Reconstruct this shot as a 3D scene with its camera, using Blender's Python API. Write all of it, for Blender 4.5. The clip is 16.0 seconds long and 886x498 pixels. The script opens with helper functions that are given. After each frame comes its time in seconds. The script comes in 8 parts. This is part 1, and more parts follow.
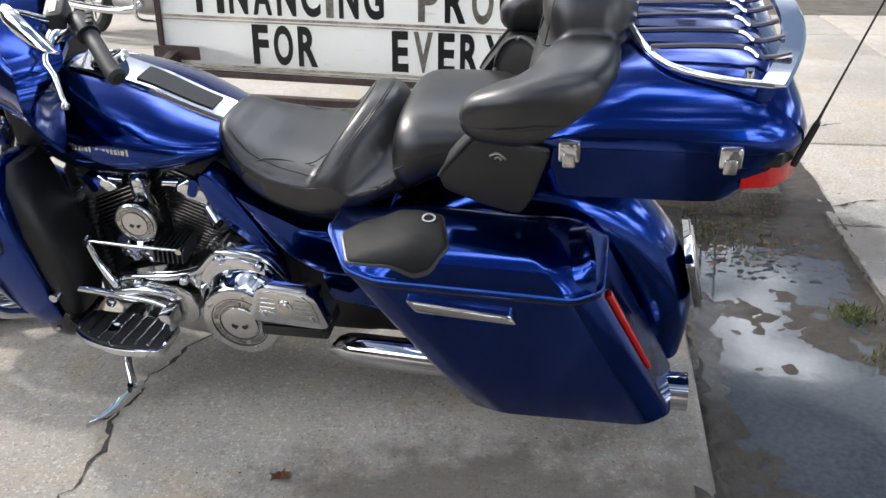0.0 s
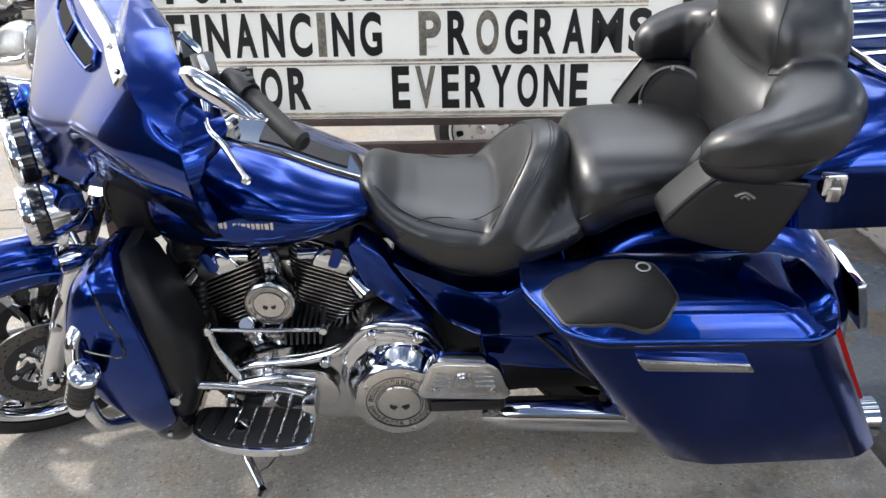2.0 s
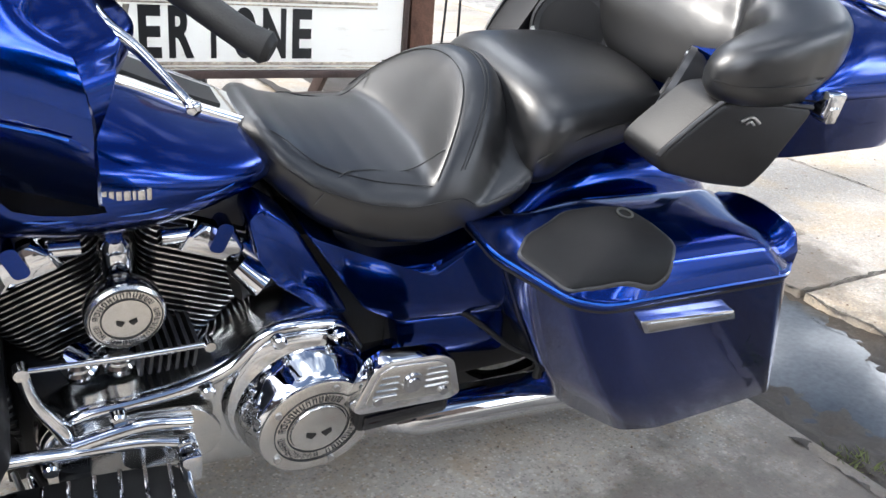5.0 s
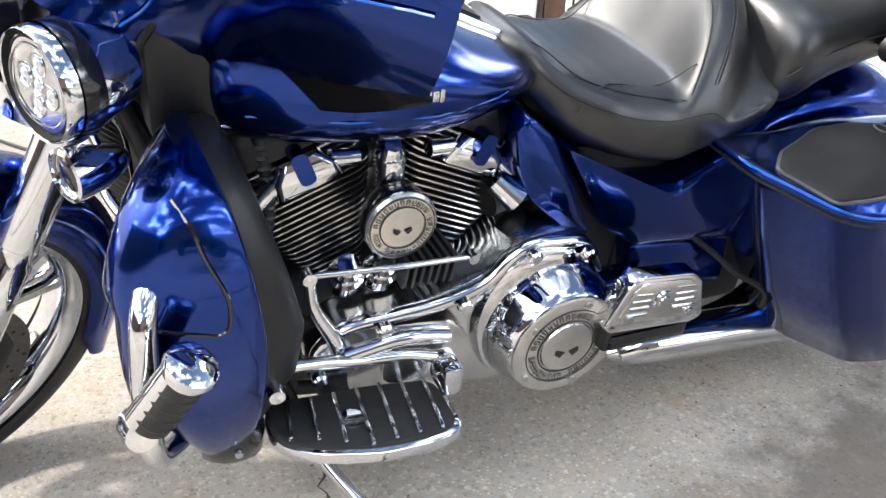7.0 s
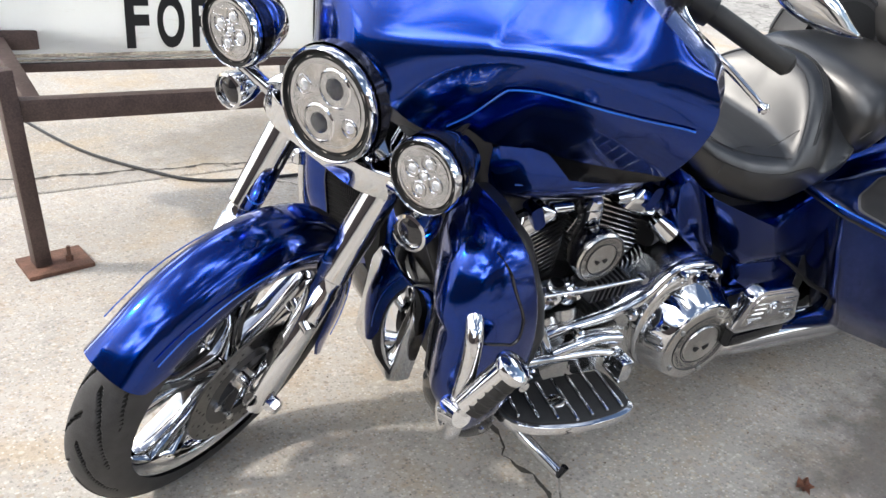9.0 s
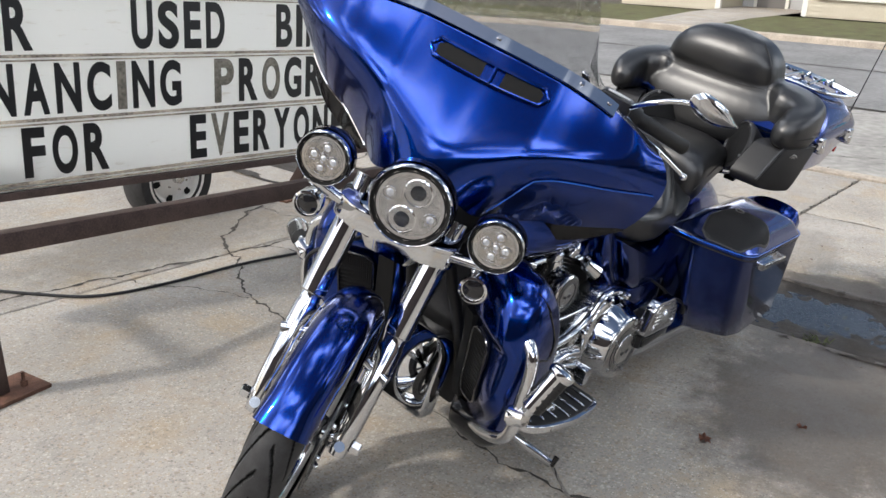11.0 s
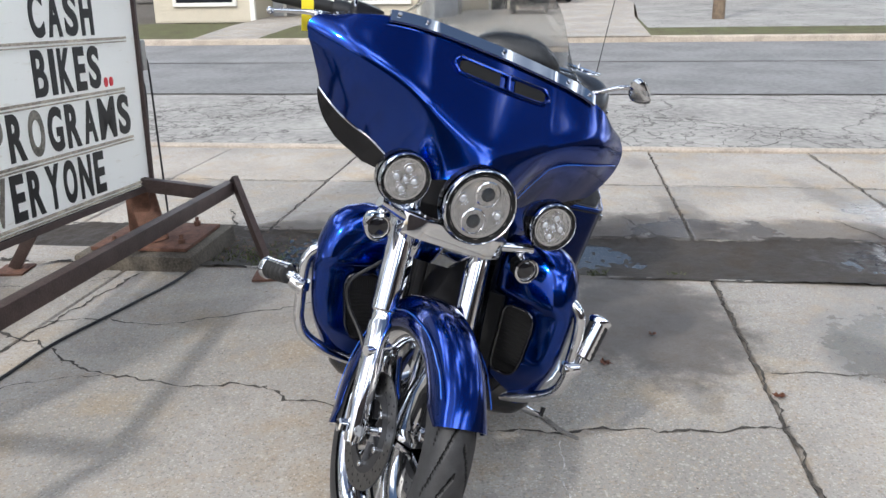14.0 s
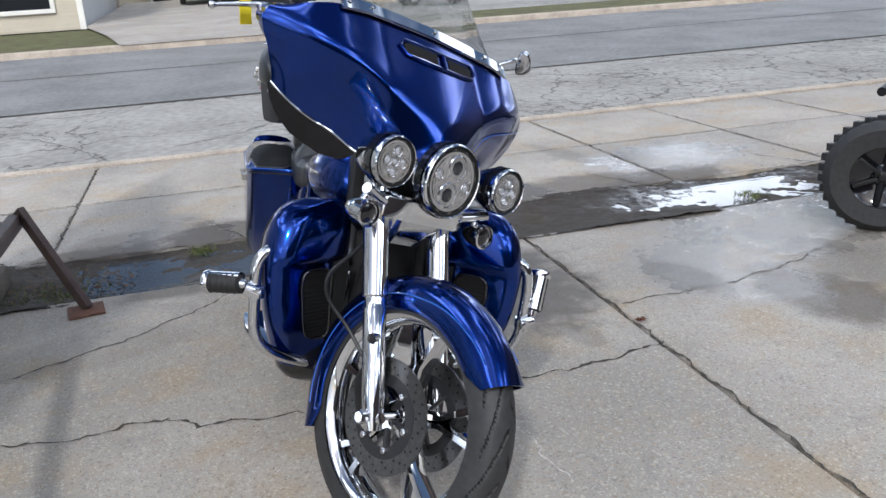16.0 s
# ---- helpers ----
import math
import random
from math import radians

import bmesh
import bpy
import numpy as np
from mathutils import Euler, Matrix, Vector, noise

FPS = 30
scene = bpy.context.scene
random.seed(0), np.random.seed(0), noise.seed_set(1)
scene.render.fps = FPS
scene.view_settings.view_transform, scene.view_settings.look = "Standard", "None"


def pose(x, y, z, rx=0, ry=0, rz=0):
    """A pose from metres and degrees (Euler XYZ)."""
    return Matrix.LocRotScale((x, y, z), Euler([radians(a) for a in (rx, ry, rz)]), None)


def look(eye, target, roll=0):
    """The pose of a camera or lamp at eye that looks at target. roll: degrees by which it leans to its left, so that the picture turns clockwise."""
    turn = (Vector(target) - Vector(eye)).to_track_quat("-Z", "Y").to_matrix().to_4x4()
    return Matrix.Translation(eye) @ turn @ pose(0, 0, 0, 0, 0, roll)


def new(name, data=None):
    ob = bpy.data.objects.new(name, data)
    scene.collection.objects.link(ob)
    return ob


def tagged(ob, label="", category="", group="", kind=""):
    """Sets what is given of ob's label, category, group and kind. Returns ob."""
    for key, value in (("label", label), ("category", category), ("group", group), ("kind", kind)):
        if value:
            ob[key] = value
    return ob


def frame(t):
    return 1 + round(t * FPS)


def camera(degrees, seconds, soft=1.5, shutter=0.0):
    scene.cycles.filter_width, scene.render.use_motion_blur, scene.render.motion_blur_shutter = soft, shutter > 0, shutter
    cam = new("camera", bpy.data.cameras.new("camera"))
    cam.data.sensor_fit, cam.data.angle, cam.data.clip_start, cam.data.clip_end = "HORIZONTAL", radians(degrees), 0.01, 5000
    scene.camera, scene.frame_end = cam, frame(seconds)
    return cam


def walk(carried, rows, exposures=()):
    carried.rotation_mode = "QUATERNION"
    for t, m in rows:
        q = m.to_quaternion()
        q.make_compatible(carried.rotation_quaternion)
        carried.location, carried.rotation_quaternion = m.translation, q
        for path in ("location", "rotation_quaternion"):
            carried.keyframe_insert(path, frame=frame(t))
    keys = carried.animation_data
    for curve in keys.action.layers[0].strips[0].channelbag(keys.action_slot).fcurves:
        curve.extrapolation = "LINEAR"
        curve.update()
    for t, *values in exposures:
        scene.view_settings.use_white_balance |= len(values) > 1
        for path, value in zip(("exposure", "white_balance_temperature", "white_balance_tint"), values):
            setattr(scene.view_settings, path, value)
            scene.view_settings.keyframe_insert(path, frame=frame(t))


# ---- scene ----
cam = camera(55.7, 16.0)
METRES, EYE, TILT, LEAN, TURN = 5.75, 1.36, -23.4, 0.9, 0.0
ROWS = [
    (0.0, 0.0, 0.0, 0.0, 0.0, 0.0, -0.0),
    (0.5, -0.03, 0.0142, 0.0073, -0.97, 1.5, 0.1),
    (1.0, -0.0681, 0.018, 0.009, -2.91, 1.92, 1.74),
    (1.5, -0.1018, 0.0226, 0.0126, -6.29, 1.36, 3.8),
    (2.0, -0.1276, 0.0413, 0.02, -9.45, 1.18, 5.82),
    (2.5, -0.1484, 0.0563, 0.0295, -14.81, 1.48, 8.03),
    (3.0, -0.1796, 0.0691, 0.0356, -22.66, 0.81, 10.22),
    (5.5, -0.2158, 0.1804, 0.0245, -39.04, -4.7, 10.12),
    (6.0, -0.2285, 0.19, 0.0191, -36.73, -4.48, 10.55),
    (6.5, -0.2437, 0.1938, 0.0191, -35.11, -4.41, 10.93),
    (7.0, -0.2566, 0.1975, 0.0217, -34.35, -4.69, 10.82),
    (7.5, -0.2725, 0.1965, 0.0317, -34.02, -5.53, 10.66),
    (8.0, -0.2937, 0.1891, 0.0411, -33.33, -6.57, 9.99),
    (8.5, -0.3255, 0.1928, 0.0491, -34.47, -7.2, 9.78),
    (9.0, -0.3635, 0.1854, 0.0596, -38.35, -6.67, 10.86),
    (11.5, -0.5346, 0.2312, 0.1017, -63.15, -5.83, 17.94),
    (12.0, -0.5546, 0.2604, 0.1118, -67.99, -6.2, 17.97),
    (12.5, -0.5679, 0.2851, 0.1248, -73.39, -7.74, 18.19),
    (13.0, -0.5839, 0.3217, 0.1418, -80.08, -10.7, 20.07),
    (13.5, -0.5933, 0.3524, 0.1551, -86.06, -14.08, 22.35),
    (14.0, -0.5929, 0.3881, 0.1704, -92.4, -17.46, 24.31),
    (14.5, -0.595, 0.4217, 0.1833, -99.64, -21.02, 24.1),
    (15.0, -0.601, 0.4588, 0.2, -106.61, -24.43, 24.08),
    (15.5, -0.5934, 0.4856, 0.2112, -112.7, -26.32, 24.46),
    (16.0, -0.5741, 0.5106, 0.2223, -118.47, -28.49, 24.6),
]
walk(cam, [(t, pose(0, 0, EYE, TILT, LEAN, TURN) @ pose(METRES * x, METRES * y, METRES * z, 90 + pitch, roll, yaw)) for t, x, y, z, yaw, pitch, roll in ROWS],
     exposures=[(0.0, -0.12, 6150, 10), (2.5, -0.03, 6150, 10), (5.5, 0.51, 6050, 10), (7.0, 0.71, 6200, 10), (9.0, 0.18, 6200, 10), (11.5, -0.56, 6200, 10), (12.5, -0.68, 6050, 10), (14.0, -0.46, 5900, 10), (15.0, -0.54, 5850, 10), (16.0, -0.7, 5720, 10)])


# ---- world, sun and exposure ----
world = bpy.data.worlds.new("sky")
scene.world = world
world.use_nodes = True
wn = world.node_tree
sky = wn.nodes.new("ShaderNodeTexSky")
sky.sky_type = "NISHITA"
sky.sun_disc = False
sky.dust_density = 4.0
SUN_FROM = Vector((-0.63, 0.42, 0.65)).normalized()
sky.sun_elevation = math.asin(SUN_FROM.z)
sky.sun_rotation = math.atan2(SUN_FROM.x, SUN_FROM.y)
# broken cloud over the blue
wtc = wn.nodes.new("ShaderNodeTexCoord")
wmap = wn.nodes.new("ShaderNodeMapping")
wmap.inputs["Scale"].default_value = (1.0, 1.0, 2.2)
wnoise = wn.nodes.new("ShaderNodeTexNoise")
wnoise.inputs["Scale"].default_value = 2.5
wnoise.inputs["Detail"].default_value = 5.0
wnoise.inputs["Roughness"].default_value = 0.45
wramp = wn.nodes.new("ShaderNodeValToRGB")
wramp.color_ramp.elements[0].position = 0.47
wramp.color_ramp.elements[1].position = 0.61
wmix = wn.nodes.new("ShaderNodeMix")
wmix.data_type = "RGBA"
wbright = wn.nodes.new("ShaderNodeValToRGB")
wbright.color_ramp.elements[0].position = 0.55
wbright.color_ramp.elements[1].position = 0.72
wbright.color_ramp.elements[0].color = (0.115, 0.122, 0.132, 1)
wbright.color_ramp.elements[1].color = (1.0, 1.0, 1.0, 1)
wscale = wn.nodes.new("ShaderNodeVectorMath")
wscale.operation = "SCALE"
wscale.inputs["Scale"].default_value = 78.0
wn.links.new(wbright.outputs["Color"], wscale.inputs[0])
wn.links.new(wscale.outputs["Vector"], wmix.inputs[7])
wn.links.new(wtc.outputs["Generated"], wmap.inputs["Vector"])
wn.links.new(wmap.outputs["Vector"], wnoise.inputs["Vector"])
wn.links.new(wnoise.outputs["Fac"], wramp.inputs["Fac"])
wn.links.new(wnoise.outputs["Fac"], wbright.inputs["Fac"])
wn.links.new(wramp.outputs["Color"], wmix.inputs[0])
wn.links.new(sky.outputs["Color"], wmix.inputs[6])
wn.links.new(wmix.outputs[2], wn.nodes["Background"].inputs["Color"])
wn.nodes["Background"].inputs["Strength"].default_value = 0.15
sun = new("sun", bpy.data.lights.new("sun", "SUN"))
sun.data.energy = 3.2
sun.data.angle = radians(3.5)
sun.data.color = (1.0, 0.93, 0.82)
sun.matrix_world = look(SUN_FROM * 30, (0, 0, 0))


# ---- materials ----
def mat(name, base, rough=0.5, metal=0.0, coat=0.0, scale=0.0, vary=0.0, bump=0.0, bump_scale=80.0,
        spec=0.5, emit=None, trans=0.0, dark=None, coords="Object", ior=1.45, rvary=0.0, coat_rough=0.03):
    """A principled surface with colour grain at two sizes and fine relief."""
    m = bpy.data.materials.new(name)
    m.use_nodes = True
    nt = m.node_tree
    b = nt.nodes["Principled BSDF"]
    b.inputs["Base Color"].default_value = (*base, 1)
    b.inputs["Roughness"].default_value = rough
    b.inputs["Metallic"].default_value = metal
    b.inputs["Coat Weight"].default_value = coat
    b.inputs["Coat Roughness"].default_value = coat_rough
    b.inputs["Specular IOR Level"].default_value = spec
    b.inputs["Transmission Weight"].default_value = trans
    b.inputs["IOR"].default_value = ior
    if emit:
        b.inputs["Emission Color"].default_value = (*emit[:3], 1)
        b.inputs["Emission Strength"].default_value = emit[3]
    tc = nt.nodes.new("ShaderNodeTexCoord")
    if vary:
        n1 = nt.nodes.new("ShaderNodeTexNoise")
        n1.inputs["Scale"].default_value = scale
        n1.inputs["Detail"].default_value = 6
        n2 = nt.nodes.new("ShaderNodeTexNoise")
        n2.inputs["Scale"].default_value = scale * 14
        n2.inputs["Detail"].default_value = 3
        add = nt.nodes.new("ShaderNodeMath")
        add.operation = "ADD"
        rp = nt.nodes.new("ShaderNodeMapRange")
        rp.inputs["From Min"].default_value = 0.7
        rp.inputs["From Max"].default_value = 1.3
        mx = nt.nodes.new("ShaderNodeMix")
        mx.data_type = "RGBA"
        d = dark or tuple(c * (1 - vary) for c in base)
        mx.inputs[6].default_value = (*d, 1)
        mx.inputs[7].default_value = (*[min(1, c * (1 + vary)) for c in base], 1)
        for n in (n1, n2):
            nt.links.new(tc.outputs[coords], n.inputs["Vector"])
        nt.links.new(n1.outputs["Fac"], add.inputs[0])
        nt.links.new(n2.outputs["Fac"], add.inputs[1])
        nt.links.new(add.outputs[0], rp.inputs["Value"])
        nt.links.new(rp.outputs[0], mx.inputs[0])
        nt.links.new(mx.outputs[2], b.inputs["Base Color"])
        if rvary:
            rr = nt.nodes.new("ShaderNodeMapRange")
            rr.inputs["To Min"].default_value = rough - rvary
            rr.inputs["To Max"].default_value = rough + rvary
            nt.links.new(n1.outputs["Fac"], rr.inputs["Value"])
            nt.links.new(rr.outputs[0], b.inputs["Roughness"])
    if bump:
        n3 = nt.nodes.new("ShaderNodeTexNoise")
        n3.inputs["Scale"].default_value = bump_scale
        n3.inputs["Detail"].default_value = 5
        bp = nt.nodes.new("ShaderNodeBump")
        bp.inputs["Strength"].default_value = bump
        bp.inputs["Distance"].default_value = 0.01
        nt.links.new(tc.outputs[coords], n3.inputs["Vector"])
        nt.links.new(n3.outputs["Fac"], bp.inputs["Height"])
        nt.links.new(bp.outputs["Normal"], b.inputs["Normal"])
    return m


BLUE = mat("blue_paint", (0.0004, 0.026, 0.205), 0.16, 0.97, 0.60, 900, 0.25, spec=0.2, coat_rough=0.006)
STRIPE = mat("pinstripe_blue", (0.015, 0.105, 0.52), 0.3, 0.2, 1.0)
CHROME = mat("chrome", (0.66, 0.67, 0.69), 0.035, 1.0, 0, 30, 0.03, rvary=0.015)
BRUSHED = mat("brushed_metal", (0.62, 0.61, 0.59), 0.24, 1.0, 0, 60, 0.10)
ALLOY = mat("dull_alloy", (0.42, 0.42, 0.41), 0.38, 1.0, 0, 30, 0.15)
LEATHER = mat("black_leather", (0.0065, 0.0067, 0.0075), 0.36, 0, 0, 30, 0.25, 0.06, 420, spec=0.95, rvary=0.04)
BLACK = mat("black_plastic", (0.008, 0.008, 0.009), 0.45, 0, 0, 40, 0.25, 0.05, 300)
GLOSSBLACK = mat("gloss_black", (0.006, 0.006, 0.008), 0.12, 0, 0.6)
ENGINE = mat("engine_black", (0.010, 0.010, 0.011), 0.5, 0.0, 0, 60, 0.3, 0.1, 200)
RUBBER = mat("tyre_rubber", (0.026, 0.026, 0.027), 0.58, 0, 0, 40, 0.35, 0.08, 300)
GRIPRUB = mat("grip_rubber", (0.014, 0.014, 0.014), 0.6, 0, 0, 60, 0.2, 0.1, 300)
RED = mat("red_lens", (0.45, 0.006, 0.006), 0.15, 0, 0.5, 200, 0.3, spec=0.3)
PROJCLEAR = mat("small_projector_glass", (0.55, 0.57, 0.60), 0.06, 0.7, 1.0)
PROJ = mat("projector_glass", (0.012, 0.014, 0.018), 0.04, 0.0, 0.6)
# near-black: shade painted into grooves and slots; also black grille and bezel parts
GROOVE = mat("shade_and_black_parts", (0.004, 0.004, 0.004), 0.9)
ROTOR = mat("disc_steel", (0.15, 0.148, 0.145), 0.30, 1.0, 0, 90, 0.25)
GUNMETAL = mat("dark_carrier", (0.045, 0.045, 0.048), 0.4, 0.6)
SPEAKER = mat("speaker_cloth", (0.004, 0.004, 0.0045), 0.6, 0, 0, 300, 0.4, 0.1, 900, spec=0.3)
SATIN = mat("satin_chrome", (0.66, 0.66, 0.65), 0.17, 1.0, 0, 50, 0.06)
TRIMGREY = mat("dark_grille_trim", (0.05, 0.05, 0.052), 0.35, 0.5)
LAMPBACK = mat("lamp_reflector", (0.46, 0.465, 0.48), 0.04, 1.0, 0, 60, 0.2)
LENS = mat("lamp_glass", (1, 1, 1), 0.01, trans=1.0, ior=1.05)
SHIELD = mat("clear_shield", (0.95, 0.97, 0.98), 0.005, trans=1.0, ior=1.03)
SMOKE = mat("smoked_acrylic", (0.010, 0.010, 0.012), 0.10, 0, 0.5)
def concrete(name, base, stains, wet, seed=0.0):
    """Weathered concrete: aggregate grain, broad mottling, tan dirt, damp stains (x, y, rx, ry, depth) and shiny wet areas."""
    m = bpy.data.materials.new(name)
    m.use_nodes = True
    nt = m.node_tree
    b = nt.nodes["Principled BSDF"]
    tc = nt.nodes.new("ShaderNodeTexCoord")

    def noise_tex(scale, detail=5, rough=0.55):
        n = nt.nodes.new("ShaderNodeTexNoise")
        n.inputs["Scale"].default_value = scale
        n.inputs["Detail"].default_value = detail
        n.inputs["Roughness"].default_value = rough
        nt.links.new(tc.outputs["Object"], n.inputs["Vector"])
        return n.outputs["Fac"]

    def ranged(sock, a, c, lo, hi):
        r = nt.nodes.new("ShaderNodeMapRange")
        r.interpolation_type = "SMOOTHSTEP"
        for k, v in zip(("From Min", "From Max", "To Min", "To Max"), (a, c, lo, hi)):
            r.inputs[k].default_value = v
        nt.links.new(sock, r.inputs["Value"])
        return r.outputs[0]

    def mixed(fac, a, c, blend="MIX"):
        x = nt.nodes.new("ShaderNodeMix")
        x.data_type = "RGBA"
        x.blend_type = blend
        for s, k in ((fac, 0), (a, 6), (c, 7)):
            if isinstance(s, tuple):
                x.inputs[k].default_value = (*s, 1)
            elif isinstance(s, float):
                x.inputs[k].default_value = s
            else:
                nt.links.new(s, x.inputs[k])
        return x.outputs[2]

    def calc(op, a, c):
        x = nt.nodes.new("ShaderNodeMath")
        x.operation = op
        for k, s in enumerate((a, c)):
            if isinstance(s, (int, float)):
                x.inputs[k].default_value = s
            else:
                nt.links.new(s, x.inputs[k])
        return x.outputs[0]

    ragged = noise_tex(7, 6, 0.65)

    def blob(x, y, rx, ry):
        mp = nt.nodes.new("ShaderNodeMapping")
        mp.inputs["Scale"].default_value = (1 / rx, 1 / ry, 0)
        mp.inputs["Location"].default_value = (-x / rx, -y / ry, 0)
        nt.links.new(tc.outputs["Object"], mp.inputs["Vector"])
        ln = nt.nodes.new("ShaderNodeVectorMath")
        ln.operation = "LENGTH"
        nt.links.new(mp.outputs["Vector"], ln.inputs[0])
        return ranged(calc("ADD", ln.outputs["Value"], calc("MULTIPLY", calc("SUBTRACT", ragged, 0.5), 1.1)), 0.62, 1.12, 1.0, 0.0)

    broad = noise_tex(0.9, 6, 0.6)
    mid = noise_tex(9, 6, 0.65)
    grain = noise_tex(120, 4, 0.8)
    col = mixed(ranged(broad, 0.35, 0.68, 0.0, 1.0), tuple(c * 0.80 for c in base), tuple(c * 1.12 for c in base))
    dirt = noise_tex(2.3, 7, 0.62)
    col = mixed(ranged(dirt, 0.50, 0.66, 0.0, 0.75), col, (base[0] * 1.0, base[1] * 0.86, base[2] * 0.66))
    col = mixed(ranged(dirt, 0.30, 0.44, 0.5, 0.0), col, tuple(c * 0.66 for c in base))
    col = mixed(ranged(mid, 0.50, 0.72, 0.0, 0.55), col, (base[0] * 0.98, base[1] * 0.86, base[2] * 0.70))
    col = mixed(ranged(mid, 0.28, 0.46, 0.45, 0.0), col, tuple(c * 0.55 for c in base))
    col = mixed(ranged(grain, 0.30, 0.48, 0.75, 0.0), col, tuple(c * 0.42 for c in base))
    col = mixed(ranged(grain, 0.56, 0.72, 0.0, 0.55), col, tuple(min(0.8, c * 1.55) for c in base))
    for cells, amount in ((60, 0.40), (130, 0.60)):
        vo = nt.nodes.new("ShaderNodeTexVoronoi")
        vo.inputs["Scale"].default_value = cells
        nt.links.new(tc.outputs["Object"], vo.inputs["Vector"])
        sp = nt.nodes.new("ShaderNodeSeparateColor")
        nt.links.new(vo.outputs["Color"], sp.inputs[0])
        near = ranged(vo.outputs["Distance"], 0.25, 0.55, amount, 0.0)
        col = mixed(calc("MULTIPLY", ranged(sp.outputs[0], 0.70, 0.80, 0.0, 1.0), near), col, tuple(c * 0.38 for c in base))
        col = mixed(calc("MULTIPLY", ranged(sp.outputs[1], 0.72, 0.82, 0.0, 1.0), near), col, tuple(min(0.8, c * 1.6) for c in base))
        col = mixed(calc("MULTIPLY", ranged(sp.outputs[2], 0.84, 0.90, 0.0, 1.0), near), col, (base[0] * 0.95, base[1] * 0.80, base[2] * 0.62))
    rough = ranged(mid, 0.3, 0.7, 0.75, 0.92)
    for x, y, rx, ry, depth in stains:
        f = blob(x, y, rx, ry)
        col = mixed(calc("MULTIPLY", f, depth), col, (0.075, 0.062, 0.050))
        rough = calc("SUBTRACT", rough, calc("MULTIPLY", f, 0.15))
    for x, y, rx, ry, depth in wet:
        f = blob(x, y, rx, ry)
        col = mixed(calc("MULTIPLY", f, depth), col, (0.070, 0.066, 0.062))
        rough = calc("SUBTRACT", rough, calc("MULTIPLY", f, 0.62))
    nt.links.new(col, b.inputs["Base Color"])
    nt.links.new(calc("MAXIMUM", rough, 0.10), b.inputs["Roughness"])
    bp_ = nt.nodes.new("ShaderNodeBump")
    bp_.inputs["Strength"].default_value = 0.45
    bp_.inputs["Distance"].default_value = 0.004
    nt.links.new(calc("ADD", grain, calc("MULTIPLY", mid, 0.8)), bp_.inputs["Height"])
    nt.links.new(bp_.outputs["Normal"], b.inputs["Normal"])
    return m


CONCRETE = concrete("concrete", (0.382, 0.352, 0.310),
                    [(0.02, 1.42, 0.72, 0.46, 0.80), (-0.75, 1.42, 0.12, 0.08, 0.35), (1.9, 1.75, 0.5, 0.25, 0.35), (1.42, 1.0, 0.42, 0.5, 0.80), (1.25, 0.1, 0.35, 0.7, 0.7), (1.75, 0.7, 0.5, 0.16, 0.5), (1.75, 3.0, 0.35, 0.3, 0.35), (3.4, 0.6, 0.3, 0.12, 0.3), (-0.75, -0.1, 0.5, 0.25, 0.35), (0.25, 3.2, 0.25, 0.5, 0.25), (2.1, -0.4, 0.6, 0.12, 0.35), (0.0, 4.6, 0.9, 0.4, 0.4), (-0.95, 0.30, 0.45, 0.26, 0.65), (-0.45, 0.66, 0.28, 0.16, 0.45), (1.62, 2.35, 0.34, 0.42, 0.75), (1.36, 1.45, 0.22, 0.5, 0.8), (1.10, -0.55, 0.28, 0.55, 0.8), (1.62, 3.15, 0.22, 0.5, 0.7), (0.62, 1.35, 0.16, 0.6, 0.65), (0.40, -0.1, 0.14, 0.5, 0.6), (0.80, 2.6, 0.13, 0.5, 0.65)],
                    [(0.10, -0.45, 0.60, 0.80, 0.30), (1.15, 2.2, 0.25, 1.3, 0.5), (-0.30, -0.30, 0.40, 0.5, 0.2), (1.35, 0.7, 0.35, 0.5, 0.5), (-0.45, 0.45, 0.6, 0.4, 0.12), (1.6, -1.0, 0.5, 0.8, 0.4), (1.7, 2.6, 0.6, 0.35, 0.35)])
DAMP = concrete("wet_gravel", (0.046, 0.039, 0.032), [], [(0.80, -0.6, 0.35, 0.9, 0.25), (0.75, 2.6, 0.3, 0.6, 0.25)])
DIRT = mat("dirt", (0.10, 0.085, 0.065), 0.9, 0, 0, 6, 0.5, 0.8, 60)
PALELINE = mat("pale_line_grey", (0.52, 0.50, 0.47), 0.9, 0, 0, 40, 0.5)
CRACK = mat("crack_dirt", (0.060, 0.053, 0.044), 0.95, 0, 0, 20, 0.3)
ASPHALT = mat("asphalt", (0.205, 0.20, 0.195), 0.85, 0, 0, 0.9, 0.25, 0.4, 120)
OLDROAD = mat("worn_road", (0.31, 0.295, 0.27), 0.85, 0, 0, 0.8, 0.28, 0.4, 90)


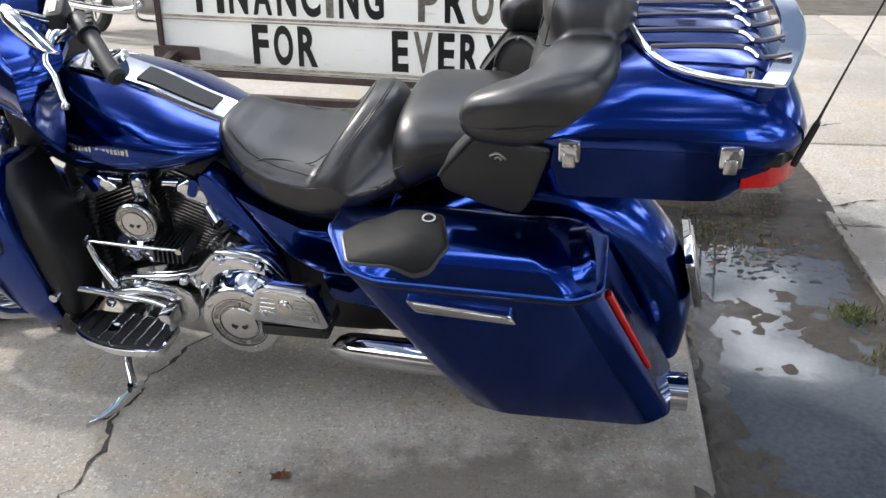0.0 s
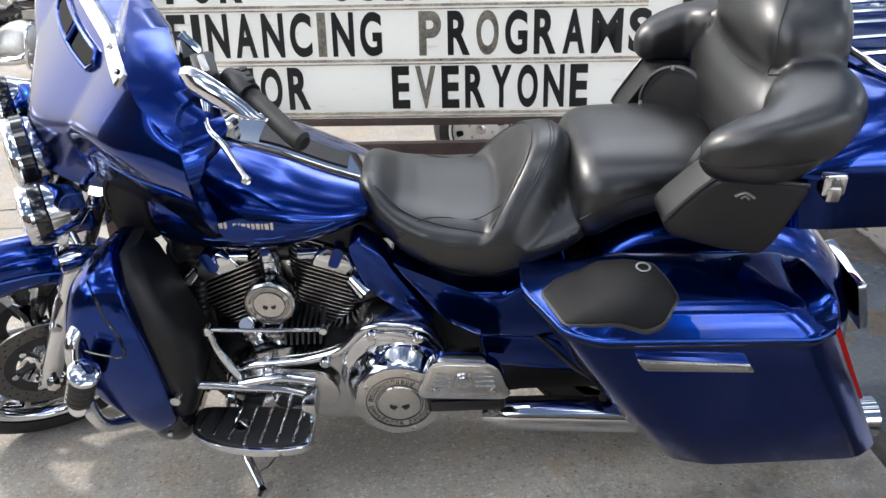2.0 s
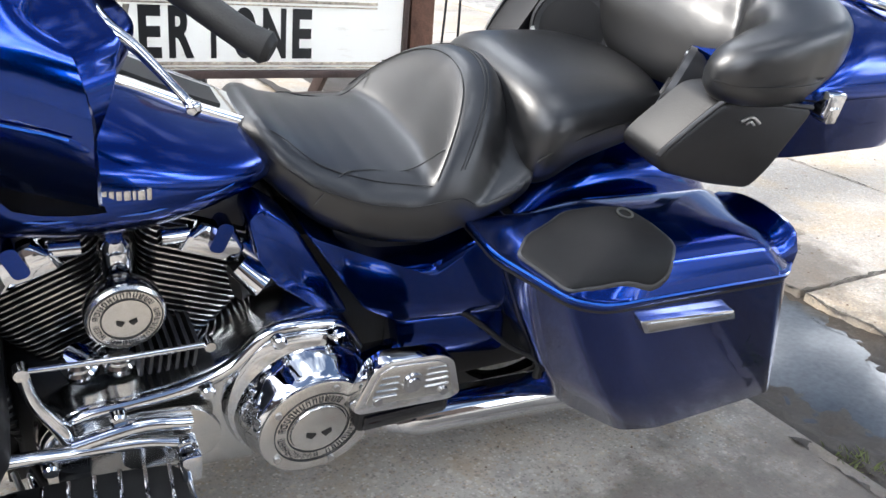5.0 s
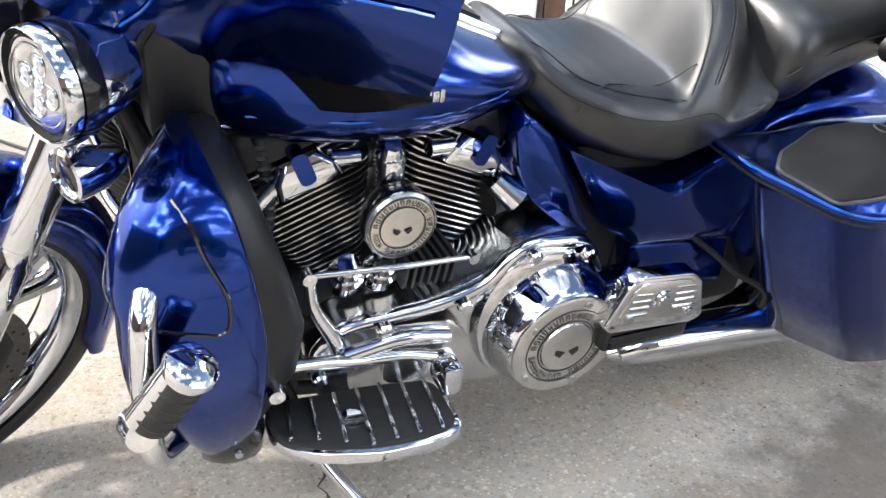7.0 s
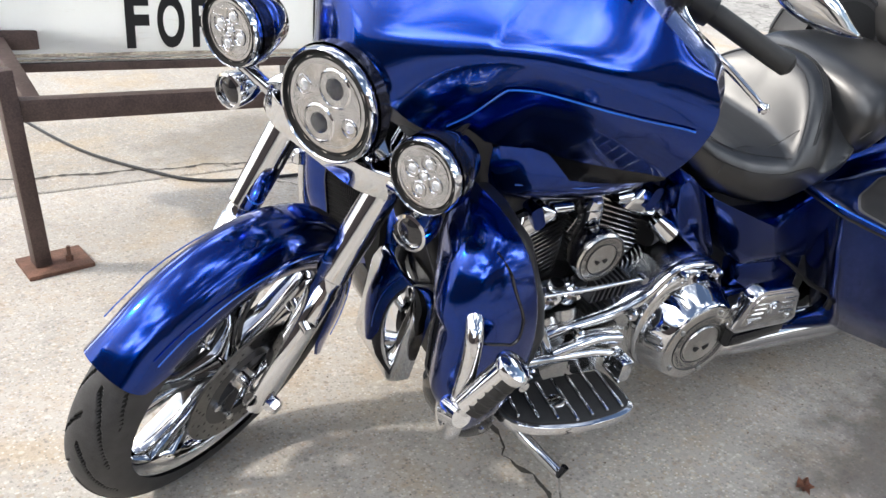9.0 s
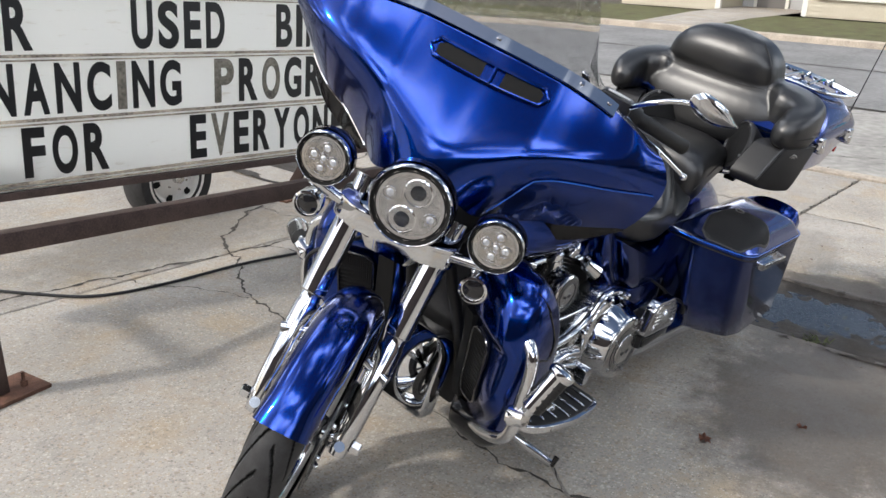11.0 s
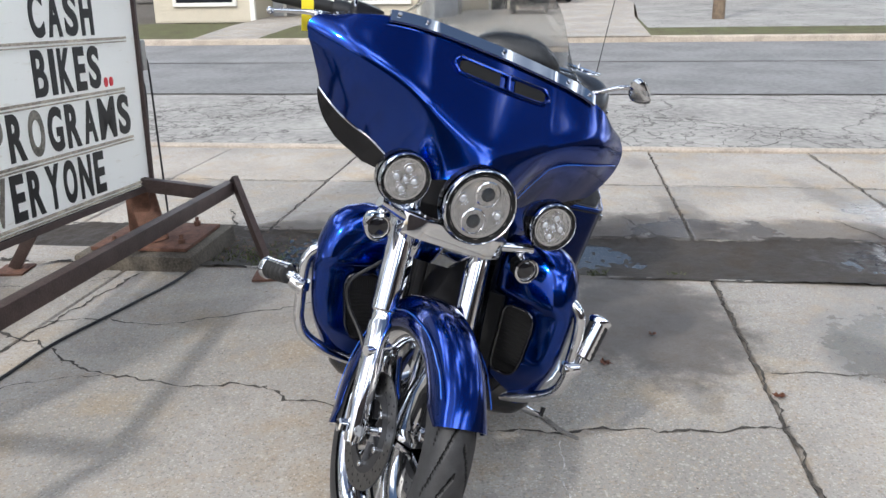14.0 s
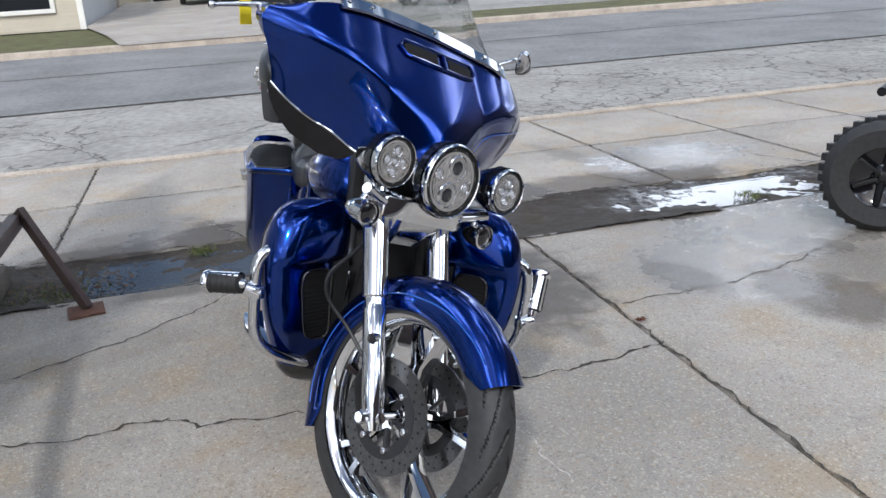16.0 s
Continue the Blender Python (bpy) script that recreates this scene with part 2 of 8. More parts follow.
def craze(m, cells, lo, hi, width):
    """Crazed cracking in patches over a road surface."""
    nt = m.node_tree
    b = nt.nodes["Principled BSDF"]
    src = b.inputs["Base Color"].links[0].from_socket
    tc = nt.nodes.new("ShaderNodeTexCoord")
    warp = nt.nodes.new("ShaderNodeTexNoise")
    warp.inputs["Scale"].default_value = 2.5
    warp.inputs["Detail"].default_value = 5
    add = nt.nodes.new("ShaderNodeMix")
    add.data_type = "RGBA"
    add.blend_type = "LINEAR_LIGHT"
    add.inputs[0].default_value = 0.35
    vo = nt.nodes.new("ShaderNodeTexVoronoi")
    vo.feature = "DISTANCE_TO_EDGE"
    vo.inputs["Scale"].default_value = cells
    line = nt.nodes.new("ShaderNodeMapRange")
    patch = nt.nodes.new("ShaderNodeTexNoise")
    patch.inputs["Scale"].default_value = 0.33
    patch.inputs["Detail"].default_value = 4
    where = nt.nodes.new("ShaderNodeMapRange")
    for n, vals in ((line, (0.0, width, 0.85, 0.0)), (where, (lo, hi, 0.0, 1.0))):
        for k, v in zip(("From Min", "From Max", "To Min", "To Max"), vals):
            n.inputs[k].default_value = v
    mul = nt.nodes.new("ShaderNodeMath")
    mul.operation = "MULTIPLY"
    mix = nt.nodes.new("ShaderNodeMix")
    mix.data_type = "RGBA"
    mix.inputs[7].default_value = (0.055, 0.050, 0.043, 1)
    L = nt.links.new
    L(tc.outputs["Object"], warp.inputs["Vector"])
    L(tc.outputs["Object"], add.inputs[6])
    L(warp.outputs["Color"], add.inputs[7])
    L(add.outputs[2], vo.inputs["Vector"])
    L(vo.outputs["Distance"], line.inputs["Value"])
    L(tc.outputs["Object"], patch.inputs["Vector"])
    L(patch.outputs["Fac"], where.inputs["Value"])
    L(line.outputs[0], mul.inputs[0])
    L(where.outputs[0], mul.inputs[1])
    L(mul.outputs[0], mix.inputs[0])
    L(src, mix.inputs[6])
    L(mix.outputs[2], b.inputs["Base Color"])


craze(OLDROAD, 3.4, 0.46, 0.56, 0.045)
craze(OLDROAD, 0.55, 0.30, 0.40, 0.012)
KERB = mat("kerb_concrete", (0.42, 0.36, 0.29), 0.85, 0, 0, 3, 0.3, 0.3, 90)
WEED = mat("weed_green", (0.11, 0.13, 0.045), 0.8, 0, 0, 20, 0.5)
GRASS = mat("grass", (0.085, 0.095, 0.035), 0.95, 0, 0, 2.5, 0.55, 0.8, 60, dark=(0.075, 0.055, 0.030))
WATER = mat("puddle_water", (0.06, 0.065, 0.07), 0.04, 0, 0, 4, 0.3, 0.03, 14)
SIGNWHITE = mat("sign_panel", (0.88, 0.88, 0.85), 0.35, 0, 0, 2, 0.06)
_nt = SIGNWHITE.node_tree
_tc, _mp, _ns = (_nt.nodes.new(k) for k in ("ShaderNodeTexCoord", "ShaderNodeMapping", "ShaderNodeTexNoise"))
_mp.inputs["Scale"].default_value = (1.6, 1.0, 9.0)
_ns.inputs["Detail"].default_value = 8
_ns.inputs["Roughness"].default_value = 0.62
_gr, _gm = _nt.nodes.new("ShaderNodeMapRange"), _nt.nodes.new("ShaderNodeMix")
for _k, _v in zip(("From Min", "From Max", "To Min", "To Max"), (0.60, 0.85, 0.0, 0.75)):
    _gr.inputs[_k].default_value = _v
_gm.data_type = "RGBA"
_gm.inputs[6].default_value = (0.88, 0.88, 0.85, 1)
_gm.inputs[7].default_value = (0.50, 0.42, 0.30, 1)
_nt.links.new(_tc.outputs["Object"], _mp.inputs["Vector"])
_nt.links.new(_mp.outputs["Vector"], _ns.inputs["Vector"])
_nt.links.new(_ns.outputs["Fac"], _gr.inputs["Value"])
_nt.links.new(_gr.outputs[0], _gm.inputs[0])
_nt.links.new(_gm.outputs[2], _nt.nodes["Principled BSDF"].inputs["Base Color"])
_tr = _nt.nodes.new("ShaderNodeBsdfTranslucent")
_nt.links.new(_gm.outputs[2], _tr.inputs["Color"])
_mx = _nt.nodes.new("ShaderNodeMixShader")
_mx.inputs[0].default_value = 0.62
_nt.links.new(_nt.nodes["Principled BSDF"].outputs[0], _mx.inputs[1])
_nt.links.new(_tr.outputs[0], _mx.inputs[2])
_nt.links.new(_mx.outputs[0], _nt.nodes["Material Output"].inputs["Surface"])
SIGNBAND = mat("sign_rail", (0.46, 0.40, 0.31), 0.5, 0, 0, 7, 0.5, dark=(0.07, 0.055, 0.045))
LETTER = mat("letter_black", (0.012, 0.012, 0.012), 0.35)
LETTERGREY = mat("letter_faded", (0.16, 0.145, 0.115), 0.4, 0, 0, 6, 0.6)
SIGNRED = mat("sign_red", (0.6, 0.03, 0.04), 0.4)
STEEL = mat("painted_steel", (0.064, 0.043, 0.037), 0.5, 0.2, 0, 12, 0.4, 0.15, 90)
RUST = mat("rusty_steel", (0.13, 0.065, 0.042), 0.8, 0.1, 0, 20, 0.5, 0.3, 90)
SIDING = mat("cream_siding", (0.50, 0.45, 0.345), 0.6, 0, 0, 2, 0.06)
SIDINGGREY = mat("grey_siding", (0.42, 0.42, 0.42), 0.6, 0, 0, 2, 0.08)
TRIMWHITE = mat("white_trim", (0.72, 0.70, 0.64), 0.5)
DARKGLASS = mat("dark_window", (0.012, 0.014, 0.018), 0.05, 0, 0)
DOORPAINT = mat("door_grey", (0.16, 0.15, 0.14), 0.5)
GARAGE = mat("garage_door_brown", (0.14, 0.12, 0.105), 0.6, 0, 0, 3, 0.15)
WOOD = mat("weathered_wood", (0.17, 0.125, 0.085), 0.85, 0, 0, 9, 0.4, 0.4, 50)
CARWHITE = mat("white_car_paint", (0.78, 0.77, 0.74), 0.25, 0, 1.0)
CARGREY = mat("grey_car_paint", (0.07, 0.072, 0.078), 0.3, 0.4, 1.0)
CARTEAL = mat("teal_car_paint", (0.0, 0.33, 0.40), 0.3, 0.2, 1.0)
YELLOW = mat("yellow_tag", (0.85, 0.70, 0.02), 0.6)
LITTER = mat("leaf_scraps", (0.10, 0.065, 0.04), 0.9, 0, 0, 30, 0.6)
LEAFMAT = mat("dead_leaf", (0.20, 0.085, 0.05), 0.8, 0, 0, 60, 0.4)


# ---- mesh helpers ----
def part(name, bm, material, parent=None, label="", smooth=True, sharp=40, second=None):
    """Link a bmesh as one mesh object under a thing or a part."""
    bmesh.ops.recalc_face_normals(bm, faces=bm.faces)
    me = bpy.data.meshes.new(name)
    if smooth:
        for f in bm.faces:
            f.smooth = True
        lim = radians(sharp)
        for e in bm.edges:
            if len(e.link_faces) == 2 and e.calc_face_angle(0) > lim:
                e.smooth = False
    bm.to_mesh(me)
    bm.free()
    me.materials.append(material)
    if second:
        me.materials.append(second)
    ob = new(name, me)
    if parent is not None:
        ob.parent = parent
    if label:
        ob["label"] = label
    return ob


def thing(name, label, category, m=None, group="", kind=""):
    ob = new(name)
    ob.empty_display_size = 0.1
    if m is not None:
        ob.matrix_world = m
    return tagged(ob, label, category, group, kind)


def catmull(keys, n):
    """n samples of a smooth curve through the rows of keys."""
    k = np.array(keys, float)
    k = np.vstack([2 * k[0] - k[1], k, 2 * k[-1] - k[-2]])
    out = []
    for s in np.linspace(0, len(k) - 3 - 1e-9, n):
        i = int(s)
        f = s - i
        p0, p1, p2, p3 = k[i:i + 4]
        out.append(0.5 * (2 * p1 + (p2 - p0) * f + (2 * p0 - 5 * p1 + 4 * p2 - p3) * f * f + (3 * p1 - p0 - 3 * p2 + p3) * f ** 3))
    return np.array(out)


def bspline(ctrl, n, closed=False):
    """n points of a smooth cubic curve drawn towards the control points."""
    c = np.array(ctrl, float)
    m = len(c)
    if closed:
        out = []
        for u in np.linspace(0, m, n, endpoint=False):
            i, f = int(u), u - int(u)
            w = ((1 - f) ** 3 / 6, (3 * f ** 3 - 6 * f * f + 4) / 6, (-3 * f ** 3 + 3 * f * f + 3 * f + 1) / 6, f ** 3 / 6)
            out.append(sum(w[k] * c[(i + k - 1) % m] for k in range(4)))
        return np.array(out)
    kn = np.array([0] * 3 + list(range(m - 2)) + [m - 3] * 3, float)
    out = []
    for u in np.linspace(0, m - 3 - 1e-9, n):
        k = int(u) + 3
        d = [c[j + k - 3].copy() for j in range(4)]
        for r in range(1, 4):
            for j in range(3, r - 1, -1):
                lo, hi = kn[j + k - 3], kn[j + 1 + k - r]
                a = (u - lo) / (hi - lo)
                d[j] = (1 - a) * d[j - 1] + a * d[j]
        out.append(d[3])
    return np.array(out)


def skin(rings, closed=True, caps=True, bm=None):
    """Quads between successive rings of points."""
    bm = bm or bmesh.new()
    vs = [[bm.verts.new(Vector(p)) for p in r] for r in rings]
    n = len(vs[0])
    for a, b in zip(vs, vs[1:]):
        for i in range(n if closed else n - 1):
            j = (i + 1) % n
            bm.faces.new((a[i], a[j], b[j], b[i]))
    if caps and closed:
        bm.faces.new(vs[0])
        bm.faces.new(vs[-1])
    return bm


def superring(x, yc, zc, hy, hup, hdn, e, n=36):
    out = []
    for a in np.linspace(0, 2 * math.pi, n, endpoint=False):
        c, s = math.cos(a), math.sin(a)
        out.append((x, yc + hy * math.copysign(abs(c) ** (2 / e), c), zc + (hup if s > 0 else hdn) * math.copysign(abs(s) ** (2 / e), s)))
    return out


def loftx(keys, nu=24, nv=36, shape=None):
    """A body lofted along x; keys are x, y centre, z centre, half width, height up, height down, squareness."""
    rings = [superring(*k, n=nv) for k in catmull(keys, nu)]
    if shape:
        rings = [[shape(*p) for p in r] for r in rings]
    return skin(rings)


def rounded(poly, r=0.03, n=4):
    """A polygon with rounded corners."""
    out = []
    m = len(poly)
    for i in range(m):
        a, b, c = (Vector(poly[(i + d) % m]) for d in (-1, 0, 1))
        u, v = (a - b), (c - b)
        k = min(r, u.length * 0.45, v.length * 0.45)
        p, q = b + u.normalized() * k, b + v.normalized() * k
        for s in np.linspace(0, 1, n):
            out.append(tuple((1 - s) ** 2 * p + 2 * s * (1 - s) * b + s * s * q))
    return out


def prism(poly, axis, lo, hi, r=0.0, bevel=0.004, bulge=0.0, n=4):
    """A polygon drawn out along an axis, with its far rim bevelled."""
    pts = rounded(poly, r, n) if r else [tuple(p) for p in poly]
    c = sum((Vector(p) for p in pts), Vector((0, 0))) / len(pts)

    def at(p, h, inset):
        q = Vector(p)
        d = (c - q)
        q = q + d.normalized() * min(inset, d.length * 0.9)
        a, b = q
        return {"x": (h, a, b), "y": (a, h, b), "z": (a, b, h)}[axis]
    s = 1 if hi > lo else -1
    rings = [[at(p, lo, 0) for p in pts], [at(p, hi - s * bevel, 0) for p in pts], [at(p, hi - s * bevel * 0.3, bevel * 0.3) for p in pts], [at(p, hi, bevel) for p in pts]]
    if bulge:
        for f in (0.25, 0.5, 0.75, 0.97):
            rings.append([tuple(Vector(at(p, hi + s * bulge * (1 - (1 - f) ** 2), 0)) * 1.0) for p in
                          [tuple(c + (Vector(p) - c) * (1 - f)) for p in pts]])
    return skin(rings)


def tube(pts, r, n=10, samples=0, caps=True, bm=None):
    """A round tube along a path; r is one radius or one per point."""
    p = [Vector(q) for q in (catmull(pts, samples) if samples else pts)]
    rr = list(catmull([[x] for x in r], samples)[:, 0]) if samples and not isinstance(r, (int, float)) else (r if not isinstance(r, (int, float)) else [r] * len(p))
    t0 = (p[1] - p[0]).normalized()
    side = t0.orthogonal().normalized()
    rings = []
    for i, q in enumerate(p):
        t = (p[min(i + 1, len(p) - 1)] - p[max(i - 1, 0)]).normalized()
        side = (side - t * side.dot(t)).normalized()
        up = t.cross(side)
        rings.append([q + (side * math.cos(a) + up * math.sin(a)) * rr[i] for a in np.linspace(0, 2 * math.pi, n, endpoint=False)])
    return skin(rings, caps=caps, bm=bm)


def lathe(profile, origin, axis, n=36, bm=None, closed=False):
    """A profile of (along, radius) turned round an axis."""
    o, a = Vector(origin), Vector(axis).normalized()
    s = a.orthogonal().normalized()
    u = a.cross(s)
    rings = [[o + a * h + (s * math.cos(t) + u * math.sin(t)) * max(r, 1e-4) for t in np.linspace(0, 2 * math.pi, n, endpoint=False)] for h, r in profile]
    if closed:
        rings.append(rings[0])
        bm = skin(rings, caps=False, bm=bm)
        bmesh.ops.remove_doubles(bm, verts=bm.verts, dist=1e-5)
        return bm
    return skin(rings, bm=bm)


def box(lo, hi, bevel=0.004, bm=None):
    bm = bm or bmesh.new()
    r = bmesh.ops.create_cube(bm, size=1.0)
    for v in r["verts"]:
        v.co = Vector([lo[i] + (v.co[i] + 0.5) * (hi[i] - lo[i]) for i in range(3)])
    if bevel:
        es = list({e for v in r["verts"] for e in v.link_edges})
        bmesh.ops.bevel(bm, geom=es, offset=bevel, segments=2, affect="EDGES", profile=0.6)
    return bm


def beam(a, b, w, h, bevel=0.004):
    """A rectangular bar between two points, h along z."""
    a, b = Vector(a), Vector(b)
    t = (b - a).normalized()
    up = Vector((0, 0, 1)) if abs(t.z) < 0.9 else Vector((0, 1, 0))
    s = t.cross(up).normalized()
    u = s.cross(t)
    bm = box((-w / 2, -h / 2, 0), (w / 2, h / 2, (b - a).length), bevel)
    m = Matrix((s, u, t)).transposed().to_4x4()
    bmesh.ops.transform(bm, matrix=Matrix.Translation(a) @ m, verts=bm.verts)
    return bm


def ribbon(pts, normals, w, lift=0.0015):
    """A narrow painted line lying on a surface."""
    bm = bmesh.new()
    p = [Vector(q) for q in pts]
    rows = []
    for i, q in enumerate(p):
        t = (p[min(i + 1, len(p) - 1)] - p[max(i - 1, 0)]).normalized()
        nn = Vector(normals[i]).normalized()
        s = t.cross(nn).normalized() * w / 2
        rows.append([bm.verts.new(q + s + nn * lift), bm.verts.new(q + nn * lift * 1.6), bm.verts.new(q - s + nn * lift)])
    for a, b in zip(rows, rows[1:]):
        for i in (0, 1):
            bm.faces.new((a[i], a[i + 1], b[i + 1], b[i]))
    return bm


def xf(bm, m):
    bmesh.ops.transform(bm, matrix=m, verts=bm.verts)
    return bm


def mirror_y(bm):
    return xf(bm, Matrix.Diagonal((1, -1, 1, 1)))


def joined(bms):
    """Several bmeshes as one."""
    out = bmesh.new()
    for b in bms:
        me = bpy.data.meshes.new("tmp")
        b.to_mesh(me)
        b.free()
        out.from_mesh(me)
        bpy.data.meshes.remove(me)
    return out


def melted(bms, voxel=0.008, rounds=6):
    """Overlapping closed shapes melted into one soft skin, as upholstery is."""
    b = joined(bms)
    bmesh.ops.recalc_face_normals(b, faces=b.faces)
    me = bpy.data.meshes.new("tmp")
    b.to_mesh(me)
    b.free()
    tmp = new("tmp", me)
    r = tmp.modifiers.new("r", "REMESH")
    r.mode, r.voxel_size = "VOXEL", voxel
    s = tmp.modifiers.new("s", "SMOOTH")
    s.factor, s.iterations = 0.5, rounds
    bpy.context.view_layer.update()
    res = bpy.data.meshes.new_from_object(tmp.evaluated_get(bpy.context.evaluated_depsgraph_get()))
    bpy.data.objects.remove(tmp)
    out = bmesh.new()
    out.from_mesh(res)
    bpy.data.meshes.remove(res)
    return out



# ---- the setting: lot, pavement, street ----
E1 = Vector((0.985, -0.172, 0.0)).normalized()   # towards the street
E2 = Vector((0.172, 0.985, 0.0)).normalized()    # along the street
RISE = 0.022


def W(u, v, z=0.0):
    """A place from metres towards the street and along it; beyond the kerb the ground climbs gently."""
    p = E1 * u + E2 * v
    return Vector((p.x, p.y, z + RISE * max(0.0, u - 3.9)))


def sheet(us, vs, z, bm=None, rough=0.0):
    bm = bm or bmesh.new()
    g = [[bm.verts.new(W(u, v, z + (random.uniform(-rough, rough) if rough else 0))) for v in vs] for u in us]
    for a, b in zip(g, g[1:]):
        for i in range(len(vs) - 1):
            bm.faces.new((a[i], b[i], b[i + 1], a[i + 1]))
    return bm


def structure(ob, label, category):
    return tagged(ob, label, category, kind="structure")


ground = structure(part("ground", sheet([-400, -60, -12, -5, -2, 0, 1, 2.5, 3.9, 30, 120, 500], [-500, -100, -30, -8, -4, 0, 4, 8, 30, 100, 500], -0.10), DIRT, smooth=False),
                   "brown packed dirt under the concrete and around", "ground")

pavement = thing("pavement", "grey worn concrete slabs with dirty joints and cracks", "pavement", kind="structure")


def slab(name, u0, u1, v0, v1, material, z=0.0, gap=0.008):
    cu, cv = (u0 + u1) / 2, (v0 + v1) / 2
    bm = bmesh.new()
    pts = rounded([(u0 + gap, v0 + gap), (u1 - gap, v0 + gap), (u1 - gap, v1 - gap), (u0 + gap, v1 - gap)], 0.012, 3)
    rings = [[W(u, v, zz) for u, v in pp] for pp, zz in (
        (pts, z - 0.11), (pts, z - 0.006), ([(cu + (u - cu) * (1 - 0.008 / max(0.3, (u1 - u0) / 2)), cv + (v - cv) * (1 - 0.008 / max(0.3, (v1 - v0) / 2))) for u, v in pts], z))]
    return part(name, skin(rings, bm=bm), material, pavement, sharp=60)


# parking lot, cut by its joints
for u0, u1, v0, v1 in ((-9, 0.36, 1.03, 4.10), (-9, 0.36, -2.4, 1.03), (-9, 0.30, -6.2, -2.4), (-9, 0.62, 4.10, 7.4), (-9, 0.62, 7.4, 11.0), (-9, 0.3, -12, -6.2)):
    slab("concrete_slab", u0, u1, v0, v1, CONCRETE)
# pavement squares between the muddy strip and the kerb
vj = [-9.3, -8.0, -6.7, -5.4, -4.1, -2.85, -1.57, -0.33, 1.02, 2.30, 3.58, 4.86, 6.14, 7.42, 8.7, 10.0]
for i in range(len(vj) - 1):
    slab("concrete_slab", 1.05, 2.40, vj[i], vj[i + 1], CONCRETE, random.uniform(-0.006, 0.002))
    slab("concrete_slab", 2.40, 3.74, vj[i], vj[i + 1], CONCRETE, random.uniform(-0.006, 0.002))

def mud_height(u, v):
    """Rutted wet gravel, lowest where the puddles stand."""
    p = Vector((u, v, 0))
    low = math.exp(-((v - 2.25) / 0.85) ** 2) + math.exp(-((v + 0.75) / 0.55) ** 2) + 0.6 * math.exp(-((v - 3.2) / 0.3) ** 2)
    edge = max(0.0, abs(u - 0.72) - 0.24) * 0.16
    return -0.020 - 0.020 * low + edge + 0.018 * noise.noise(p * 2.1) + 0.011 * noise.noise(p * 7) + 0.007 * noise.noise(p * 19) + 0.004 * noise.noise(p * 41)


def mud_strip():
    us, vs = np.linspace(0.30, 1.10, 70), np.concatenate([np.linspace(-9, -2.5, 60), np.linspace(-2.45, 5, 640), np.linspace(5.1, 10, 50)])
    bm = bmesh.new()
    g = [[bm.verts.new(W(u, v, mud_height(u, v))) for v in vs] for u in us]
    for a, b in zip(g, g[1:]):
        for i in range(len(vs) - 1):
            bm.faces.new((a[i], b[i], b[i + 1], a[i + 1]))
    return structure(part("muddy_strip", bm, DAMP), "wet dark gravel and mud between the slabs", "mud")


mud_strip()
puddle = structure(part("puddle", sheet([0.37, 1.05], [-2.2, 4.4], -0.034), WATER, smooth=False), "shallow still rainwater reflecting the sky", "puddle")



def crack(pts, w=0.012, seed=1, parent=pavement, name="crack", z=0.0025, material=CRACK):
    """A ragged dark crack lying in the slab's face."""
    rnd = random.Random(seed)
    p = [Vector((x, y, 0)) for x, y in pts]
    fine = []
    for a, b in zip(p, p[1:]):
        n = max(2, int((b - a).length / 0.022))
        s = (b - a).normalized().cross(Vector((0, 0, 1)))
        for i in range(n):
            fine.append(a.lerp(b, i / n) + s * (rnd.uniform(-0.006, 0.006) + 0.010 * math.sin(i * 0.55 + seed)))
    fine.append(p[-1])
    bm = bmesh.new()
    rows = []
    for i, q in enumerate(fine):
        t = (fine[min(i + 1, len(fine) - 1)] - fine[max(i - 1, 0)]).normalized()
        s = t.cross(Vector((0, 0, 1)))
        k = w * rnd.choice((0.15, 0.3, 0.45, 0.6, 0.9)) / 2
        rows.append((bm.verts.new(q + s * k + Vector((0, 0, z))), bm.verts.new(q - s * k + Vector((0, 0, z)))))
    for a, b in zip(rows, rows[1:]):
        bm.faces.new((a[0], a[1], b[1], b[0]))
    return part(name, bm, material, parent)


crack([(-0.53, 3.01), (-0.64, 2.93), (-0.74, 2.59), (-0.91, 2.2), (-0.935, 2.02), (-0.94, 1.96), (-0.925, 1.80), (-0.955, 1.65), (-0.97, 1.45), (-0.95, 1.2)], 0.020, 2)
crack([(0.73, 4.61), (0.55, 4.56), (0.41, 4.49), (0.28, 4.40), (0.14, 4.36), (0.08, 4.28), (0.02, 4.21)], 0.030, 4)
crack([(0.02, 4.21), (-0.03, 4.08), (-0.12, 3.98), (-0.25, 3.86), (-0.37, 3.70), (-0.41, 3.58), (-0.45, 3.47), (-0.52, 3.30), (-0.50, 3.16), (-0.53, 3.01)], 0.018, 5)
crack([(0.19, 4.11), (0.22, 3.97), (0.20, 3.84), (0.14, 3.70), (0.12, 3.57), (0.15, 3.47), (0.18, 3.39), (0.28, 3.06), (0.45, 2.75), (0.62, 2.5)], 0.013, 6)
crack([(-0.58, 4.33), (-0.54, 4.20), (-0.51, 4.09), (-0.43, 3.92), (-0.39, 3.68)], 0.010, 14)
crack([(0.70, 4.58), (0.66, 4.36), (0.72, 4.16), (0.80, 3.98)], 0.010, 15)
crack([(-0.55, 1.10), (-0.62, 0.55), (-0.58, 0.10), (-0.48, -0.28), (-0.45, -0.8)], 0.014, 7)
crack([W(u, 1.03)[:2] for u in np.linspace(-3.4, 0.34, 14)], 0.020, 31, name="joint_dirt")
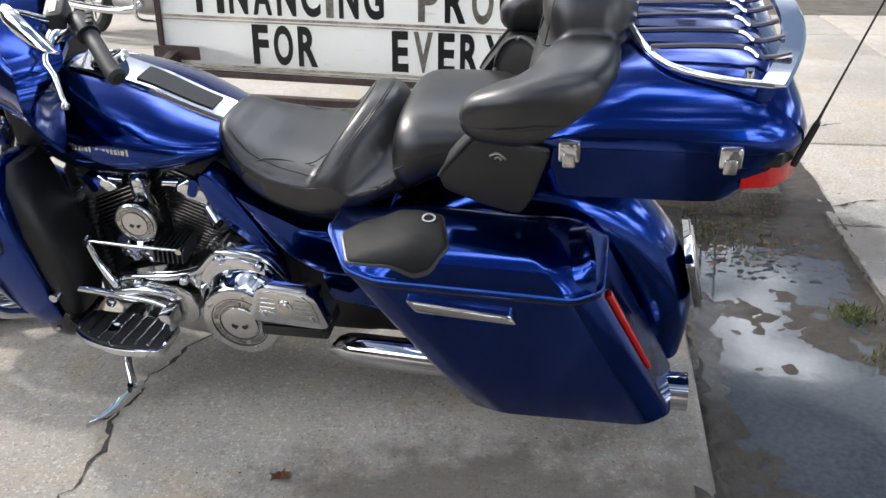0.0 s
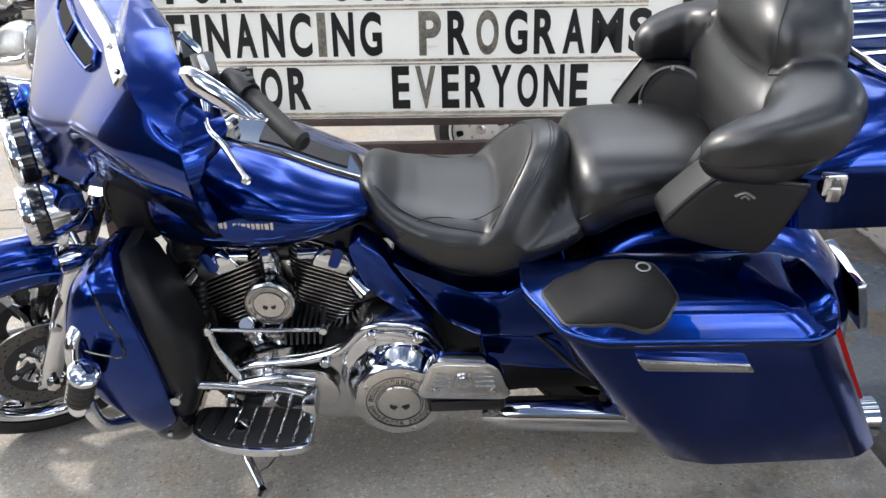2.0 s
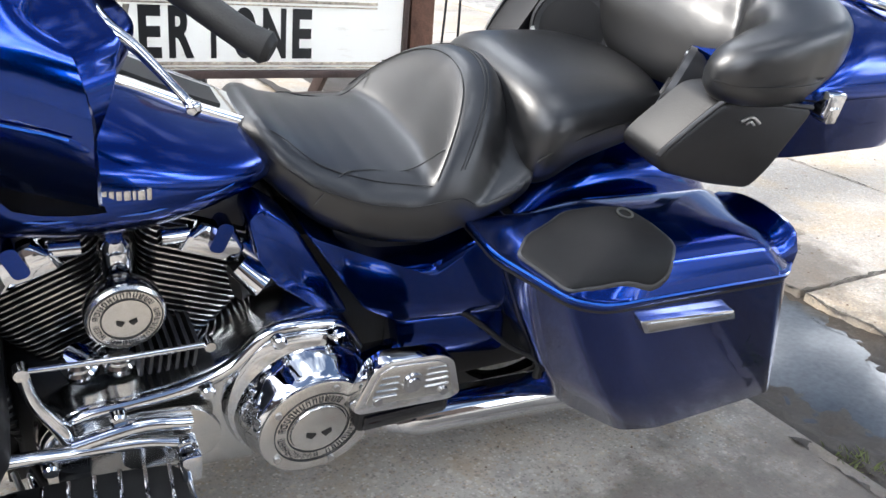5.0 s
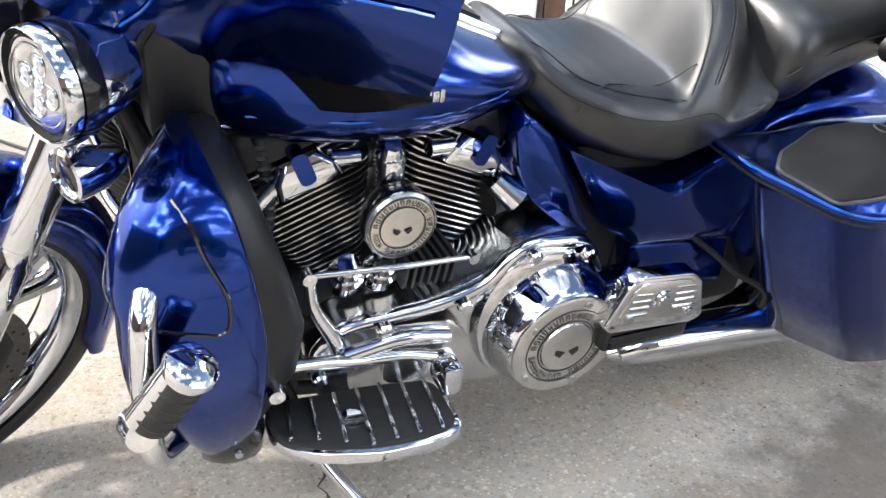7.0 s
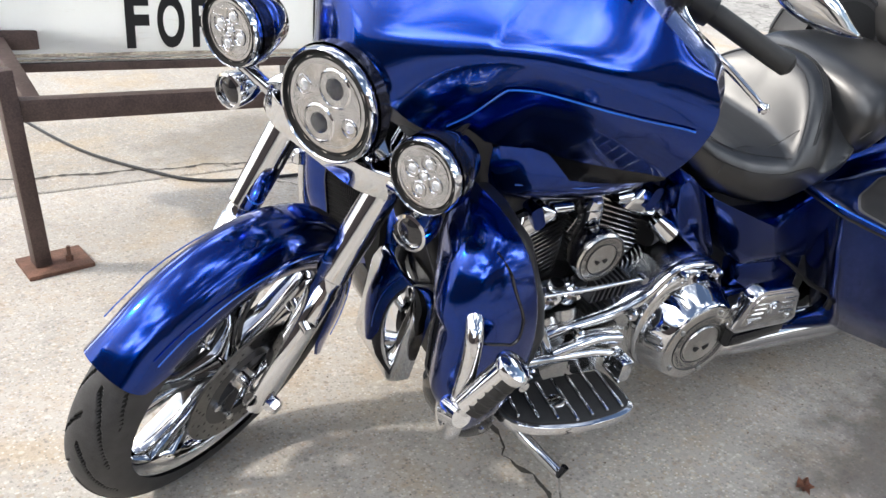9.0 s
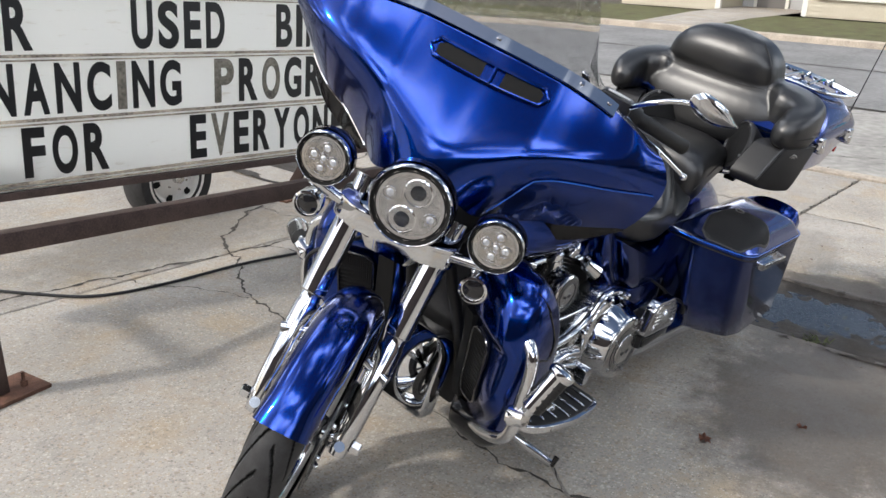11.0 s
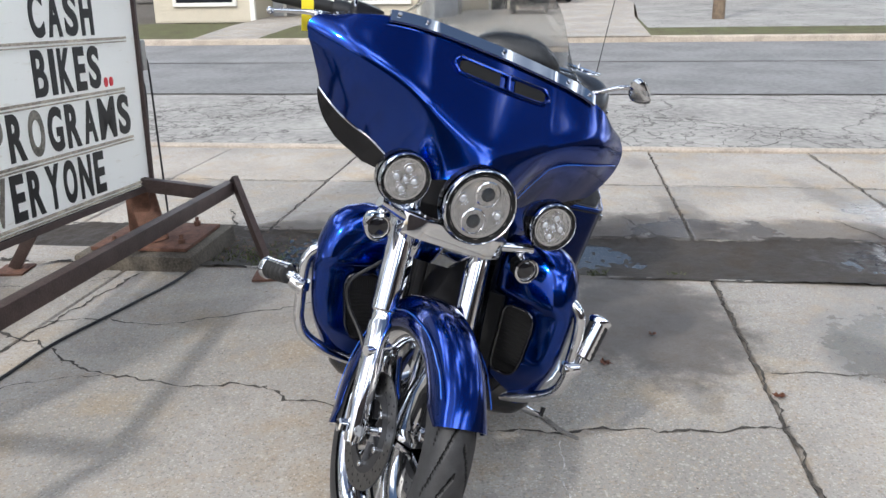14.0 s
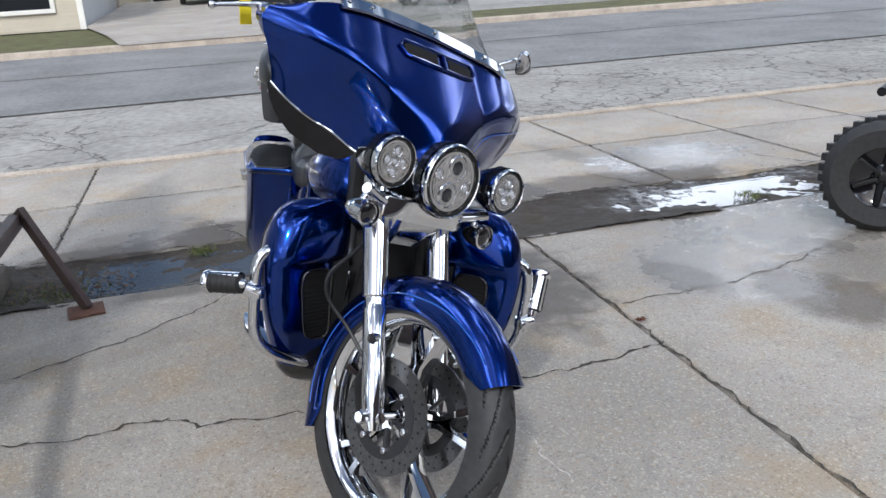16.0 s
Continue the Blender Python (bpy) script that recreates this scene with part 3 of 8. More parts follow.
crack([(-2.6, 4.95), (-1.6, 4.66), (-0.81, 4.41), (-0.45, 4.30), (-0.11, 4.18), (0.35, 4.05), (0.85, 3.90)], 0.026, 32, name="joint_dirt")
for uu in (1.05, 2.40):
    crack([W(uu, v)[:2] for v in np.linspace(-5, 6, 20)], 0.017, int(33 + uu * 10), name="joint_dirt")
for k_, v in enumerate((-2.85, -1.57, -0.33, 1.02, 2.30, 3.58)):
    crack([W(u, v)[:2] for u in np.linspace(1.06, 3.72, 8)], 0.020, 70 + k_, name="joint_dirt")
crack([W(0.372, v)[:2] for v in np.linspace(-3, 4.1, 60)], 0.03, 90, name="joint_dirt")
# thin pale line across the slab near the front wheel
crack([(-0.995, 1.978), (-1.169, 2.001), (-1.374, 2.023), (-1.555, 2.035)], 0.008, 51, name="pale_line", material=PALELINE)
for k in range(9):
    crack([W(1.06, -3 + k * 1.3 + 0.3)[:2], W(1.5, -3 + k * 1.3 + 0.5)[:2]], 0.02, 20 + k)


def tufts(spots):
    """Straggling weeds and dead leaves along the muddy strip."""
    rnd = random.Random(4)
    bm = bmesh.new()
    for u0, v0, r, n in spots:
        for _ in range(n):
            u, v = u0 + rnd.gauss(0, r), v0 + rnd.gauss(0, r)
            p = W(u, v, -0.02)
            a, h = rnd.uniform(0, 6.28), rnd.uniform(0.012, 0.035)
            d = Vector((math.cos(a), math.sin(a), 0))
            s = d.cross(Vector((0, 0, 1))) * rnd.uniform(0.002, 0.004)
            bend = d * h * rnd.uniform(0.3, 1.2)
            bm.faces.new([bm.verts.new(q) for q in (p - s, p + s, p + s * 0.6 + bend * 0.5 + Vector((0, 0, h * 0.7)), p + bend + Vector((0, 0, h)), p - s * 0.6 + bend * 0.5 + Vector((0, 0, h * 0.7)))])
    return tagged(part("weeds", bm, WEED, None, smooth=False), "thin green weeds growing in the wet gravel", "weeds", kind="stuff")


tufts([(0.93, 2.75, 0.035, 160), (0.97, 2.45, 0.03, 50), (0.55, -0.55, 0.05, 110), (0.52, 3.5, 0.12, 300), (0.55, 4.2, 0.10, 100), (0.39, 1.6, 0.025, 60), (0.40, 1.2, 0.02, 40)])


def litter(n):
    """Dead leaf scraps and gravel blown along the strip and the kerb."""
    rnd = random.Random(8)
    bm = bmesh.new()
    for k in range(n):
        c = k % 4
        u = (rnd.gauss(0.66, 0.17), rnd.gauss(3.98, 0.06), rnd.uniform(-1.6, 0.3), 1.08 + 2.6 * rnd.random() ** 1.6)[c]
        v = (rnd.uniform(3.1, 4.2), rnd.uniform(-5, 6), rnd.uniform(0.2, 4.0), rnd.uniform(-2.5, 4.5))[c]
        r = rnd.uniform(0.004, 0.014) if c else rnd.uniform(0.008, 0.022)
        if c == 2:
            r *= 0.35
        elif c == 3:
            r = rnd.uniform(0.004, 0.011)
        z = 0.002 if c > 1 else -0.012 if c == 0 else -0.026
        p = W(u, v, z)
        a0 = rnd.uniform(0, 6.28)
        bm.faces.new([bm.verts.new(p + Vector((math.cos(a0 + a) * r * rnd.uniform(0.5, 1.2), math.sin(a0 + a) * r * rnd.uniform(0.4, 0.9), rnd.uniform(0.002, 0.3 * r + 0.003)))) for a in (0, 1.3, 2.5, 3.6, 4.9)])
    return tagged(part("leaf_litter", bm, LITTER, None, smooth=False), "brown leaf scraps and grit along the kerb", "litter", kind="stuff")


litter(1300)

kerb = structure(part("kerb", skin([[W(u, v, z) for u, z in ((3.75, -0.11), (3.75, 0.012), (3.77, 0.02), (3.90, 0.016), (3.915, 0.0), (3.915, -0.11))] for v in np.linspace(-40, 40, 60)]), KERB), "worn tan concrete kerb", "kerb")
parking_lane = structure(part("parking_lane", sheet([3.90, 7.4], list(np.linspace(-90, 90, 40)), -0.03), OLDROAD), "cracked pale old road surface along the kerb", "road")
road = structure(part("road", sheet([7.4, 15.0], list(np.linspace(-90, 90, 40)), -0.026), ASPHALT), "grey asphalt two-lane road", "road")


def road_cracks():
    rnd = random.Random(11)
    for k in range(9):
        u, v = rnd.uniform(4.1, 7.2), -9 + 2.1 * k
        pts = [(u, v)]
        lean = rnd.choice((-0.35, 0.35))
        for _ in range(rnd.randint(14, 26)):
            u = min(7.3, max(4.0, u + lean * 0.3 + rnd.uniform(-0.10, 0.10)))
            v += rnd.uniform(0.02, 0.15)
            pts.append((u, v))
        bm = bmesh.new()
        for (a, b), (c, d) in zip(pts, pts[1:]):
            w = rnd.uniform(0.005, 0.016)
            bm.faces.new([bm.verts.new(W(x, y, -0.024)) for x, y in ((a - w, b), (a + w, b), (c + w * 0.6, d), (c - w * 0.6, d))])
        part("crack", bm, CRACK, parking_lane, smooth=False)
    part("seam", sheet([7.36, 7.43], list(np.linspace(-60, 60, 30)), -0.020), CRACK, road, smooth=False)
    part("seam", sheet([11.2, 11.26], list(np.linspace(-60, 60, 30)), -0.020), CRACK, road, smooth=False)


road_cracks()
far_kerb = structure(part("far_kerb", skin([[W(u, v, z) for u, z in ((15.0, -0.11), (15.0, 0.08), (15.02, 0.10), (15.25, 0.10), (15.25, -0.11))] for v in np.linspace(-60, 60, 40)]), KERB), "pale concrete kerb across the street", "kerb")
verge = structure(part("verge", sheet([15.25, 21.5], list(np.linspace(-60, 60, 40)), 0.06), GRASS), "short green grass verge", "grass")


def flat(name, pts, z, material, label, category):
    bm = bmesh.new()
    bm.faces.new([bm.verts.new(W(u, v, z)) for u, v in pts])
    return structure(part(name, bm, material, smooth=False), label, category)


door_path = flat("door_path", [(15.25, 8.8), (19.5, 9.2), (25.0, 9.2), (25.0, 11.6), (20.5, 11.3), (15.25, 10.4)], 0.070, CONCRETE, "pale concrete path to the shop door", "path")
driveway = flat("driveway", [(14.98, -0.1), (22.0, -0.3), (30, -0.9), (60, -0.9), (60, 5.6), (22, 5.6), (18, 4.7), (14.98, 4.2)], 0.104, CONCRETE, "wide cracked concrete driveway apron", "driveway")
far_lot = flat("far_lot", [(18.0, -60), (90, -60), (90, -0.9), (30, -0.95), (22.0, -0.4), (18.0, -0.3)], 0.066, OLDROAD, "pale paved yard beside the driveway", "yard")


# ---- the shop and yard across the street ----
def ubox(u0, u1, v0, v1, z0, z1, bevel=0.0):
    """A box along the street's axes, standing on the rising ground."""
    lift = RISE * (min(u0, u1) - 3.9)
    bm = box((u0, v0, z0 + lift), (u1, v1, z1 + lift), bevel)
    return xf(bm, Matrix((E1, E2, Vector((0, 0, 1)))).transposed().to_4x4())


def boards(u, v0, v1, z0, z1, step=0.115, facing="u"):
    """Lapped siding boards as one wedge-section sheet."""
    bm = bmesh.new()
    lift = RISE * (u - 3.9) if facing == "u" else RISE * (v0 - 3.9)
    z = z0
    while z < z1:
        t = min(z + step, z1)
        if facing == "u":
            q = [(u - 0.016, v0, z), (u - 0.016, v1, z), (u - 0.002, v1, t), (u - 0.002, v0, t)]
            b = [(u, v0, z), (u, v1, z)]
        else:
            q = [(v0, u - 0.016, z), (v1, u - 0.016, z), (v1, u - 0.002, t), (v0, u - 0.002, t)]
            b = [(v0, u, z), (v1, u, z)]
        m = [bm.verts.new(E1 * a + E2 * c + Vector((0, 0, d + lift))) for a, c, d in q + b]
        bm.faces.new(m[:4])
        bm.faces.new((m[0], m[1], m[5], m[4]))
        z = t
    return bm


def building():
    ob = thing("shop_building", "single-storey cream clapboard shop with dark windows", "building", kind="")
    part("wall", ubox(23.0, 34.5, 5.75, 9.0, 0, 3.6), SIDING, ob, smooth=False)
    part("wall", ubox(23.0, 34.5, 11.55, 14.9, 0, 3.6), SIDING, ob, smooth=False)
    part("wall", ubox(24.9, 34.5, 9.0, 11.55, 0, 3.6), SIDINGGREY, ob, smooth=False)
    part("siding", boards(23.0, 5.85, 8.95, 0.05, 3.5), SIDING, ob, "cream lapped boards", smooth=False)
    part("siding", boards(23.0, 11.6, 14.85, 0.05, 3.5), SIDING, ob, "cream lapped boards", smooth=False)
    part("siding", boards(24.9, 9.02, 11.5, 0.05, 3.5), SIDINGGREY, ob, "grey lapped boards", smooth=False)
    part("siding", boards(5.75, 23.1, 34.4, 0.05, 3.5, facing="v"), SIDINGGREY, ob, "grey lapped boards", smooth=False)
    part("roof", ubox(22.7, 34.8, 5.5, 15.2, 3.6, 3.8, 0.02), GARAGE, ob, smooth=False)
    part("corner_trim", ubox(22.96, 23.1, 5.70, 5.86, 0, 3.6), TRIMWHITE, ob, smooth=False)
    part("corner_trim", ubox(22.96, 23.1, 8.90, 9.04, 0, 3.6), TRIMWHITE, ob, smooth=False)
    part("corner_trim", ubox(22.96, 23.1, 11.5, 11.66, 0, 3.6), TRIMWHITE, ob, smooth=False)
    for v0, v1 in ((6.55, 8.55), (12.2, 14.1)):
        w = part("window", ubox(22.93, 22.99, v0, v1, 0.62, 2.5), DARKGLASS, ob, "large dark shop window", smooth=False)
        for a, b, c, d in ((v0 - 0.12, v1 + 0.12, 0.50, 0.62), (v0 - 0.12, v1 + 0.12, 2.5, 2.62), (v0 - 0.12, v0, 0.62, 2.5), (v1, v1 + 0.12, 0.62, 2.5)):
            part("frame", ubox(22.90, 22.99, a, b, c, d, 0.01), TRIMWHITE, w, smooth=False)
    d = part("door", ubox(24.82, 24.88, 10.15, 11.05, 0.05, 2.1), DOORPAINT, ob, "grey glazed shop door", smooth=False)
    part("pane", ubox(24.79, 24.81, 10.27, 10.93, 0.9, 1.95), DARKGLASS, d, smooth=False)
    part("notice", ubox(24.77, 24.785, 10.5, 10.72, 1.35, 1.55), TRIMWHITE, d, smooth=False)
    part("handle", ubox(24.74, 24.79, 10.19, 10.22, 0.95, 1.15), CHROME, d, smooth=False)
    for a, b in ((10.05, 10.15), (11.05, 11.15)):
        part("door_frame", ubox(24.80, 24.90, a, b, 0.05, 2.2), TRIMWHITE, ob, smooth=False)
    # neon glimmer of the open sign behind the glass
    part("neon_sign", ubox(22.915, 22.93, 7.45, 7.75, 1.95, 2.03), mat("neon_pink", (0.6, 0.05, 0.3), 0.4, emit=(0.9, 0.1, 0.5, 1.2)), ob, "small pink window sign", smooth=False)
    return ob


building()


def back_building():
    ob = thing("garage_building", "cream siding garage with brown doors behind the driveway", "building")
    part("wall", ubox(38.0, 46.0, -9.0, 5.9, 0, 4.0), SIDING, ob, smooth=False)
    part("siding", boards(38.0, -9.0, 5.8, 0.05, 3.9, 0.14), SIDING, ob, smooth=False)
    part("garage_door", ubox(37.9, 37.97, -0.2, 2.9, 0.0, 2.9), GARAGE, ob, "brown panelled roll-up door", smooth=False)
    # flat plate whose near-black colour stands for the unlit room inside
    part("door_opening", ubox(37.9, 37.97, 3.6, 4.4, 0.0, 2.1), mat("doorway_shade", (0.01, 0.01, 0.01), 0.9), ob, "dark open doorway", smooth=False)
    part("door", ubox(37.1, 37.9, 4.45, 4.5, 0.0, 2.05), TRIMWHITE, ob, "white door standing open", smooth=False)
    part("roof", ubox(37.6, 46.3, -9.3, 6.2, 4.0, 4.2), GARAGE, ob, smooth=False)
    return ob


back_building()


def car(name, label, paint, u, v, yaw, length=4.4, width=1.78, height=1.45, hood=0.27, trunk=0.2, truck=False):
    """A parked car: body with cabin, glass, wheels and lamps; x is its length."""
    ob = thing(name, label, "car" if not truck else "pickup truck")
    L, H = length, height
    belt = H * 0.62
    prof = [(-L / 2, 0.32), (-L / 2, belt * 0.9), (-L / 2 + 0.06, belt)]
    if truck:
        prof += [(L * 0.02, belt), (L * 0.05, H * 0.97), (L * 0.10, H), (L * 0.22, H * 0.98), (L * 0.30, belt + 0.02)]
    else:
        prof += [(-L / 2 + L * trunk * 0.7, belt + 0.03), (-L * 0.22, H * 0.97), (-L * 0.05, H), (L * 0.08, H * 0.96), (L / 2 - L * hood, belt + 0.03)]
    prof += [(L / 2 - 0.15, belt * 0.92), (L / 2, belt * 0.75), (L / 2, 0.34)]
    rings = []
    for k, (s, y) in enumerate(((0.86, -1), (0.97, -0.97), (1.0, -0.8), (1.0, 0.8), (0.97, 0.97), (0.86, 1))):
        rings.append([(x * (0.97 if abs(y) == 1 else 1), y * width / 2 * (1 - 0.16 * max(0, (z - belt) / max(0.1, H - belt))), 0.3 + (z - 0.3) * s) for x, z in prof])
    part("body", skin(rings), paint, ob, sharp=30)
    gx0, gx1 = (L * 0.06, L * 0.25) if truck else (-L * 0.20, L * 0.12)
    for sgn in (-1, 1):
        part("side_window", prism([(gx0 - 0.15, belt + 0.06), (gx1 + 0.12, belt + 0.06), (gx1 - 0.15, H * 0.93), (gx0 + 0.05, H * 0.93)], "y", sgn * width * 0.40, sgn * width * 0.478, 0.04), DARKGLASS, ob)
    if not truck:
        part("rear_window", skin([[(-L * 0.345, -0.6, belt + 0.08), (-L * 0.345, 0.6, belt + 0.08), (-L * 0.24, 0.5, H * 0.95), (-L * 0.24, -0.5, H * 0.95)], [(-L * 0.355, -0.6, belt + 0.10), (-L * 0.355, 0.6, belt + 0.10), (-L * 0.25, 0.5, H * 0.965), (-L * 0.25, -0.5, H * 0.965)]]), DARKGLASS, ob)
    for sx in (-1, 1):
        for sy in (-1, 1):
            w = part("wheel", lathe([(-0.1, 0.30), (-0.07, 0.335), (0.07, 0.335), (0.1, 0.30), (0.1, 0.2), (0.06, 0.19)], (sx * L * 0.31, sy * (width / 2 - 0.12), 0.335), (0, sy, 0), 24), RUBBER, ob)
            part("rim", lathe([(0.05, 0.2), (0.085, 0.19), (0.06, 0.1), (0.09, 0.04), (0.09, 0.0)], (sx * L * 0.31, sy * (width / 2 - 0.12), 0.335), (0, sy, 0), 20), ALLOY, w)
    for sy in (-1, 1):
        part("tail_lamp", box((-L / 2 - 0.02, sy * width * 0.40 - 0.12, belt * 0.72), (-L / 2 + 0.1, sy * width * 0.40 + 0.12, belt * 0.88), 0.01), RED, ob)
        part("headlight", box((L / 2 - 0.12, sy * width * 0.38 - 0.14, belt * 0.66), (L / 2 + 0.01, sy * width * 0.38 + 0.14, belt * 0.80), 0.02), TRIMWHITE, ob)
    part("bumper", box((-L / 2 - 0.06, -width * 0.47, 0.34), (-L / 2 + 0.05, width * 0.47, 0.52), 0.03), BLACK if not truck else CHROME, ob)
    part("bumper", box((L / 2 - 0.05, -width * 0.47, 0.34), (L / 2 + 0.06, width * 0.47, 0.52), 0.03), BLACK if not truck else CHROME, ob)
    part("plate", box((-L / 2 - 0.075, -0.26, 0.56), (-L / 2 - 0.0, 0.26, 0.68), 0.005), TRIMWHITE, ob)
    p = W(u, v, 0.10 if -0.3 < v < 4 else 0.07)
    ob.matrix_world = Matrix.Translation(p) @ Matrix.Rotation(math.atan2(E1.y, E1.x) + radians(yaw), 4, "Z")
    return ob


car("parked_car", "dark grey hatchback parked facing the garage", CARGREY, 33.4, 2.3, 0)
car("pickup_truck", "dark grey pickup truck parked in the yard", CARGREY, 37.0, -4.0, 90, 5.6, 1.95, 1.85, truck=True)
car("parked_car", "teal car parked in the yard", CARTEAL, 33.0, -9.0, 90, 4.6, 1.8, 1.5)
car("parked_car", "white car parked far along the street", CARWHITE, 42.0, 24.0, 60, 4.6, 1.8, 1.6)


def unseen_dark_wall():
    """Assumed unseen dark building behind the camera, added to darken reflections and sky fill."""
    ob = thing("unseen_dark_building", "added dark brick building out of view that darkens reflections", "building")
    part("wall", box((-18, -9.0, -0.05), (1.2, -6.6, 3.4), 0.02), mat("dark_brick", (0.10, 0.075, 0.065), 0.8, 0, 0, 5, 0.3), ob, smooth=False)
    # wing added out of view so lamps and fairing reflect something dark
    part("wing_wall", box((-12.5, -6.6, -0.05), (-9.5, 5.5, 3.4), 0.02), bpy.data.materials["dark_brick"], ob, smooth=False)
    part("wing_roof", box((-12.7, -6.4, 3.4), (-9.3, 5.7, 3.6), 0.02), GARAGE, ob, smooth=False)
    part("window", box((-12, -6.59, 0.7), (-7, -6.55, 2.8), 0.0), DARKGLASS, ob, smooth=False)
    part("roof", box((-18.2, -9.2, 3.4), (1.4, -6.4, 3.6), 0.02), GARAGE, ob, smooth=False)
    return ob


unseen_dark_wall()


def utility_pole():
    ob = thing("utility_pole", "weathered wooden utility pole in the grass", "pole")
    p = W(21.1, -2.5, 0.05)
    part("pole", tube([p, p + Vector((0.02, 0.03, 4)), p + Vector((0.03, 0.05, 9))], [0.17, 0.15, 0.12], 14), WOOD, ob)
    return ob


utility_pole()


def far_house(u, v, w, d, h):
    ob = thing("far_house", "pale house far behind the street", "house")
    part("wall", ubox(u, u + d, v, v + w, 0, h), SIDINGGREY, ob, smooth=False)
    lift = RISE * (u - 3.9)
    bm = skin([[E1 * a + E2 * (v - 0.3) + Vector((0, 0, lift + c)) for a, c in ((u - 0.4, h), (u + d / 2, h + 2), (u + d + 0.4, h))],
               [E1 * a + E2 * (v + w + 0.3) + Vector((0, 0, lift + c)) for a, c in ((u - 0.4, h), (u + d / 2, h + 2), (u + d + 0.4, h))]])
    part("roof", bm, GARAGE, ob, smooth=False)
    for k in (0.25, 0.7):
        part("window", ubox(u - 0.03, u - 0.005, v + w * k - 0.5, v + w * k + 0.5, 1, 2.2), DARKGLASS, ob, smooth=False)
    return ob


far_house(60, 28, 12, 9, 3.2)
far_house(58, -26, 14, 9, 3.2)


# ---- the letter-board sign on its steel trailer ----
SX = Vector((0.9766, -0.2149, -0.026)).normalized()
SN = Vector((-0.2149, -0.9766, 0.0)).normalized()          # out of the face
SU = SX.cross(-SN).normalized()
if SU.z < 0:
    SU = -SU
SIGN = Matrix((SX, -SN, SU)).transposed().to_4x4()
SIGN.translation = Vector((-0.26, 4.125, 0.530))          # foot of the lowest row's long word
PITCH = 0.243


def sign():
    ob = thing("letter_board_sign", "white changeable letter-board sign in a dark steel frame", "sign")
    ob.matrix_world = SIGN
    part("panel", box((-1.215, 0.0, -0.047), (1.304, 0.004, 1.62), 0.001), SIGNWHITE, ob, smooth=False)
    for k in range(7):
        z = -0.020 + PITCH * k
        for dz, hh in ((0.0, 0.011), (-0.017, 0.005)):
            part("letter_rail", box((-1.205, -0.012, z + dz - hh / 2), (1.21 - 0.03 * (k % 3), 0.0, z + dz + hh / 2), 0.001), SIGNBAND, ob, smooth=False)
    part("frame_bar", box((-1.235, -0.02, -0.078), (1.315, 0.10, -0.047), 0.004), STEEL, ob)
    part("frame_bar", box((-1.235, -0.02, 1.62), (1.315, 0.10, 1.66), 0.004), STEEL, ob)
    part("frame_bar", box((-1.240, -0.02, -0.078), (-1.215, 0.10, 1.66), 0.004), STEEL, ob)
    part("cabinet_side", box((1.304, -0.02, -0.078), (1.325, 0.28, 1.66), 0.004), STEEL, ob, "dark brown cabinet edge")
    part("junction_box", box((1.425, 0.10, 0.37), (1.485, 0.20, 0.51), 0.006), ALLOY, ob)
    part("power_cord", tube([(1.485, 0.14, 0.47), (1.55, 0.12, 0.47), (1.57, 0.12, 0.37), (1.57, 0.13, 0.1), (1.56, 0.14, -0.2), (1.54, 0.14, -0.50)], 0.006, 8, 30), BLACK, ob)
    widths = {"I": 0.036, "M": 0.125, "W": 0.13, ".": 0.05, "E": 0.08, "F": 0.078}

    def word(text, x0, x1, row, faded=()):
        ws = [widths.get(c, 0.092) for c in text]
        gap = 0.026
        total = sum(ws) + gap * (len(text) - 1)
        k = (x1 - x0) / total
        x = x0
        for i, (c, w) in enumerate(zip(text, ws)):
            cu = bpy.data.curves.new("letter", "FONT")
            cu.body = c
            cu.offset = 0.024 if c in "BMW" else 0.034
            cu.extrude = 0.02
            tmp = new("tmp", cu)
            bpy.context.view_layer.update()
            me = bpy.data.meshes.new_from_object(tmp.evaluated_get(bpy.context.evaluated_depsgraph_get()))
            bpy.data.objects.remove(tmp)
            co = np.array([v.co[:] for v in me.vertices])
            lo, hi = co.min(0), co.max(0)
            hgt, ww = (0.196, w * k) if c != "." else (0.045, w * k)
            for v in me.vertices:
                a, b, d = v.co
                v.co = (x + (a - lo[0]) / (hi[0] - lo[0]) * ww, -0.003 - (d - lo[2]) / (hi[2] - lo[2]) * 0.004, PITCH * row + (b - lo[1]) / (hi[1] - lo[1]) * hgt)
            me.materials.append(SIGNRED if c == "." else (LETTERGREY if i in faded else LETTER))
            me.name = "letter"
            o = new("letter", me)
            o.parent = ob
            x += (w + gap) * k

    word("FOR", -0.725, -0.383, 0)
    word("EVERYONE", 0.0, 0.90, 0, (1,))
    word("FINANCING", -1.012, -0.038, 1, (6,))
    word("PROGRAMS", 0.13, 1.174, 1, (0, 2))
    word("FOR", -1.0, -0.655, 2)
    word("USED", -0.255, 0.186, 2)
    word("BIKES", 0.47, 0.962, 2)
    word("..", 0.985, 1.06, 2)
    word("WE", -0.93, -0.60, 3)
    word("PAY", -0.186, 0.166, 3)
    word("CASH", 0.495, 0.952, 3)
    return ob


sign()


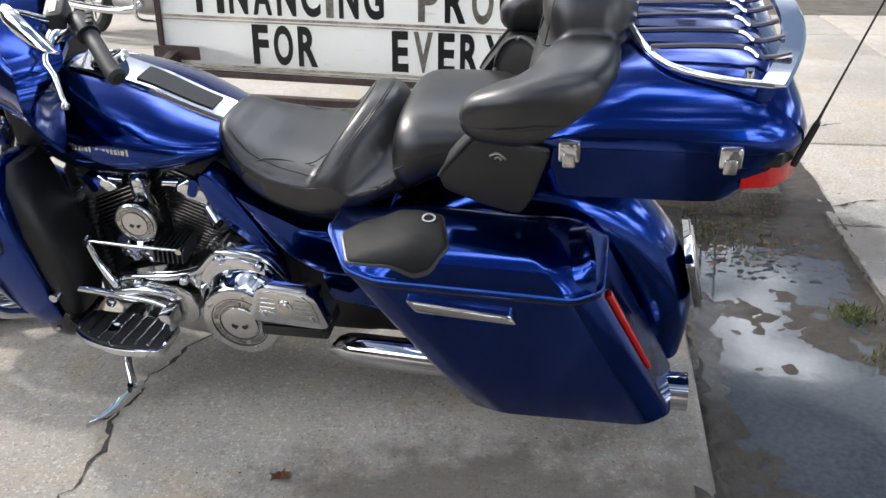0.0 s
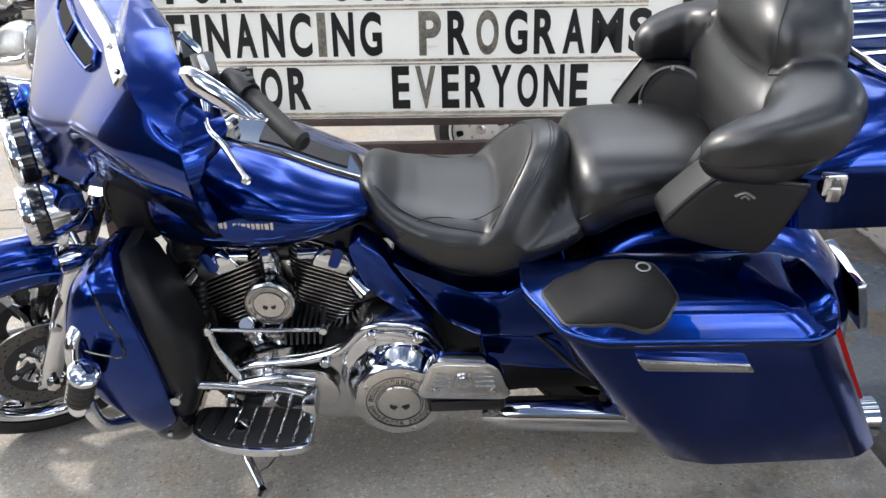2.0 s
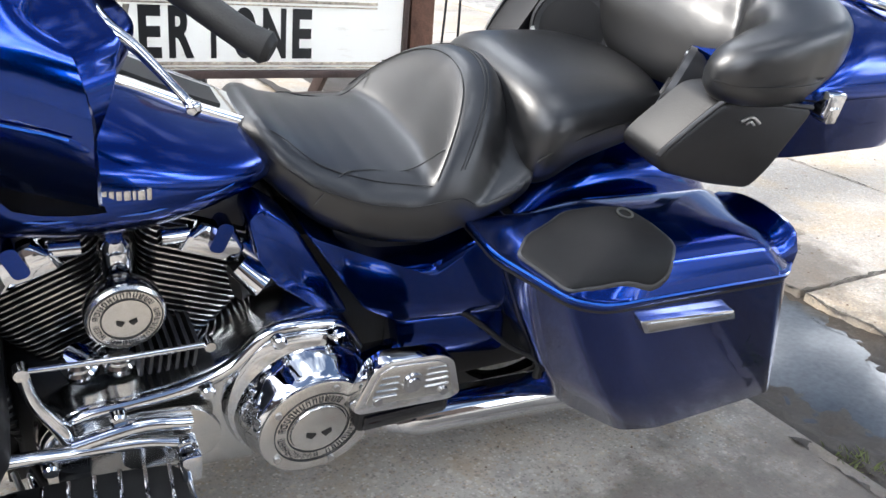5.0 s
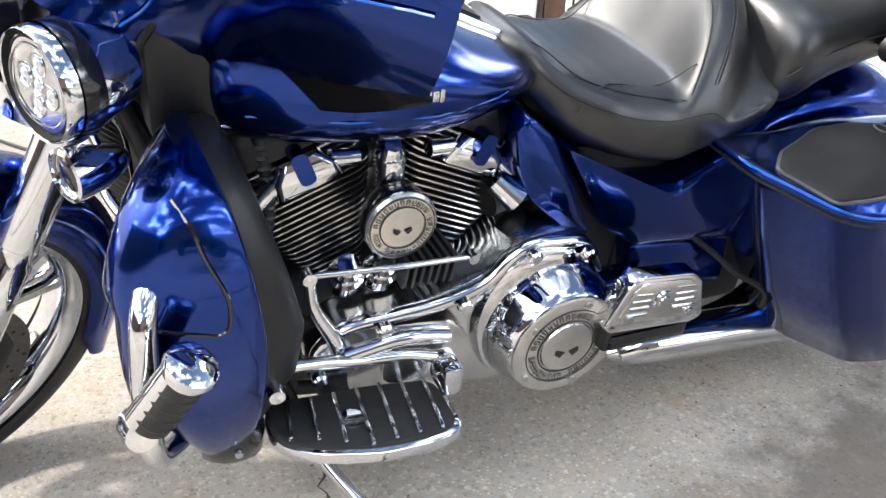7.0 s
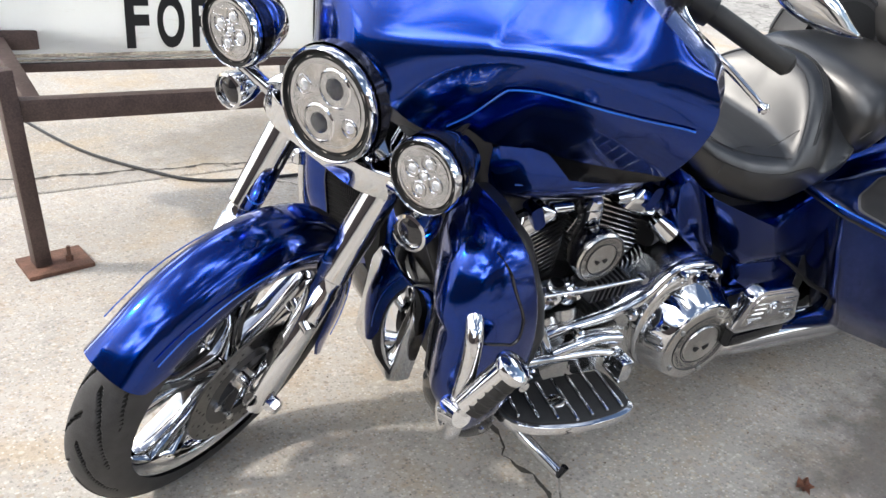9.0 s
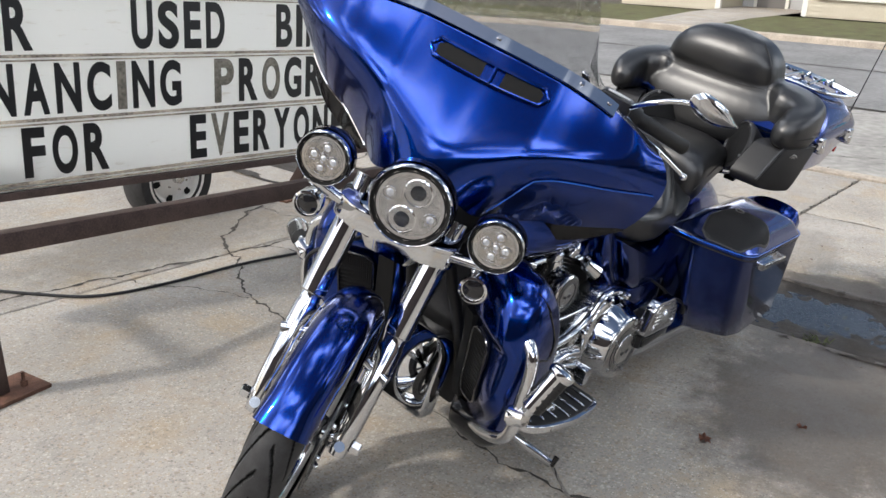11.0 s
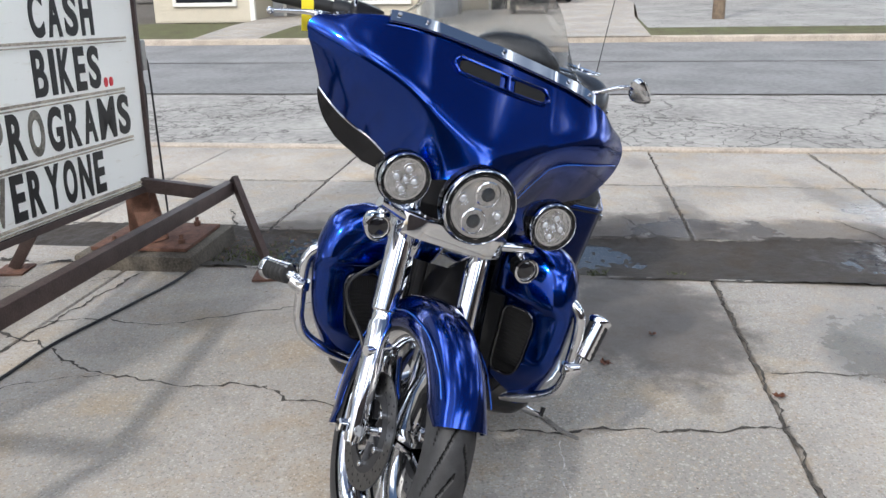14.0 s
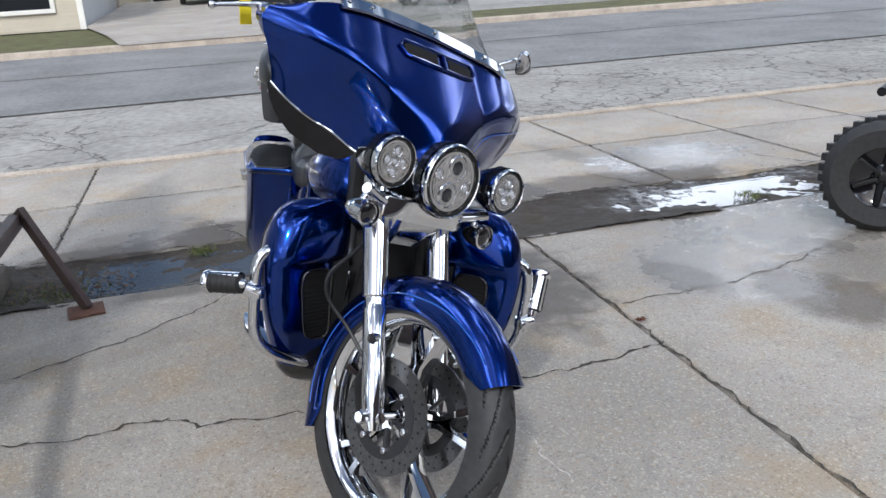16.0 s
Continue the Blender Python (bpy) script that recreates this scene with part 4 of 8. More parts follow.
def sign_trailer():
    ob = thing("sign_trailer", "dark brown steel trailer frame carrying the sign", "trailer frame")
    a, b = Vector((-1.50, 3.77, 0.50)), Vector((1.03, 3.42, 0.40))
    up = Vector((0, 0, 0.016))
    part("front_beam", beam(a + up, b + up, 0.05, 0.068), STEEL, ob)
    part("rear_beam", beam(a + Vector((0.0, 0.62, 0.10)), b + Vector((0.1, 0.75, 0.10)), 0.05, 0.07), STEEL, ob)
    part("leg", beam(a + Vector((-0.02, 0, 0.14)), Vector((-1.50, 3.75, 0.015)), 0.05, 0.06), STEEL, ob)
    part("foot_plate", box((-1.56, 3.67, 0.0), (-1.36, 3.83, 0.014), 0.002), RUST, ob)
    part("bolt", lathe([(0, 0.012), (0.02, 0.012), (0.02, 0.006), (0.05, 0.006)], (-1.42, 3.73, 0.014), (0, 0, 1), 8), RUST, ob)
    part("leg", beam(b + Vector((-0.02, -0.02, 0.07)), Vector((0.745, 3.19, 0.015)), 0.035, 0.05), STEEL, ob)
    part("foot_plate", box((0.66, 3.12, 0.0), (0.82, 3.28, 0.012), 0.002), RUST, ob)
    for x in (-1.44, 0.92):
        p = a.lerp(b, (x + 1.5) / 2.53)
        part("cross_member", beam(p + Vector((0, 0.03, 0.0)), p + Vector((0.05, 0.62, 0.08)), 0.05, 0.07), STEEL, ob)
    part("prop", beam((0.98, 4.33, 0.44), (0.95, 4.60, 0.015), 0.03, 0.06), STEEL, ob)
    part("foot_plate", box((0.86, 4.52, 0.0), (1.04, 4.68, 0.012), 0.002), RUST, ob)
    part("base_plate", xf(box((-0.25, -0.27, 0.085), (0.25, 0.27, 0.105), 0.003), Matrix.Translation((1.22, 3.90, 0)) @ Matrix.Rotation(radians(-9), 4, "Z")), RUST, ob, "rusty bolted base plate")
    part("footing", xf(box((-0.33, -0.33, -0.05), (0.33, 0.33, 0.083), 0.02), Matrix.Translation((1.22, 3.90, 0)) @ Matrix.Rotation(radians(-9), 4, "Z")), DIRT, ob, "crumbling concrete footing")
    for dx, dy in ((-0.18, -0.18), (0.18, -0.18), (0.18, 0.18), (-0.18, 0.18)):
        part("bolt", lathe([(0, 0.02), (0.025, 0.02), (0.025, 0.011), (0.05, 0.011)], (1.22 + dx, 3.90 + dy, 0.105), (0, 0, 1), 8), RUST, ob)
    part("post", beam((1.16, 3.95, 0.10), (1.16, 3.95, 2.4), 0.13, 0.13, 0.01), RUST, ob, "brown steel post")
    part("gusset", beam((1.06, 3.86, 0.11), (1.13, 3.93, 0.36), 0.02, 0.14), RUST, ob)
    return ob


sign_trailer()


def trailer_wheel(x, y, r):
    ob = thing("trailer_wheel", "soft black tyre on a white spoked rim", "wheel")
    d = Vector((-0.08, -0.997, 0))
    z = r * 0.78
    bm = lathe([(-0.08, r * 0.62), (-0.088, r * 0.8), (-0.085, r * 0.92), (-0.05, r), (0.05, r), (0.085, r * 0.92), (0.088, r * 0.8), (0.08, r * 0.62)], (x, y, z), d, 48, closed=True)
    for v in bm.verts:
        v.co.z = max(v.co.z, 0.002)
    part("tyre", bm, RUBBER, ob)
    rim = part("rim", lathe([(0.02, r * 0.72), (0.085, r * 0.72), (0.088, r * 0.68), (0.07, r * 0.62), (0.045, r * 0.56), (0.040, r * 0.50), (0.062, r * 0.36), (0.072, r * 0.22), (0.075, 0.05), (0.075, 0.0)], (x, y, z), d, 36), CARWHITE, ob)
    part("hub_cap", lathe([(0.07, 0.030), (0.105, 0.028), (0.110, 0.0)], (x, y, z), d, 18), BRUSHED, rim)
    e = Vector((0, 0, 1)).cross(d).normalized()
    for k in range(6):
        a = k * math.pi / 3 + 0.2
        w = e * math.cos(a) + Vector((0, 0, 1)) * math.sin(a)
        n = d.cross(w)
        c = Vector((x, y, z)) + w * r * 0.46 + d * 0.052
        # near-black plates stand in for the shaded openings of the rim
        part("rim_slot", skin([[c + w * p * r * 0.085 + n * q * r * 0.06 + d * h for p, q in ((-1, -0.5), (-0.6, -0.9), (0.7, -1.1), (1, -0.6), (1, 0.6), (0.7, 1.1), (-0.6, 0.9), (-1, 0.5))] for h in (-0.006, 0.005)]), GROOVE, rim)
        b = Vector((x, y, z)) + (e * math.cos(a + 0.5) + Vector((0, 0, 1)) * math.sin(a + 0.5)) * r * 0.26 + d * 0.068
        part("wheel_nut", lathe([(0, 0.008), (0.012, 0.007), (0.012, 0)], b, d, 6), BRUSHED, rim)
    part("axle", tube([(x, y, z), (x + 0.1, y + 0.9, z)], 0.03), STEEL, ob)
    return ob


trailer_wheel(0.335, 4.94, 0.262)


def outlet_box():
    """The power outlet on the sign's post with its hanging cord."""
    ob = thing("outlet_box", "grey outdoor outlet box on the sign post with a hanging cord", "outlet")
    part("box", box((1.20, 3.86, 1.02), (1.27, 3.93, 1.18), 0.008), ALLOY, ob)
    part("lid", box((1.268, 3.865, 1.03), (1.28, 3.925, 1.17), 0.004), STEEL, ob)
    part("cord", tube([(1.28, 3.90, 1.06), (1.33, 3.89, 1.08), (1.36, 3.885, 1.0), (1.365, 3.88, 0.6), (1.33, 3.86, 0.15), (1.30, 3.84, 0.02)], 0.006, 8, 30), BLACK, ob)
    return ob


outlet_box()


def parked_motorcycle():
    """The black cruiser that stands behind the sign."""
    m = Matrix.Translation((-3.05, 8.55, 0)) @ Matrix.Rotation(radians(-35), 4, "Z") @ Matrix.Rotation(radians(-8), 4, "X")
    ob = thing("motorcycle", "black and chrome motorcycle parked behind the sign", "motorcycle", m)
    for x in (0.78, -0.78):
        w = part("wheel", lathe([(-0.05, 0.22), (-0.06, 0.27), (-0.03, 0.315), (0.03, 0.315), (0.06, 0.27), (0.05, 0.22)], (x, 0, 0.315), (0, 1, 0), 32, closed=True), RUBBER, ob)
        part("rim", lathe([(-0.04, 0.225), (0.04, 0.225), (0.03, 0.20), (-0.03, 0.20)], (x, 0, 0.315), (0, 1, 0), 32, closed=True), CHROME, w)
        for k in range(10):
            a = k * math.pi / 5
            part("spoke", tube([(x, 0, 0.315), (x + 0.21 * math.cos(a), 0, 0.315 + 0.21 * math.sin(a))], 0.008, 6), CHROME, w)
        part("fender", fender_shell(x), GLOSSBLACK, ob)
    part("fuel_tank", loftx([(0.42, 0, 0.80, 0.06, 0.05, 0.05, 2.2), (0.32, 0, 0.80, 0.13, 0.10, 0.08, 2.3), (0.1, 0, 0.79, 0.14, 0.09, 0.08, 2.3), (-0.12, 0, 0.76, 0.06, 0.04, 0.03, 2.2)], 16, 24), GLOSSBLACK, ob)
    part("seat", loftx([(-0.10, 0, 0.72, 0.08, 0.03, 0.03, 2.4), (-0.30, 0, 0.70, 0.15, 0.05, 0.05, 2.6), (-0.52, 0, 0.74, 0.13, 0.08, 0.04, 2.6), (-0.75, 0, 0.78, 0.07, 0.03, 0.03, 2.4)], 16, 24), LEATHER, ob)
    part("engine", loftx([(0.30, 0, 0.42, 0.08, 0.1, 0.1, 3), (0.15, 0, 0.44, 0.15, 0.2, 0.18, 3), (-0.15, 0, 0.42, 0.15, 0.18, 0.16, 3), (-0.32, 0, 0.38, 0.09, 0.1, 0.1, 3)], 14, 24), ALLOY, ob)
    for s in (1, -1):
        part("fork_leg", tube([(0.80, s * 0.09, 0.30), (0.52, s * 0.09, 0.95)], 0.025, 10), CHROME, ob)
        part("exhaust", tube([(0.20, s * 0.12, 0.35), (0.1, s * 0.2, 0.28), (-0.4, s * 0.22, 0.27), (-1.0, s * 0.22, 0.30)], 0.04, 12, 16), CHROME, ob)
        part("grip", tube([(0.40, s * 0.30, 1.05), (0.32, s * 0.42, 1.03)], 0.02, 10), GRIPRUB, ob)
        part("saddlebag", box((-1.0, s * 0.30 - 0.09, 0.42), (-0.45, s * 0.30 + 0.09, 0.72), 0.04), GLOSSBLACK, ob)
    part("handlebar", tube([(0.40, -0.30, 1.05), (0.48, -0.2, 1.06), (0.52, 0, 0.98), (0.48, 0.2, 1.06), (0.40, 0.30, 1.05)], 0.013, 10, 20), CHROME, ob)
    part("headlight", lathe([(-0.10, 0.03), (-0.05, 0.08), (0.03, 0.09), (0.035, 0.08), (0.04, 0.0)], (0.62, 0, 0.88), (1, 0, 0), 24), CHROME, ob)
    part("engine_guard", tube([(0.36, 0.08, 0.62), (0.40, 0.30, 0.58), (0.40, 0.34, 0.40), (0.36, 0.28, 0.22), (0.34, 0.0, 0.20), (0.36, -0.28, 0.22), (0.40, -0.34, 0.40), (0.40, -0.30, 0.58), (0.36, -0.08, 0.62)], 0.016, 10, 40), CHROME, ob)
    return ob


def fender_shell(x):
    rings = []
    for a in np.linspace(radians(35), radians(190) if x < 0 else radians(170), 24):
        prof = [(-0.08, -0.05), (-0.075, 0.0), (-0.04, 0.02), (0.04, 0.02), (0.075, 0.0), (0.08, -0.05)]
        prof += [(y * 0.92, d - 0.006) for y, d in prof[::-1]]
        rings.append([(x + (0.34 + d) * math.cos(a), y, 0.315 + (0.34 + d) * math.sin(a)) for y, d in prof])
    return skin(rings)


parked_motorcycle()


# ---- the motorcycle; x forward from the rear axle, y to its left, z up ----
BIKE = Matrix.Translation((0.123, 2.235, 0.0)) @ Matrix.Rotation(radians(168.9), 4, "Z") @ Matrix.Rotation(radians(-11), 4, "X")
HEAD = Vector((1.64, 0, 0.335))
STEER = Matrix.Translation(HEAD) @ Matrix.Rotation(radians(31), 4, Vector((-math.sin(radians(26)), 0, math.cos(radians(26))))) @ Matrix.Translation(-HEAD)
bike = thing("motorcycle", "metallic blue touring motorcycle with chrome trim on its side stand", "motorcycle", BIKE)


def bp(name, bm, material, parent=None, label="", **k):
    """A part of the motorcycle."""
    return part(name, bm, material, parent or bike, label, **k)


def fp(name, bm, material, parent=None, label="", **k):
    """A part that turns with the handlebar."""
    return part(name, xf(bm, STEER), material, parent or bike, label, **k)


# -- fuel tank --
TANK = [(1.20, 0, 0.82, 0.10, 0.10, 0.08, 2.2), (1.13, 0, 0.82, 0.19, 0.15, 0.115, 2.3), (1.0, 0, 0.815, 0.235, 0.135, 0.118, 2.3), (0.87, 0, 0.81, 0.236, 0.098, 0.115, 2.3),
        (0.76, 0, 0.795, 0.205, 0.062, 0.072, 2.3), (0.675, 0, 0.785, 0.155, 0.038, 0.028, 2.3), (0.645, 0, 0.785, 0.10, 0.02, 0.012, 2.2)]
tank = bp("fuel_tank", loftx(TANK, 40, 48), BLUE)


def tank_at(x):
    k = np.array(TANK)[::-1]
    return [np.interp(x, k[:, 0], k[:, i]) for i in range(7)]


def console():
    xs = np.linspace(0.665, 1.08, 18)
    rings, inner = [], []
    for x in xs:
        t = tank_at(x)
        z = t[2] + t[4]
        w = 0.055 + 0.012 * (x - 0.66) / 0.4
        rings.append([(x, -w, z - 0.02), (x, -w, z + 0.004), (x, -w + 0.006, z + 0.012), (x, w - 0.006, z + 0.012), (x, w, z + 0.004), (x, w, z - 0.02)])
        if 0.70 < x < 0.93:
            inner.append([(x, -w + 0.022, z + 0.005), (x, -w + 0.022, z + 0.016), (x, w - 0.022, z + 0.016), (x, w - 0.022, z + 0.005)])
    c = bp("tank_console", skin(rings), CHROME, tank, "chrome console strip")
    part("console_insert", skin(inner), BLACK, c)
    z = tank_at(1.0)[2] + tank_at(1.0)[4]
    ax = Vector((0.30, 0, 1)).normalized()
    part("filler_cap", lathe([(0, 0.056), (0.012, 0.056), (0.018, 0.050), (0.020, 0.040), (0.020, 0.0)], (1.0, 0, z + 0.008), ax, 32), CHROME, c, "round chrome filler cap")
    part("cap_badge", lathe([(0.020, 0.042), (0.023, 0.041), (0.023, 0.032), (0.0205, 0.031)], (1.0, 0, z + 0.008), ax, 28, closed=True), BLACK, c)


console()


def tank_marks():
    for sgn in (1, -1):
        # raised chrome lettering, drawn as plain bars
        x, i = 0.862, 0
        while x < 1.045:
            wd = (0.007, 0.010, 0.005, 0.009, 0.008)[i % 5]
            i += 1
            t = tank_at(x)
            z0 = 0.819 + 0.075 * (x - 0.862)
            y = t[3] * (1 - abs((z0 - t[2]) / t[4]) ** 2.3) ** (1 / 2.3) + 0.001
            if i != 10:
                hh = 0.0075 if i not in (1, 11) else 0.0095
                part("emblem", prism([(x, z0 - hh), (x + wd, z0 - hh), (x + wd, z0 + hh), (x, z0 + hh)], "y", sgn * (y - 0.01), sgn * (y + 0.003), 0.002, 0.001), BRUSHED, tank)
            x += wd + 0.0022
        pts, nrm = [], []
        for x in np.linspace(0.70, 1.13, 24):
            t = tank_at(x)
            z = 0.800 - 0.012 * math.sin(min(1.0, (x - 0.7) * 5) * math.pi / 2)
            q = min(0.98, abs((z - t[2]) / t[5]))
            y = t[3] * (1 - q ** 2.3) ** (1 / 2.3)
            pts.append((x, sgn * y, z))
            nrm.append((0, sgn, -0.3))
        part("pinstripe", ribbon(pts, nrm, 0.004, 0.002), STRIPE, tank)


tank_marks()


# -- seats --
def along(x, xs, zs):
    """Linear reading of a profile given from front to back."""
    return float(np.interp(-x, [-v for v in xs], zs))


def ridge_x(y):
    """Where the bolster's crest runs: back in the middle, forward at the sides."""
    return 0.258 + 0.118 * (abs(y) / 0.215) ** 2.3


def face_depth(y):
    """How far the bolster's front panel reaches forward of its crest."""
    return max(0.035, 0.108 - 0.075 * (abs(y) / 0.215) ** 2)


def seat_top(x, y):
    """Height of the rider's seat: a hollow with a thick roll wrapped round its back."""
    a = min(1.0, abs(y) / 0.225)
    v = along(x, (0.71, 0.69, 0.665, 0.64, 0.60, 0.55, 0.50, 0.45, 0.40, 0.18), (0.80, 0.834, 0.846, 0.836, 0.808, 0.790, 0.780, 0.775, 0.774, 0.78))
    v += 0.010 * a ** 2
    crest = 0.916 - 0.012 * a - 0.105 * a ** 2.6
    d = x - ridge_x(y)
    if d > 0.0:
        s = max(0.0, 1 - d / face_depth(y))
        k = math.sin(min(1.0, s * 1.02) * math.pi / 2) ** 1.25
        return v + (crest - v) * k
    q = min(1.0, max(0.0, -d - 0.028) / 0.055)
    return crest - (0.055 + 0.02 * a) * (1 - math.cos(q * math.pi / 2)) ** 1.2


def seat_half(x):
    return along(x, (0.71, 0.70, 0.68, 0.65, 0.60, 0.53, 0.45, 0.38, 0.30, 0.23, 0.19, 0.165), (0.02, 0.06, 0.105, 0.142, 0.178, 0.207, 0.222, 0.228, 0.230, 0.225, 0.210, 0.18))


def seat_point(x, f, up=True):
    """A point of the seat's skin; f runs from -1 to 1 across it."""
    w = seat_half(x)
    y = w * f
    zm = along(x, (0.71, 0.66, 0.60, 0.50, 0.40, 0.30, 0.185), (0.79, 0.775, 0.74, 0.71, 0.70, 0.725, 0.77))
    zb = along(x, (0.71, 0.66, 0.626, 0.572, 0.475, 0.385, 0.313, 0.185), (0.775, 0.745, 0.712, 0.668, 0.637, 0.628, 0.655, 0.70))
    k = max(0.0, 1 - abs(f) ** 3.0) ** (1 / 3.0)
    return (x, y, zm + (seat_top(x, y) - zm) * k) if up else (x, y, zm - (zm - zb) * max(0.0, 1 - abs(f) ** 4) ** 0.25)


def seams(parent, paths, r=0.0016):
    for pts in paths:
        part("seam", tube(pts, r, 6, 30), LETTER, parent)


FS = [math.sin(t) for t in np.linspace(-math.pi / 2, math.pi / 2, 33)]
rider = bp("rider_seat", melted([skin([[seat_point(x, f) for f in FS] + [seat_point(x, f, False) for f in FS[-2:0:-1]] for x in np.linspace(0.71, 0.165, 84)])], 0.006, 5), LEATHER, None, "black leather rider seat with raised back bolster", sharp=70)


def on_seat(pts, lift=0.001):
    return [(x, y, seat_point(x, max(-1, min(1, y / seat_half(x))))[2] + lift) for x, y in pts]


def on_roll(d, lim, lift=0.0006):
    return on_seat([(ridge_x(y) + (face_depth(y) if d is None else d), y) for y in np.linspace(-lim, lim, 25)], lift)


seams(rider, [on_seat([(0.685, 0.05), (0.64, 0.105), (0.58, 0.150), (0.50, 0.176), (0.43, 0.192), (0.395, 0.205)]),
              on_roll(None, 0.195, -0.0006), on_roll(0.022, 0.205), on_roll(-0.022, 0.205), on_roll(-0.029, 0.205),
              on_seat([(0.60, 0.190), (0.55, 0.168), (0.50, 0.152), (0.42, 0.158), (0.36, 0.168)]), on_seat([(0.60, -0.190), (0.55, -0.168), (0.50, -0.152), (0.42, -0.158), (0.36, -0.168)]),
              [seat_point(x, 0.985) for x in np.linspace(0.66, 0.22, 16)]], 0.0012)
pillion = bp("pillion_seat", melted([loftx([(0.205, 0, 0.78, 0.15, 0.07, 0.06, 2.4), (0.188, 0, 0.785, 0.196, 0.106, 0.08, 2.9), (0.15, 0, 0.79, 0.214, 0.122, 0.08, 3.2), (0.08, 0, 0.81, 0.208, 0.106, 0.06, 3.2), (-0.03, 0, 0.83, 0.195, 0.084, 0.055, 3.2), (-0.11, 0, 0.835, 0.18, 0.070, 0.05, 2.8), (-0.15, 0, 0.845, 0.13, 0.05, 0.04, 2.2)], 40, 48)], 0.008, 3), LEATHER, None, "black leather pillion seat", sharp=70)
seams(pillion, [[(0.02, y, 0.9115 - 0.35 * y * y) for y in np.linspace(-0.13, 0.13, 7)], [(0.19, 0.211, 0.79), (0.14, 0.2105, 0.815), (0.08, 0.208, 0.835), (0.0, 0.199, 0.848), (-0.10, 0.184, 0.852)]])


# -- side covers and rear frame covers --
for sgn in (1, -1):
    c = bp("side_cover", prism([(0.715, 0.735), (0.69, 0.755), (0.635, 0.71), (0.52, 0.51), (0.565, 0.515), (0.665, 0.60), (0.695, 0.655)], "y", sgn * 0.13, sgn * 0.205, 0.02, 0.008), BLUE)
    bp("frame_cover", prism([(0.62, 0.70), (0.47, 0.61), (0.36, 0.60), (0.22, 0.68), (0.18, 0.60), (0.17, 0.45), (0.42, 0.47), (0.50, 0.52)], "y", sgn * 0.10, sgn * 0.215, 0.02, 0.012, 0.01), BLUE)
    bp("swingarm_cover", prism([(0.42, 0.465), (0.17, 0.445), (0.15, 0.33), (0.40, 0.37)], "y", sgn * 0.08, sgn * 0.20, 0.02, 0.008), BLUE)
bp("frame_spine", tube([(1.25, 0, 0.80), (1.0, 0, 0.70), (0.6, 0, 0.66), (0.2, 0, 0.62)], 0.03, 10, 16), ENGINE)
bp("under_frame", box((0.30, -0.12, 0.20), (0.60, 0.12, 0.46), 0.02), ENGINE)
bp("inner_panel", box((0.04, -0.16, 0.24), (0.42, 0.16, 0.54), 0.02), BLACK)
bp("battery_box", box((0.25, -0.15, 0.36), (0.62, 0.15, 0.66), 0.02), ENGINE)


# -- saddlebags --
def bag_plan(z):
    f = (z - 0.25) / 0.41
    xf_, xr = 0.0 + 0.27 * f, -0.507 + 0.185 * f
    out = 0.445 + 0.035 * f
    return [(xf_ + 0.05, 0.20), (xf_ + 0.055, 0.31 + 0.02 * f), (xf_ - 0.02, out - 0.02), (xf_ - 0.10, out), (xr + 0.06, out - 0.005), (xr, out - 0.05), (xr - 0.005, 0.20)]


def bag_tilt(p):
    """The lid's rim dips towards the tail and lifts at its front corner."""
    x, y, z = p
    k = min(1.0, max(0.0, (z - 0.25) / 0.40))
    return (x, y, z + k * float(np.interp(x, [-0.35, 0.0, 0.20, 0.34], [-0.034, -0.018, -0.010, 0.022])))


def dense(pts, step=0.018):
    """A closed outline with points at most step apart."""
    out = []
    for p, q in zip(pts, pts[1:] + pts[:1]):
        n = max(1, int(math.dist(p, q) / step))
        out += [(p[0] + (q[0] - p[0]) * i / n, p[1] + (q[1] - p[1]) * i / n) for i in range(n)]
    return out


LID_PLAN = dense(rounded(bag_plan(0.66), 0.022, 6))
LID_MID = Vector(np.mean(LID_PLAN, axis=0))


def lid_share(x, y):
    """How far out towards the lid's rim a point lies, from 0 to 1."""
    d = Vector((x, y)) - LID_MID
    best = 0.0
    for p, q in zip(LID_PLAN, LID_PLAN[1:] + LID_PLAN[:1]):
        a, e = Vector(p) - LID_MID, Vector(q) - Vector(p)
        den = d.x * e.y - d.y * e.x
        if abs(den) < 1e-9:
            continue
        t, u = (a.x * e.y - a.y * e.x) / den, (a.x * d.y - a.y * d.x) / den
        if t > 0 and -1e-6 <= u <= 1 + 1e-6:
            best = max(best, 1 / t)
    return best


def lid_z(x, y):
    """Height of the bag's lid: a sloping edge up to a crease, then a shallow crown."""
    k = lid_share(x, y)
    h = float(np.interp(k, [0.0, 0.25, 0.5, 0.68, 0.80, 0.90, 0.985, 1.1], [0.078, 0.076, 0.070, 0.060, 0.048, 0.024, 0.0, 0.0]))
    return 0.675 + h * (1 - 0.85 * min(1.0, max(0.0, (x - 0.10) / 0.20)) ** 1.3)


INSET = 0.09                                     # the right-hand luggage sits closer in


